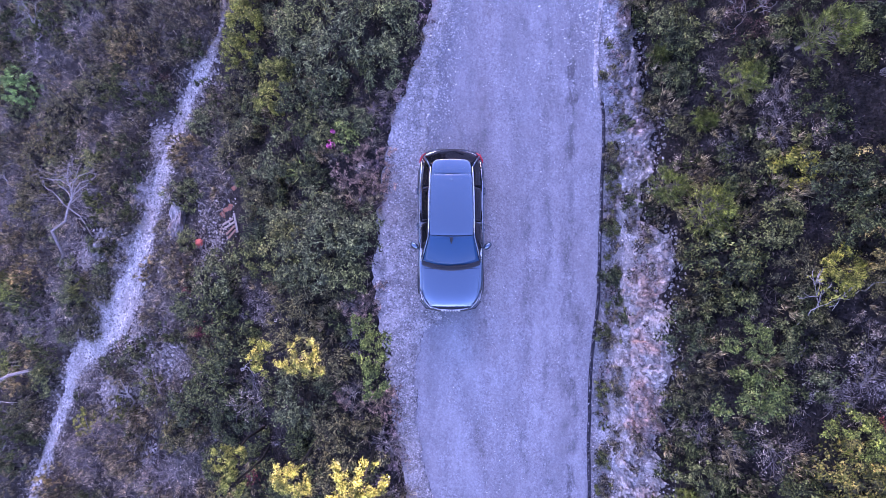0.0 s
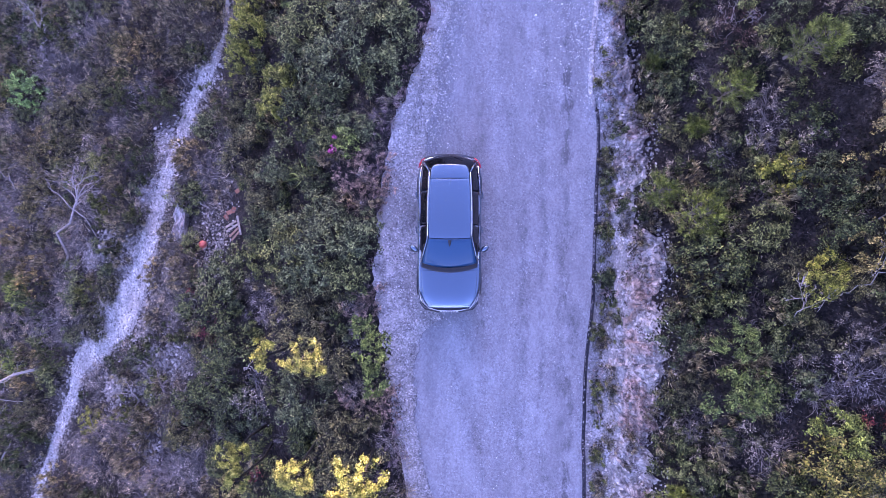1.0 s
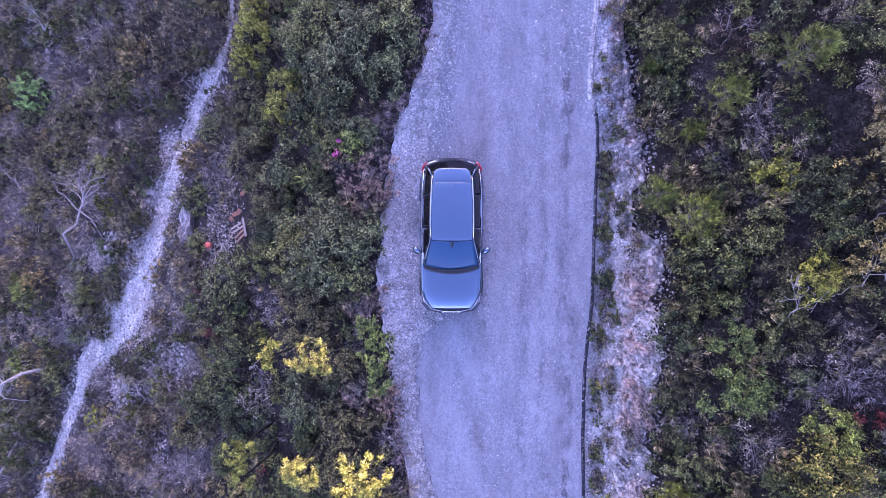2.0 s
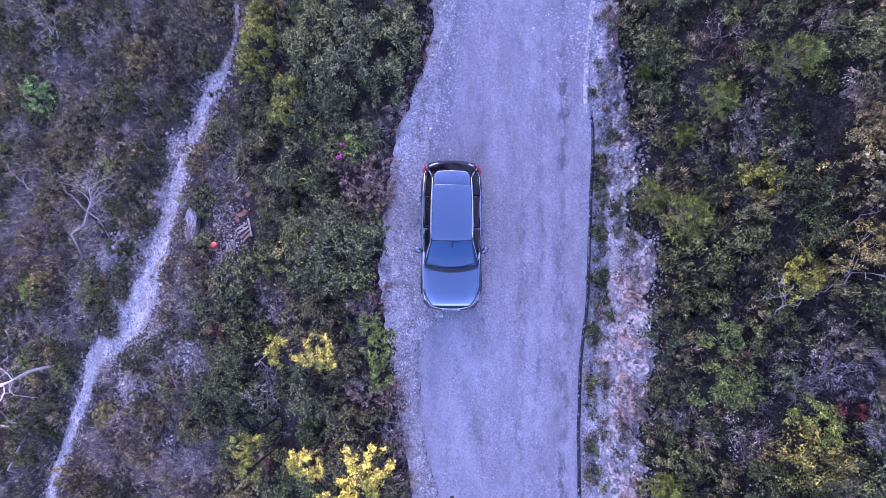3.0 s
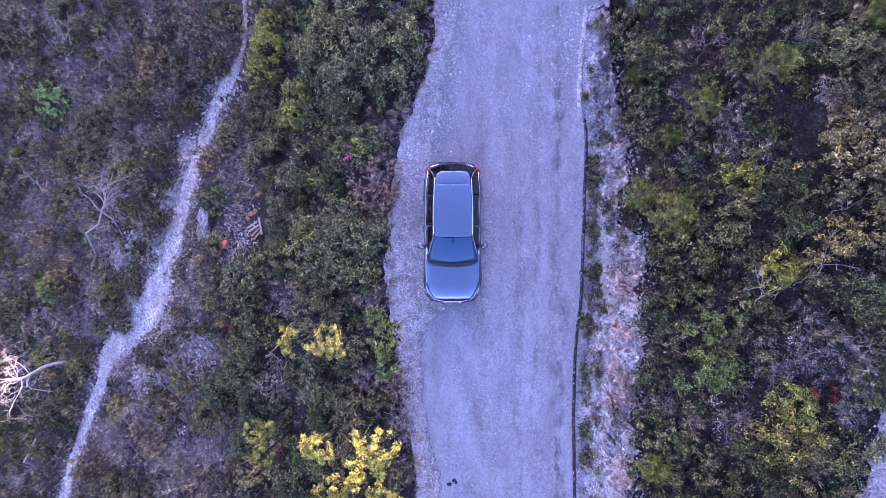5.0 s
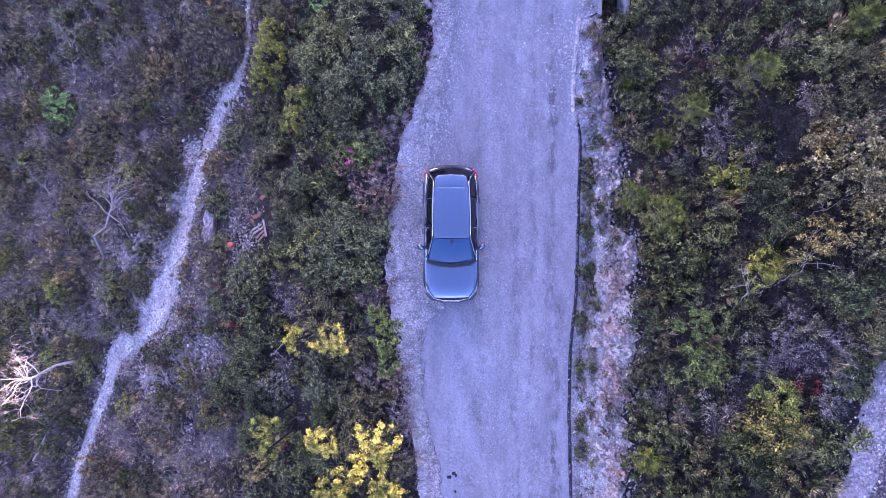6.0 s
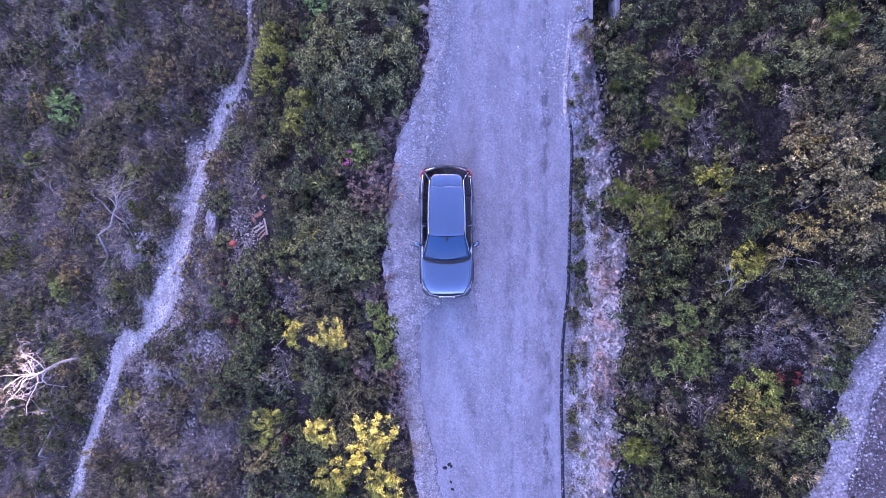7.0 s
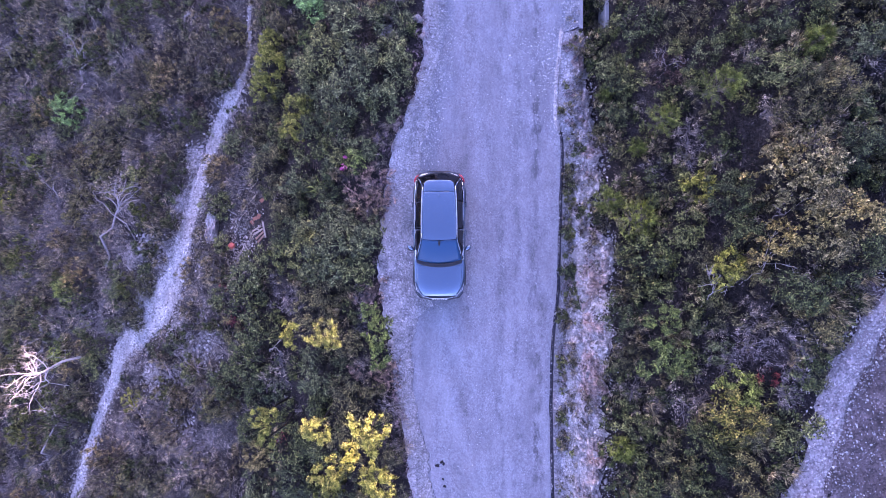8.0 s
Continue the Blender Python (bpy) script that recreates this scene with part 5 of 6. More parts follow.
dead_tree(on_land(-23.0, 3.0, 0.0), (-23.3, 3.6, land_at(-23.3, 3.6) + 0.3), 0.045, 1.5, 120, 5, 10, "pale dry dead branches on the slope", rise=0.2)
dead_tree(on_land(-15.4, -9.0, 0.0), (-15.6, -8.4, land_at(-15.6, -8.4) + 0.3), 0.045, 1.8, 110, 5, 11, "grey fallen branches beside the footpath", M_DRYTWIG, rise=0.2)
dead_tree(on_land(-10.2, -9.7, 0.0), (-10.6, -9.2, land_at(-10.6, -9.2) + 0.4), 0.045, 1.9, 160, 6, 12, "tangle of grey dead branches", M_DRYTWIG, rise=0.15)
dead_tree(on_land(-20.7, 2.6, 0.0), (-20.8, 3.4, land_at(-20.8, 3.4) + 0.2), 0.05, 1.0, 90, 3, 13, "short pale dead stem", rise=0.3)
dead_tree(on_land(7.2, 4.9, 0.0), (7.3, 5.3, land_at(7.3, 5.3) + 0.7), 0.010, 0.8, 90, 4, 14, "leafless reddish dry bush tree", M_DRYTWIG, rise=0.6, spread_by=1.8)
dead_tree(on_land(9.25, 0.1, 0.0), (9.25, 0.35, land_at(9.25, 0.35) + 1.1), 0.02, 0.6, 100, 3, 15, "bare grey branches in a tan tree", M_DRYTWIG, rise=0.6, wiggle=0.14)
dead_tree(on_land(7.8, -2.4, 0.0), (7.85, -1.8, land_at(7.85, -1.8) + 0.9), 0.016, 0.7, 70, 3, 16, "pale bare branches among shrubs", rise=0.4, wiggle=0.12)
dead_tree(on_land(8.7, -1.6, 0.0), (8.9, -1.0, land_at(8.9, -1.0) + 0.9), 0.018, 0.8, 50, 3, 17, "pale bare branches among shrubs", rise=0.4, wiggle=0.12)
dead_tree(on_land(-13.4, 11.6, 0.1), (-13.0, 12.0, land_at(-13.0, 12.0) + 0.4), 0.05, 1.7, 10, 3, 18, "pale crooked dead branch on the heather", rise=0.1)
dead_tree(on_land(-28.6, 12.0, 0.1), (-29.2, 13.5, land_at(-29.2, 13.5) + 0.5), 0.06, 1.5, 100, 2, 19, "pale curved dead stem", rise=0.2)
dead_tree(on_land(-6.9, -4.5, 0.6), (-6.5, -4.2, land_at(-6.5, -4.2) + 1.0), 0.025, 0.5, 20, 2, 20, "short pale dry branch", rise=0.2)


for x, y, h, seed in ((-8.6, -0.7, 100, 31), (-8.9, -1.2, 150, 32), (-8.3, -0.4, 40, 33), (-9.0, 0.7, 70, 34)):
    dead_tree(on_land(x, y, 0.05), on_land(x - 0.15, y + 0.2, 0.15), 0.022, 0.6, h, 4, seed, "bleached dry sticks on the rubble heap", rise=0.05, spread_by=2.0)


# ---------------------------------------------------------------- dumped rubbish, small plants, road marks
M_BALL = plain("faded orange red plastic", (0.62, 0.13, 0.08), 0.45, wear=0.15)
M_REDPLANK = woody("reddish painted wood", (0.22, 0.13, 0.09), (0.36, 0.23, 0.17))
M_TILE = plain("fired clay", (0.42, 0.17, 0.10), 0.85, wear=0.25)


def bucket(x, y):
    """A dented orange-red plastic tub lying on its side."""
    bm = bmesh.new()
    prof = [(0.0, 0.0), (0.12, 0.0), (0.14, 0.02), (0.165, 0.22), (0.18, 0.25), (0.18, 0.265), (0.155, 0.255), (0.13, 0.03), (0.0, 0.02)]
    n = 20
    rings = [[bm.verts.new((r * math.cos(2 * math.pi * k / n), r * math.sin(2 * math.pi * k / n) * 0.92, z)) for r, z in prof] for k in range(n)]
    for k in range(n):
        a, b = rings[k], rings[(k + 1) % n]
        for i in range(len(prof) - 1):
            bm.faces.new((a[i], a[i + 1], b[i + 1], b[i]))
    bmesh.ops.remove_doubles(bm, verts=bm.verts[:], dist=0.001)
    ob = part("tub", bm, M_BALL, None, smooth=True)
    ob.matrix_basis = pose(x, y, land_at(x, y) + 0.24, 160, 12, 30)
    return tagged(ob, "orange-red plastic tub thrown on the slope", "tub")


bucket(-9.33, -0.12)
for i, (x, y, turn, length) in enumerate(((-7.78, 0.52, 62, 0.55), (-7.70, 0.38, 60, 0.6), (-7.58, 0.22, 48, 0.55), (-7.48, 0.08, 44, 0.5), (-7.28, 0.45, -8, 0.8))):
    wood = tagged(part("plank", block(-0.038, 0.038, -length * 0.42, length * 0.42, -0.012, 0.012, 0.003), M_PLANK if i in (0, 1, 4) else M_REDPLANK), "weathered plank dumped on the slope" if i in (0, 1, 4) else "reddish painted plank dumped on the slope", "plank", group="dumped planks")
    wood.matrix_basis = pose(x, y, land_at(x, y) + 0.16 + 0.03 * i, 6, -18, -turn)
for i, (x, y, turn) in enumerate(((-7.95, 0.98, 20), (-7.75, 1.05, 75), (-8.1, 0.8, 130), (-7.6, 1.75, 30))):
    clay = tagged(part("broken_brick", block(-0.11, 0.11, -0.07, 0.07, -0.035, 0.035, 0.008), M_TILE), "broken fired clay brick on the slope", "brick", group="broken bricks")
    clay.matrix_basis = pose(x, y, land_at(x, y) + 0.05, 10, -20, turn)


def rubbish(rng):
    return -8.7 + rng.normal() * 0.55, 0.0 + rng.normal() * 0.9


pebbles("rubble_heap", 900, 41, 0.012, 0.06, rubbish, M_STONE, "white broken rubble dumped on the slope", 0.03)


def sprays(name, x, y, count, length, width, material, label, category, seed, lean=0.8, z=0.0, thick=1.0):
    """A tuft of long arching blades; each blade is two kinked pieces."""
    rng = rng_of(seed)
    t = rng.uniform(0, 6.283, count)
    k = rng.uniform(0.25, 1.0, count) * lean
    w = unit(np.stack([np.cos(t) * k, np.sin(t) * k, np.full(count, 0.6)], -1))
    w2 = unit(w + np.stack([np.cos(t) * 0.6, np.sin(t) * 0.6, np.full(count, -0.5)], -1))
    L = length * rng.uniform(0.6, 1.1, count)
    base = np.stack([rng.normal(size=count), rng.normal(size=count), 0 * t], -1) * 0.05
    v1, f1 = blades(base, w, L * 0.6, np.full(count, width), rng)
    v2, f2 = blades(base + w * (L * 0.5)[:, None], w2, L * 0.6, np.full(count, width * 0.9), rng)
    ob = new(name, mesh_from(name, np.concatenate([v1, v2]), np.concatenate([f1, f2 + len(v1)]), material))
    ob.location = on_land(x, y, z)
    return tagged(ob, label, category)


sprays("yucca", -4.5, 1.9, 60, 0.75, 0.05, L_GREEN, "green sword-leaved yucca on the slope", "yucca", 51, 1.3)
for i, (x, y) in enumerate(((-1.95, 3.35), (-2.3, 3.6), (-2.6, 3.2), (-1.75, 3.9), (-2.25, 2.6), (-1.5, -5.2), (-1.45, -5.9), (-1.3, -6.7), (-1.9, -4.6), (4.75, 1.1), (4.68, 0.2), (4.7, 1.7), (4.62, -1.3), (-2.35, 1.4), (-2.5, 0.7), (-2.35, -1.9), (-1.2, 4.7), (-0.85, 5.6), (-1.9, -3.9), (-1.25, -7.4))):
    ob = sprays("grass_tuft", x, y, 70, 0.5, 0.012, L_STRAW, "dry straw-coloured grass tuft at the road edge", "grass", 60 + i, 1.1)
    ob["group"] = "grass tufts at the road edge"
M_MUD = stony("dark damp mud", (0.02, 0.02, 0.02), (0.05, 0.045, 0.045), 9, 60, 0.004)
for i, (x, y, s) in enumerate(((-0.10, -8.12, 0.08), (0.05, -8.0, 0.07), (0.12, -8.06, 0.06), (0.10, -8.6, 0.05), (0.16, -8.85, 0.06))):
    v, f = sheet(np.linspace(-1, 1, 9), np.linspace(-1, 1, 9), lambda a, b: 0.05 * (1 - a * a) * (1 - b * b))
    v[:, :2] *= (1 + 0.25 * wave(v[:, 0] * 3 + i, v[:, 1] * 3, 1.0, i))[:, None] * (1 - 0.25 * (v[:, 0:1] ** 2) * (v[:, 1:2] ** 2))
    clod = tagged(new("mud_clod", mesh_from("mud_clod", v, f, M_MUD, True)), "dark damp clod of mud on the asphalt", "mud", group="mud clods on the road")
    clod.matrix_basis = pose(x, y, 0.032, 0, 0, 40 * i) @ Matrix.Diagonal((s, s * 0.7, 0.3, 1))
# culvert: concrete pit beside the road
culvert = tagged(new("culvert"), "concrete culvert pit with a dark opening beside the road", "culvert")
for n, b in (("road_wall", (5.06, 5.20, 7.5, 9.4, -1.1, 0.028)), ("side_wall", (5.21, 6.1, 9.2, 9.4, -1.1, 0.0)), ("outer_wall", (5.98, 6.12, 7.5, 9.19, -1.1, 0.12))):
    part(n, block(*b, 0.012), M_CONCRETE, culvert)


# ---------------------------------------------------------------- single bushes and trees, by their places
shrub("bright_shrub", -22.15, 8.23, 1.10, 1.80, 0)
shrub("heather_bush", -11.14, 9.02, 1.27, 1.30, 1)
shrub("green_heath", -11.95, 5.70, 0.62, 0.80, 2)
shrub("heather_bush", -22.31, 5.11, 1.33, 1.20, 0)
shrub("olive_shrub", -15.99, 7.32, 1.19, 1.10, 1)
shrub("green_heath", -13.28, 3.53, 0.92, 1.20, 2)
shrub("green_heath", -14.90, 1.80, 0.95, 1.10, 0)
shrub("green_heath", -13.05, 1.15, 0.55, 0.70, 1)
shrub("olive_shrub", -14.70, -0.18, 0.57, 0.60, 2)
shrub("olive_shrub", -14.79, -2.02, 0.72, 0.80, 0)
shrub("olive_shrub", -15.77, -3.66, 0.90, 0.90, 1)
shrub("olive_shrub", -24.92, -4.07, 1.14, 1.10, 2)
shrub("green_heath", -24.48, -0.69, 1.42, 1.20, 0)
shrub("heather_bush", -19.69, -1.64, 1.10, 1.00, 1)
shrub("green_heath", -21.30, -10.10, 1.30, 1.30, 2)
shrub("green_heath", -24.30, -11.21, 1.58, 1.30, 0)
shrub("green_heath", -24.96, -9.58, 1.15, 1.10, 1)
shrub("heather_bush", -12.93, -9.17, 1.10, 1.00, 2)
shrub("heather_bush", -17.49, -12.25, 1.33, 1.10, 0)
shrub("green_heath", -18.40, -5.30, 0.80, 0.90, 1)
shrub("dry_bush", -18.60, -3.74, 1.22, 0.90, 2)
shrub("dry_bush", -21.97, -4.09, 1.08, 0.80, 0)
shrub("heather_bush", -25.62, 2.60, 1.54, 1.10, 1)
shrub("dry_bush", -22.45, 2.10, 1.10, 0.70, 2)
shrub("dry_bush", -19.11, 1.60, 1.11, 0.70, 0)
shrub("dry_bush", -23.26, 0.30, 1.26, 0.80, 1)
shrub("dry_bush", -23.91, -1.70, 0.97, 0.70, 2)
shrub("grey_green_shrub", -11.85, -6.08, 0.72, 0.90, 0)
shrub("dry_bush", -11.51, -9.47, 1.07, 0.90, 1)
shrub("olive_shrub", -14.29, -11.54, 1.06, 1.00, 2)
shrub("dry_bush", -12.42, -11.26, 1.03, 0.90, 0)
shrub("heather_bush", -13.88, 8.21, 1.28, 1.00, 1)
shrub("heather_bush", -15.95, 9.19, 1.20, 1.00, 2)
shrub("heather_bush", -26.46, 14.00, 1.46, 1.10, 0)
shrub("heather_bush", -24.58, 14.96, 1.41, 1.00, 1)
shrub("dry_bush", -20.87, 9.55, 1.10, 0.80, 2)
shrub("green_heath", -19.80, 11.28, 1.08, 1.20, 0)
shrub("dry_bush", -26.91, 9.92, 1.46, 0.90, 1)
shrub("heather_bush", -27.59, 8.14, 1.47, 1.10, 2)
shrub("dry_bush", -13.54, 7.02, 0.96, 0.80, 0)
shrub("rusty_shrub", -12.31, 7.16, 0.69, 0.60, 1)
shrub("olive_shrub", -17.77, 6.37, 1.17, 1.00, 2)
shrub("dry_bush", -14.35, -8.04, 1.14, 0.80, 0)
shrub("dry_bush", -15.58, -5.92, 0.84, 0.70, 1)
shrub("dry_bush", -15.50, -10.18, 0.90, 0.80, 2)
shrub("heather_bush", -10.40, 3.44, 0.72, 0.80, 0)
shrub("heather_bush", -9.80, 3.30, 0.85, 0.90, 1)
shrub("grey_green_shrub", -9.15, 4.31, 0.74, 0.80, 2)
shrub("dry_bush", -9.16, 2.73, 0.78, 0.80, 0)
shrub("heather_bush", -9.79, -1.03, 0.89, 1.00, 1)
shrub("heather_bush", -12.06, -1.30, 0.60, 0.60, 2)
shrub("dry_bush", -10.76, -2.85, 0.76, 0.70, 0)
shrub("dry_bush", -9.65, -4.54, 0.84, 0.80, 1)
shrub("red_shrub", -9.33, -1.90, 0.44, 0.60, 2)
shrub("green_heath", -10.15, -3.57, 0.74, 0.90, 0)
shrub("olive_shrub", -8.99, -3.70, 0.82, 1.10, 1)
shrub("bright_shrub", -5.26, 9.19, 0.88, 2.30, 2)
shrub("yellow_green_shrub", -7.26, 7.45, 0.79, 2.20, 0)
shrub("yellow_green_shrub", -7.74, 6.75, 0.68, 1.80, 1)
shrub("yellow_green_shrub", -7.20, 8.56, 0.64, 1.80, 2)
shrub("yellow_green_shrub", -5.78, 5.42, 0.63, 1.50, 0)
shrub("yellow_green_shrub", -5.88, 4.48, 0.55, 1.40, 1)
shrub("grey_green_shrub", -2.70, 5.66, 1.44, 2.30, 2)
shrub("grey_green_shrub", -4.20, 7.22, 1.08, 2.00, 0)
shrub("grey_green_shrub", -3.72, 5.21, 0.93, 1.50, 1)
shrub("grey_green_shrub", -1.67, 6.23, 0.92, 1.50, 2)
shrub("grey_green_shrub", -2.99, 7.74, 1.04, 2.00, 0)
shrub("grey_green_shrub", -5.08, 6.94, 0.89, 1.60, 1)
shrub("grey_green_shrub", -1.71, 4.83, 0.79, 1.20, 2)
shrub("grey_green_shrub", -4.88, 6.01, 0.75, 1.20, 0)
shrub("olive_shrub", -6.72, 9.21, 0.96, 1.20, 1)
shrub("olive_shrub", -7.52, 5.53, 0.81, 1.20, 2)
shrub("grey_green_shrub", -2.69, 3.10, 0.62, 1.00, 0)
shrub("olive_shrub", -7.12, 2.89, 1.03, 1.50, 1)
shrub("grey_green_shrub", -5.48, 2.38, 0.87, 1.30, 2)
shrub("olive_shrub", -6.17, 1.40, 0.69, 1.10, 0)
shrub("olive_shrub", -5.80, 1.61, 0.74, 1.10, 1)
shrub("evergreen_shrub", -4.76, 4.20, 0.82, 1.00, 2)
shrub("evergreen_shrub", -3.51, 4.19, 0.70, 0.90, 0)
shrub("dry_bush", -2.38, 1.79, 0.45, 0.30, 1)
shrub("dry_bush", -3.13, 1.22, 0.37, 0.30, 2)
shrub("grey_green_shrub", -3.45, -0.29, 1.30, 1.90, 0)
shrub("grey_green_shrub", -4.92, -0.45, 0.97, 1.60, 1)
shrub("grey_green_shrub", -2.62, -0.06, 0.75, 1.30, 2)
shrub("grey_green_shrub", -4.41, -1.07, 0.82, 1.30, 0)
shrub("grey_green_shrub", -2.99, -1.03, 0.79, 1.20, 1)
shrub("grey_green_shrub", -4.90, 0.40, 0.70, 1.20, 2)
shrub("grey_green_shrub", -3.53, 0.56, 0.80, 1.50, 0)
shrub("grey_green_shrub", -7.82, -1.31, 1.03, 1.50, 1)
shrub("evergreen_shrub", -8.12, -2.54, 1.04, 1.50, 2)
shrub("evergreen_shrub", -6.08, -0.70, 0.63, 1.20, 0)
shrub("dry_bush", -5.67, -2.34, 0.79, 0.90, 1)
shrub("olive_shrub", -3.99, -2.04, 0.82, 1.00, 2)
shrub("dry_bush", -2.77, -2.03, 0.54, 0.40, 0)
shrub("evergreen_shrub", -7.12, -3.76, 0.96, 1.60, 1)
shrub("red_shrub", -8.74, -3.46, 0.60, 0.80, 2)
tall_tree("yellow_green_shrub", -4.77, -3.29, 0.42, 3.70, 0)
tall_tree("yellow_green_shrub", -3.54, -3.12, 0.53, 3.80, 1)
shrub("olive_shrub", -4.63, -2.85, 1.09, 2.00, 2)
shrub("olive_shrub", -3.48, -3.56, 0.79, 1.80, 0)
shrub("green_shrub", -2.07, -3.33, 0.58, 1.40, 1)
shrub("green_shrub", -2.05, -4.12, 0.48, 1.20, 2)
shrub("green_shrub", -2.39, -2.70, 0.41, 1.20, 0)
shrub("evergreen_shrub", -7.76, -4.95, 1.18, 1.90, 1)
shrub("evergreen_shrub", -9.27, -6.15, 0.99, 1.50, 2)
shrub("dry_bush", -6.48, -5.33, 0.91, 1.30, 0)
shrub("grey_green_shrub", -4.22, -4.87, 0.96, 1.70, 1)
shrub("olive_shrub", -3.34, -5.39, 0.63, 1.40, 2)
shrub("dry_bush", -2.78, -4.64, 0.59, 0.50, 0)
tall_tree("yellow_green_shrub", -6.21, -6.46, 0.54, 3.70, 1)
tall_tree("yellow_green_shrub", -5.99, -7.03, 0.40, 3.50, 2)
tall_tree("yellow_green_shrub", -3.98, -6.26, 0.52, 3.60, 0)
tall_tree("yellow_green_shrub", -2.13, -6.06, 0.67, 3.30, 1)
tall_tree("yellow_green_shrub", -3.71, -7.89, 0.59, 3.30, 2)
tall_tree("yellow_green_shrub", -1.93, -7.74, 0.68, 3.00, 0)
tall_tree("yellow_green_shrub", -2.99, -7.22, 0.46, 3.00, 1)
shrub("olive_shrub", -2.68, -6.02, 0.96, 1.60, 2)
shrub("olive_shrub", -3.36, -6.99, 0.90, 1.80, 0)
shrub("tan_tree", -7.67, -8.97, 0.79, 1.60, 1)
shrub("evergreen_shrub", -5.59, -8.17, 0.97, 1.80, 2)
shrub("evergreen_shrub", -5.56, -9.42, 0.97, 1.80, 0)
shrub("red_shrub", -6.06, -7.71, 0.37, 1.60, 1)
shrub("evergreen_shrub", -4.31, -7.62, 0.84, 1.80, 2)
shrub("evergreen_shrub", -7.99, -7.84, 0.79, 1.60, 0)
shrub("grey_green_shrub", -7.43, -10.30, 0.94, 1.50, 1)
shrub("dry_bush", -1.75, -5.96, 0.58, 0.60, 2)
shrub("dry_bush", -1.46, -7.55, 0.58, 0.50, 0)
shrub("olive_shrub", -1.73, -7.65, 0.53, 1.00, 1)
young_pine(5.53, 1.11, 0.73, 1.50, 553)
young_pine(6.20, 0.45, 0.95, 1.60, 633)
young_pine(7.13, 3.54, 0.75, 1.50, 713)
young_pine(5.82, 4.91, 0.43, 0.90, 582)
young_pine(6.57, 2.82, 0.35, 0.80, 657)
young_pine(8.19, 4.25, 0.75, 2.00, 819)
shrub("yellow_green_shrub", 7.87, 1.30, 0.49, 1.00, 2)
shrub("green_shrub", 6.66, -3.76, 0.78, 1.70, 0)
shrub("green_shrub", 6.58, -2.64, 0.56, 1.50, 1)
shrub("tan_tree", 9.49, 1.52, 1.11, 2.30, 2)
shrub("tan_tree", 9.23, 1.81, 0.67, 1.80, 0)
shrub("tan_tree", 10.26, 0.14, 0.91, 2.20, 1)
shrub("tan_tree", 9.62, 0.65, 0.63, 2.00, 2)
shrub("tan_tree", 9.03, -0.37, 0.64, 1.70, 0)
shrub("tan_tree", 9.98, -0.48, 0.63, 1.80, 1)
shrub("olive_shrub", 10.40, 3.65, 0.63, 1.80, 2)
shrub("olive_shrub", 9.60, 3.02, 0.55, 1.50, 0)
young_pine(10.06, 4.96, 0.46, 1.40, 1006)
shrub("red_shrub", 9.10, -4.19, 0.31, 0.80, 2)
shrub("yellow_olive_shrub", 8.40, -5.15, 0.90, 1.60, 0)
shrub("green_shrub", 8.31, -4.55, 0.62, 1.30, 1)
shrub("olive_shrub", 8.67, -5.49, 0.62, 1.30, 2)
shrub("dry_bush", 7.41, -5.17, 0.71, 1.00, 0)
shrub("dry_bush", 6.76, -5.21, 0.43, 0.80, 1)
shrub("dry_bush", 9.32, 3.26, 0.72, 1.20, 2)
shrub("dry_bush", 7.81, 2.39, 0.61, 0.90, 0)
shrub("dry_bush", 8.34, 2.06, 0.48, 0.80, 1)
shrub("dry_bush", 9.16, -2.43, 0.45, 0.90, 2)
shrub("evergreen_shrub", 6.88, 6.86, 0.86, 1.30, 0)
shrub("rusty_shrub", 7.39, 5.02, 0.70, 0.90, 1)
shrub("grey_green_shrub", 8.11, 5.44, 0.59, 1.30, 2)
shrub("grey_green_shrub", 5.98, 5.74, 0.65, 1.00, 0)
shrub("grey_green_shrub", 6.07, 4.05, 0.64, 1.00, 1)
shrub("evergreen_shrub", 6.18, 5.07, 0.55, 0.90, 2)
shrub("evergreen_shrub", 6.50, -0.87, 0.95, 1.60, 0)
shrub("evergreen_shrub", 8.58, 0.84, 0.74, 1.40, 1)
shrub("evergreen_shrub", 8.63, -0.14, 0.66, 1.30, 2)
shrub("grey_green_shrub", 7.43, 0.09, 0.75, 1.10, 0)
shrub("evergreen_shrub", 5.79, -2.64, 0.70, 1.20, 1)
shrub("olive_shrub", 6.04, -1.43, 0.59, 1.00, 2)
shrub("yellow_green_shrub", 8.16, -1.07, 0.57, 1.40, 0)
shrub("olive_shrub", 7.73, -1.04, 0.51, 1.20, 1)
shrub("olive_shrub", 8.12, -2.49, 0.44, 0.90, 2)
shrub("evergreen_shrub", 9.51, -1.77, 0.75, 1.50, 0)
shrub("olive_shrub", 9.97, -2.64, 0.69, 1.30, 1)
shrub("evergreen_shrub", 10.87, -0.93, 0.83, 1.60, 2)
shrub("dry_bush", 8.87, -3.36, 0.73, 1.00, 0)
shrub("dry_bush", 9.61, -2.98, 0.60, 0.90, 1)
young_pine(5.79, -6.88, 0.60, 1.20, 579)
shrub("grey_green_shrub", 6.17, -6.07, 0.63, 1.00, 0)
shrub("olive_shrub", 7.07, -7.06, 0.87, 1.20, 1)
shrub("evergreen_shrub", 7.77, -6.05, 0.76, 1.30, 2)
shrub("evergreen_shrub", 6.43, -7.64, 0.82, 1.20, 0)
shrub("olive_shrub", 8.65, -6.87, 0.80, 1.20, 1)
shrub("evergreen_shrub", 8.30, -6.59, 0.54, 1.00, 2)
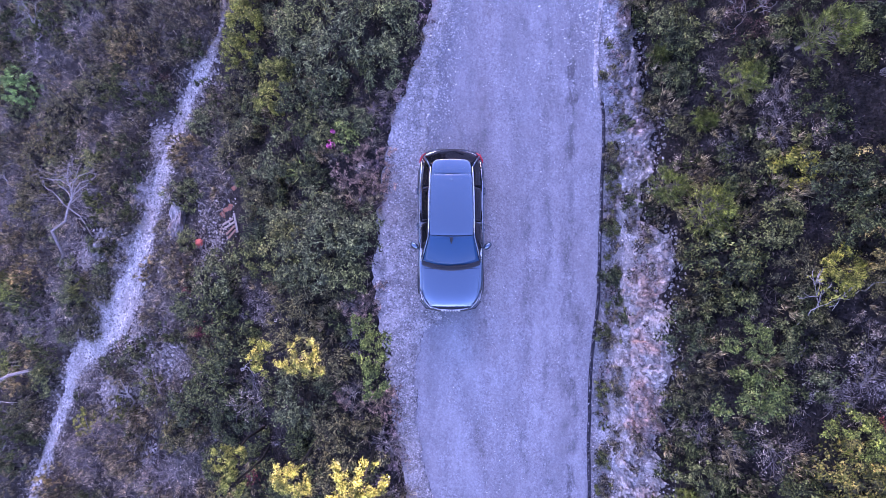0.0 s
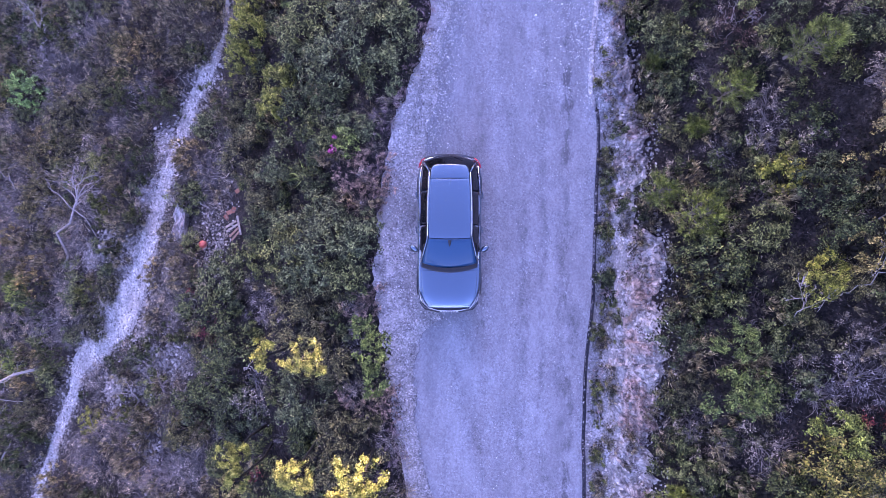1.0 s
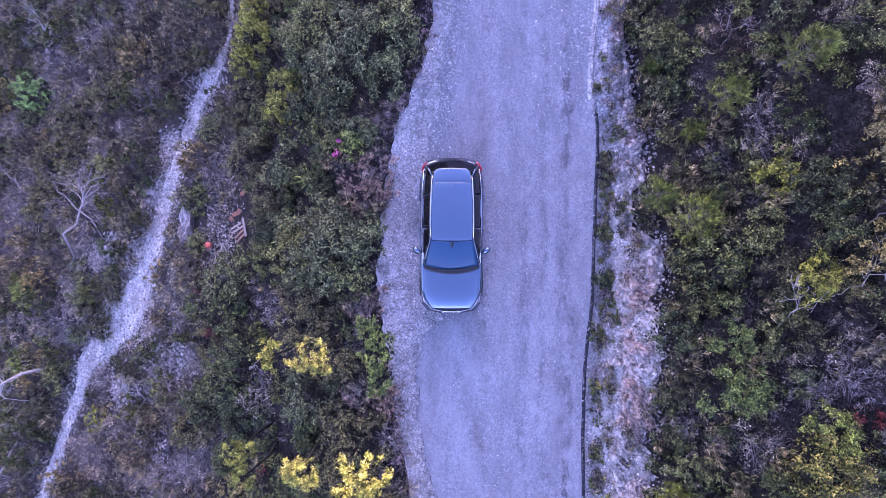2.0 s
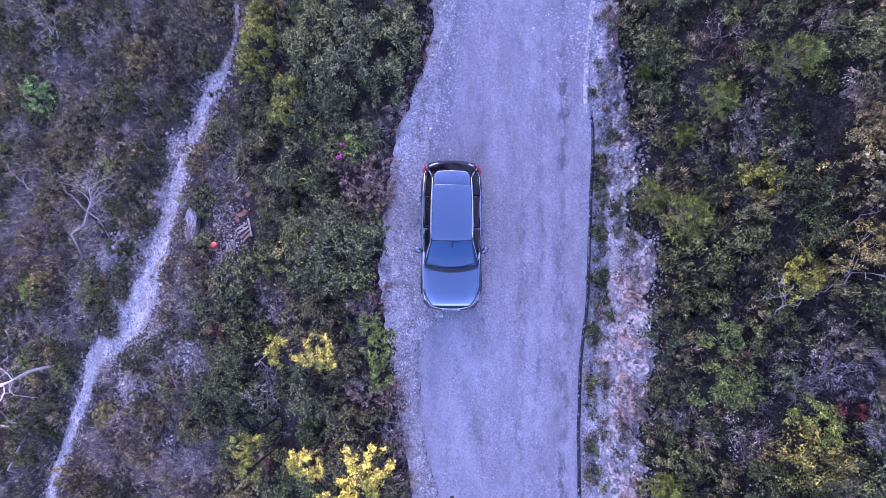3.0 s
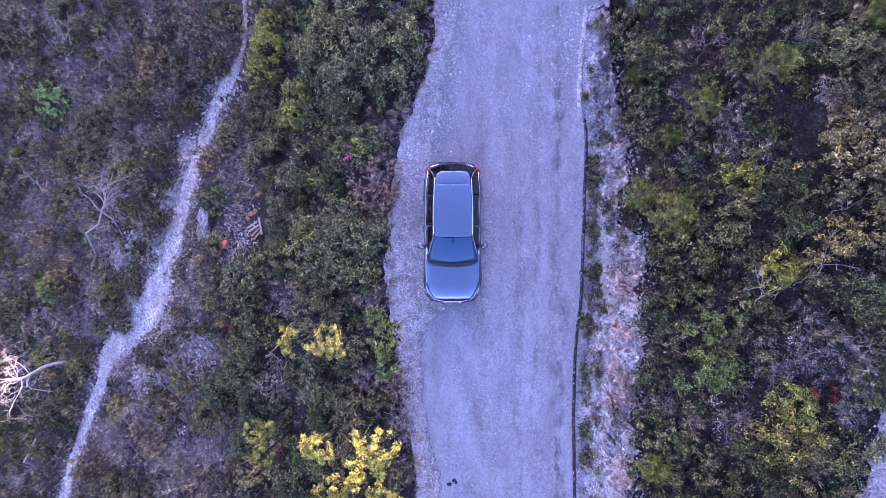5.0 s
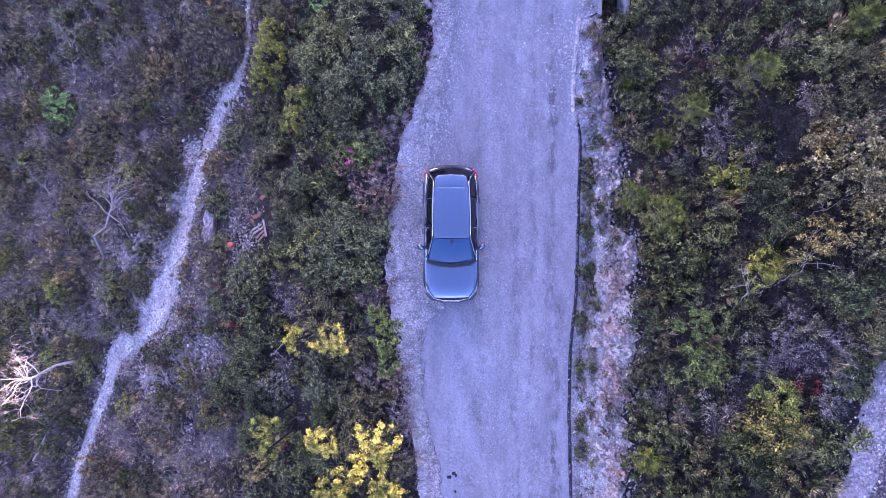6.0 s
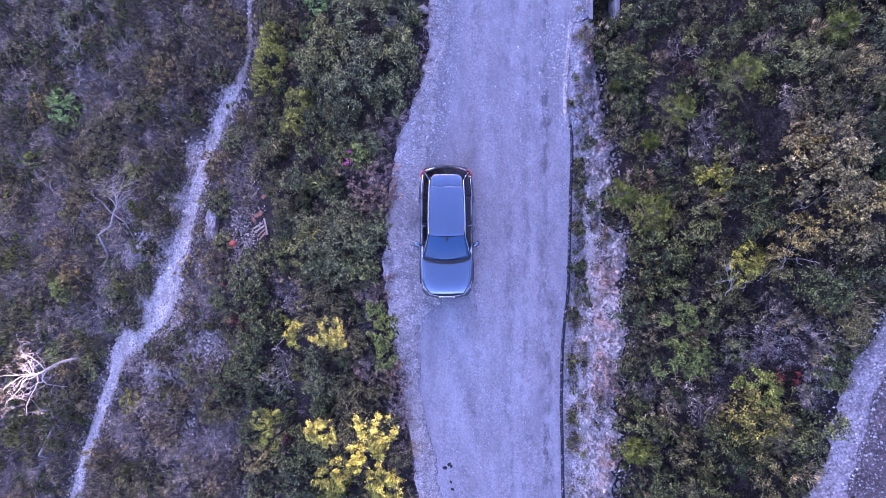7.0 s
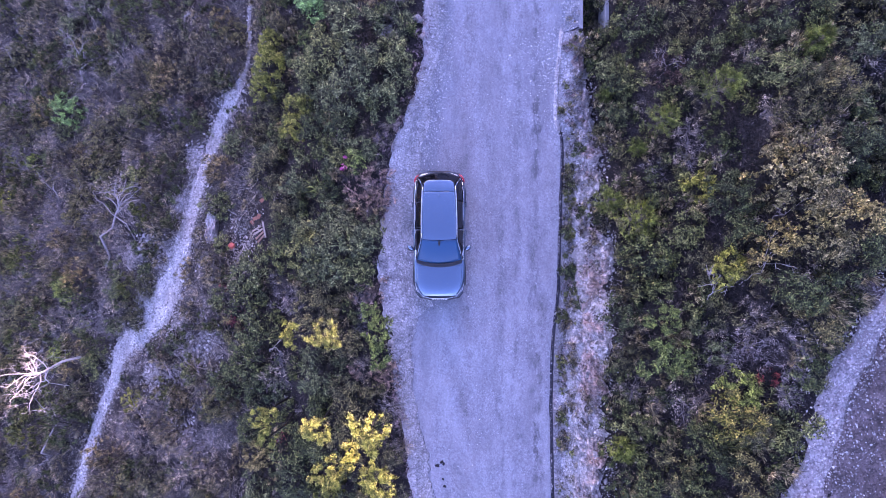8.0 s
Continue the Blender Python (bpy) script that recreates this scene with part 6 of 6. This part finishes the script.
shrub("grey_green_shrub", 7.50, -2.70, 0.48, 0.80, 0)
shrub("grey_green_shrub", 7.98, -3.47, 0.47, 0.80, 1)
shrub("olive_shrub", 6.06, -4.05, 0.56, 0.80, 2)
shrub("dry_bush", 6.27, -4.95, 0.56, 0.80, 0)
shrub("evergreen_shrub", 5.96, -5.53, 0.57, 0.90, 1)
shrub("grey_green_shrub", 9.44, 4.23, 0.70, 1.40, 2)
shrub("evergreen_shrub", 8.98, 4.35, 0.57, 1.10, 0)
shrub("dry_bush", 9.03, 5.02, 0.57, 1.00, 1)
shrub("evergreen_shrub", 11.08, 2.14, 0.71, 1.50, 2)
shrub("olive_shrub", 9.82, 3.96, 0.59, 1.20, 0)
shrub("grey_green_shrub", 11.18, 4.93, 0.65, 1.40, 1)
shrub("evergreen_shrub", 8.59, 5.98, 0.65, 1.20, 2)
shrub("olive_shrub", 7.65, 6.52, 0.70, 1.10, 0)
shrub("evergreen_shrub", 9.34, 5.58, 0.62, 1.20, 1)
shrub("olive_shrub", 8.69, -1.20, 0.53, 1.00, 2)
shrub("dry_bush", 7.90, 3.13, 0.70, 0.60, 0)
shrub("dry_bush", 7.07, 2.01, 0.60, 0.60, 1)
shrub("evergreen_shrub", 6.77, 1.85, 0.45, 0.70, 2)
shrub("grey_green_shrub", 8.41, 1.41, 0.48, 0.90, 0)
shrub("dry_bush", 8.24, -3.77, 0.54, 0.70, 1)
shrub("dry_bush", 9.42, -4.51, 0.51, 0.80, 2)
shrub("dry_bush", 9.63, -3.73, 0.54, 0.80, 0)
shrub("heather_bush", 5.34, -0.01, 0.37, 0.5, 0)
shrub("heather_bush", 5.00, 0.21, 0.22, 0.3, 1)
shrub("heather_bush", 5.19, -0.46, 0.31, 0.4, 2)
shrub("evergreen_shrub", 4.75, -1.85, 0.30, 0.4, 0)
shrub("heather_bush", 4.64, -2.35, 0.30, 0.4, 1)
shrub("heather_bush", 4.54, -3.19, 0.28, 0.4, 2)
shrub("heather_bush", 4.47, -6.11, 0.28, 0.4, 0)
shrub("heather_bush", 5.00, -6.41, 0.18, 0.3, 1)
shrub("heather_bush", 4.42, -7.13, 0.28, 0.4, 2)
shrub("evergreen_shrub", 4.68, -4.51, 0.19, 0.3, 0)
shrub("heather_bush", 4.72, -0.44, 0.28, 0.4, 1)
shrub("grey_green_shrub", 4.63, 1.76, 0.31, 0.40, 1)
shrub("evergreen_shrub", 4.63, -1.25, 0.38, 0.50, 2)
shrub("grey_green_shrub", 4.47, -2.85, 0.34, 0.40, 0)
shrub("grey_green_shrub", 5.04, 3.10, 0.31, 0.40, 1)
shrub("evergreen_shrub", 5.00, 0.88, 0.35, 0.50, 2)
shrub("grey_green_shrub", 4.41, -4.44, 0.29, 0.35, 0)
shrub("grey_green_shrub", 4.36, -6.42, 0.31, 0.35, 1)
shrub("olive_shrub", 4.71, 2.37, 0.36, 0.40, 2)
shrub("evergreen_shrub", 5.38, 0.57, 0.30, 0.50, 0)
shrub("grey_green_shrub", 4.55, 0.15, 0.34, 0.40, 1)
shrub("grey_green_shrub", 4.89, -2.41, 0.28, 0.40, 2)


pink = shrub("green_shrub", -2.95, 2.6, 0.5, 1.05, 1, label="green shrub with a cluster of pink flowers")
for i, (dx, dy, dz, r) in enumerate(((-0.44, -0.10, 0.85, 0.12), (-0.36, 0.28, 0.82, 0.035))):
    v, f, _ = crown(80 + i, r, r, 16, 6, 0.05, 0.035, 0.03)
    bloom = part("flower_cluster", mesh_from("flower_cluster", v, f, L_PINK), L_PINK, pink, "pink flower cluster")
    bloom.matrix_parent_inverse = pink.matrix_basis.inverted()
    bloom.location = on_land(-3.0 + dx, 2.55 + dy, dz)


# ---------------------------------------------------------------- scrub that covers the slope
def free(x, y, r):
    """Whether the place is slope, clear of road, paths, rock and dumped things."""
    le = along(LEFT_EDGE, y)
    if le - 0.15 - 0.6 * r < x < band(y)[1] - 0.1 + 0.35 * r or x < 0 and np.hypot(x + 8.7, (y - 0.1) * 0.7) < 0.75 + 0.4 * r or np.hypot(x + 10.55, (y - 0.75) * 0.6) < 0.35 + 0.4 * r:
        return False
    if min(off_line(TRAIL, x, y), off_line(TRAIL, x - 0.6 * r, y)) < along(TRAIL_WIDE, y) + 0.5 * r or off_line(UPPER_TRAIL, x, y) < 1.9 + 0.3 * r:
        return False
    if any(np.hypot(x - a, y - b) < 0.55 * q for a, b, q in ((-2.5, 1.7, 1.5), (-2.55, -1.9, 1.1), (-1.9, -4.9, 0.9), (-2.8, -4.8, 0.7), (-7.75, 0.5, 1.8), (-14.9, -0.2, 1.0), (-15.3, -2.6, 0.9), (-11.2, -4.8, 1.2), (-12.9, -6.6, 1.1))):
        return False
    return True


def seen(x, y, margin=0.5):
    """Whether the place lies on the stretch of slope beside which the road runs."""
    return abs(y + 0.6) < 10.2 + margin + 0.30 * max(0, -x - 2) and x < 12.5


ODDS = {  # below the footpath, between footpath and road, above the road
    "evergreen_shrub": (1, 8, 6), "grey_green_shrub": (2, 4, 4), "olive_shrub": (4, 5, 5), "heather_bush": (8, 1.5, 2), "green_heath": (7, 1.5, 1), "dry_bush": (8, 2, 4),
    "red_shrub": (0.3, 0.4, 0.8), "green_shrub": (0.5, 1.5, 1.0), "yellow_green_shrub": (0.1, 0.4, 0.6)}


def zone(x, y):
    return 2 if x > 0 else 1 if x > np.interp(-y, [-12, -6, 0, 4, 6, 12], [-8.0, -8.3, -7.6, -7.5, -8.5, -9.0]) else 0


rng = rng_of(5)
names = list(ODDS)
made = 0
for trial in range(12000):
    if made >= 350:
        break
    x, y = rng.uniform(-30, 13), rng.uniform(-17, 18)
    r = rng.uniform(0.4, 0.9) * (1.2 if x < -9 else 1.0)
    if not seen(x, y, 1.5) or not free(x, y, r) or any((x - a) ** 2 + (y - b) ** 2 < ((0.52 if x < -9 else 0.60) * (r + q)) ** 2 for a, b, q in SHRUBS):
        continue
    p = np.array([ODDS[n][zone(x, y)] for n in names], float)
    shrub(names[rng.choice(len(names), p=p / p.sum())], x, y, r, r * rng.uniform(0.9, 1.6), int(rng.integers(0, 3)))
    made += 1


def undergrowth(name, kind, count, seed, low, high, label, box, pick, tall=1.0, anywhere=False, lift=-0.06):
    """Low scrub between the bushes: many small plants joined into one cover."""
    rng = rng_of(seed)
    leaf, bark, _, _ = KINDS[kind]
    vs, fs, idx, base = [], [], [], 0
    BIG = [q for q in SHRUBS if q[2] > 0.55]
    done = 0
    while done < count:
        x, y = rng.uniform(box[0], box[2]), rng.uniform(box[1], box[3])
        r = rng.uniform(low, high)
        if not anywhere and (not seen(x, y, 1.5) or not free(x, y, r)) or not pick(x, y):
            continue
        if any((x - a) ** 2 + (y - b) ** 2 < (0.5 * q) ** 2 for a, b, q in BIG):
            continue
        lv, lf, tv, tf = grow(kind, 30 + int(rng.integers(0, 2)), aspect_of(1.0, tall))
        a = rng.uniform(0, 6.283)
        turn = np.array([[math.cos(a), -math.sin(a), 0], [math.sin(a), math.cos(a), 0], [0, 0, 1]])
        place = np.array([x, y, land_at(x, y) + lift])
        v = lv * [r, r, r * tall / ASPECTS[aspect_of(1.0, tall)]] @ turn.T + place
        f = np.arange(len(v)).reshape(-1, 3)
        vs.append(v), fs.append(f + base), idx.append(np.zeros(len(f)))
        base += len(v)
        v = tv * [r, r, r * tall / ASPECTS[aspect_of(1.0, tall)]] @ turn.T + place
        f = np.concatenate([tf[:, [0, 1, 2]], tf[:, [0, 2, 3]]])
        vs.append(v), fs.append(f + base), idx.append(np.ones(len(f)))
        base += len(v)
        done += 1
    ob = new(name, mesh_from(name, np.concatenate(vs), np.concatenate(fs), [leaf, bark], False, np.concatenate(idx)))
    return tagged(ob, label, "undergrowth", kind="stuff")


lower, belt, upperside = (-31, -18, -7, 18), (-9.5, -12, -1, 13), (4.9, -12, 12.5, 12)
undergrowth("heather_cover", "heather_bush", 280, 11, 0.34, 0.62, "low brown-green heather covering the slope", lower, lambda x, y: zone(x, y) == 0 and wave(x, y, 2.2, 1.0) > -0.6, 1.4)
undergrowth("low_scrub", "green_heath", 90, 12, 0.32, 0.58, "low soft green heath among the brown heather", lower, lambda x, y: zone(x, y) == 0 and wave(x, y, 1.8, 2.0) > -0.2, 1.2)
undergrowth("dry_cover", "dry_bush", 220, 13, 0.3, 0.6, "dry violet-grey twigs between the bushes", lower, lambda x, y: zone(x, y) == 0 and wave(x, y, 2.0, 3.0) > -0.4)
undergrowth("grey_green_cover", "grey_green_shrub", 110, 14, 0.3, 0.55, "low grey-green herbs between the bushes", lower, lambda x, y: zone(x, y) == 0 and wave(x, y, 1.7, 4.0) > 0.0, 1.2)
undergrowth("belt_scrub", "evergreen_shrub", 80, 15, 0.32, 0.5, "dense dark green scrub below the road", belt, lambda x, y: zone(x, y) == 1, 1.6)
undergrowth("belt_olive", "olive_shrub", 80, 16, 0.32, 0.5, "olive-brown scrub below the road", belt, lambda x, y: zone(x, y) == 1, 1.5)
undergrowth("belt_dry", "dry_bush", 60, 17, 0.25, 0.45, "dry twigs below the road", belt, lambda x, y: zone(x, y) == 1 and wave(x, y, 1.5, 5.0) > 0.1)
undergrowth("bank_heath", "heather_bush", 130, 30, 0.3, 0.55, "brown-green heather above the road", upperside, lambda x, y: zone(x, y) == 2 and wave(x, y, 1.3, 8.0) > -0.4, 1.1)
undergrowth("belt_heath", "heather_bush", 50, 39, 0.3, 0.55, "brown-green heather below the road", belt, lambda x, y: zone(x, y) == 1 and wave(x, y, 1.3, 8.0) > -0.3, 1.3)
undergrowth("belt_herbs", "grey_green_shrub", 60, 38, 0.3, 0.5, "grey-green herbs below the road", belt, lambda x, y: zone(x, y) == 1 and wave(x, y, 1.2, 9.0) > 0.0, 1.4)
undergrowth("bank_scrub", "evergreen_shrub", 130, 18, 0.28, 0.5, "dense dark green scrub above the road", upperside, lambda x, y: zone(x, y) == 2, 1.2)
undergrowth("bank_olive", "olive_shrub", 110, 19, 0.28, 0.5, "olive-brown scrub above the road", upperside, lambda x, y: zone(x, y) == 2, 1.2)
undergrowth("bank_herbs", "grey_green_shrub", 60, 46, 0.25, 0.5, "grey-green herbs above the road", upperside, lambda x, y: zone(x, y) == 2 and wave(x, y, 1.1, 2.0) > 0.0, 1.3)
undergrowth("bank_dry", "dry_bush", 85, 20, 0.28, 0.55, "dry violet-grey twigs above the road", upperside, lambda x, y: zone(x, y) == 2 and wave(x, y, 1.5, 6.0) > -0.2)
undergrowth("clearing_weeds", "verge_weed", 110, 27, 0.12, 0.28, "dry purplish weeds in small clearings", (-3.5, -5.6, -1.4, 2.6), lambda x, y: any(np.hypot(x - a, y - b) < q for a, b, q in ((-2.5, 1.7, 0.9), (-2.55, -1.9, 0.65), (-1.95, -4.9, 0.55), (-2.8, -4.8, 0.45))), 0.85, True, 0.0)
undergrowth("verge_weeds", "verge_weed", 140, 24, 0.12, 0.3, "dry purplish weeds along the gravel", (-4, -10, 0, 9.5), lambda x, y: -0.95 < x - along(LEFT_EDGE, y) < 0.02 and wave(x, y, 0.9, 2.0) > -0.5, 0.6, True)
undergrowth("ditch_weeds", "grey_green_shrub", 70, 25, 0.08, 0.2, "grey-green weeds in the ditch", (4.2, -9.5, 5.2, 8), lambda x, y: 0.22 < x - min(along(RIGHT_EDGE, y), 4.4) < 0.75 and wave(x, y, 0.7, 3.0) > -0.25, 1.1, True)
undergrowth("rock_weeds", "heather_bush", 65, 28, 0.1, 0.26, "dark weeds rooted in the rock", (4.9, -9.5, 6.4, 8.5), lambda x, y: wave(x, y, 0.55, 7.0) > 0.15, 0.9, True, 0.05)
undergrowth("ditch_heath", "heather_bush", 75, 29, 0.1, 0.24, "dark brown-green weeds along the ditch", (4.0, -9.5, 5.2, 8), lambda x, y: 0.26 < x - min(along(RIGHT_EDGE, y), 4.4) < 0.85 and wave(x, y, 0.8, 9.0) > -0.55, 1.0, True, 0.0)
undergrowth("ditch_dry", "verge_weed", 80, 26, 0.08, 0.2, "dry brown weeds in the ditch", (4.2, -9.5, 5.8, 8), lambda x, y: 0.2 < x - min(along(RIGHT_EDGE, y), 4.4) < 1.5 and wave(x, y, 0.6, 4.0) > 0.0, 1.0, True, 0.0)


def litter(name, count, seed, label):
    """Fallen leaves, bark flakes and bits of twig on the soil."""
    rng = rng_of(seed)
    x = np.concatenate([rng.uniform(-30, -1.5, int(count * 0.72)), rng.uniform(5.4, 12.5, count - int(count * 0.72))])
    y = (rng.uniform(-1, 1, count)) * (11.5 + 0.3 * np.clip(-x - 2, 0, 40)) - 0.6
    keep = (off_line(TRAIL, x, y) > along(TRAIL_WIDE, y) * 0.8) & ((x > band(y)[1]) | (x < along(LEFT_EDGE, y) - 0.1)) & (off_line(UPPER_TRAIL, x, y) > 1.9)
    x, y = x[keep], y[keep]
    n = len(x)
    at = np.stack([x, y, land(x, y) + rng.uniform(0.01, 0.05, n)], -1)
    face = unit(rng.normal(size=(n, 3)) * 0.35 + [0, 0, 1])
    spoke = unit(rng.normal(size=(n, 3)))
    way = unit(spoke - face * (spoke * face).sum(-1, keepdims=True))
    long = rng.uniform(0, 1, n) < 0.3
    v, f = blades(at, way, np.where(long, rng.uniform(0.15, 0.5, n), rng.uniform(0.05, 0.13, n)), np.where(long, 0.014, rng.uniform(0.03, 0.08, n)), rng, face, 0.1)
    return tagged(new(name, mesh_from(name, v, f, L_LITTER)), label, "litter", kind="stuff")


def dry_grass(name, count, seed, label):
    """Pale dead grass and thin twigs, standing and lying, in drifts over the lower slope."""
    rng = rng_of(seed)
    x = rng.uniform(-30, -8, count)
    y = rng.uniform(-1, 1, count) * (11.5 + 0.3 * np.clip(-x - 2, 0, 40)) - 0.6
    keep = (off_line(TRAIL, x, y) > along(TRAIL_WIDE, y)) & (wave(x, y, 1.1, 3.0) + 0.5 * wave(x, y, 0.4, 1.0) > -0.15)
    x, y = x[keep], y[keep]
    n = len(x)
    at = np.stack([x, y, land(x, y) + rng.uniform(0.0, 0.12, n)], -1)
    way = unit(rng.normal(size=(n, 3)) * [1, 1, 0.5] + [0, 0, 0.6])
    v, f = blades(at, way, rng.uniform(0.15, 0.5, n), rng.uniform(0.012, 0.03, n), rng)
    return tagged(new(name, mesh_from(name, v, f, L_DEADGRASS)), label, "grass", kind="stuff")


dry_grass("dry_grass", 110000, 72, "pale dead grass and thin twigs on the slope")
litter("leaf_litter", 55000, 71, "fallen leaves and twigs on the dark soil")
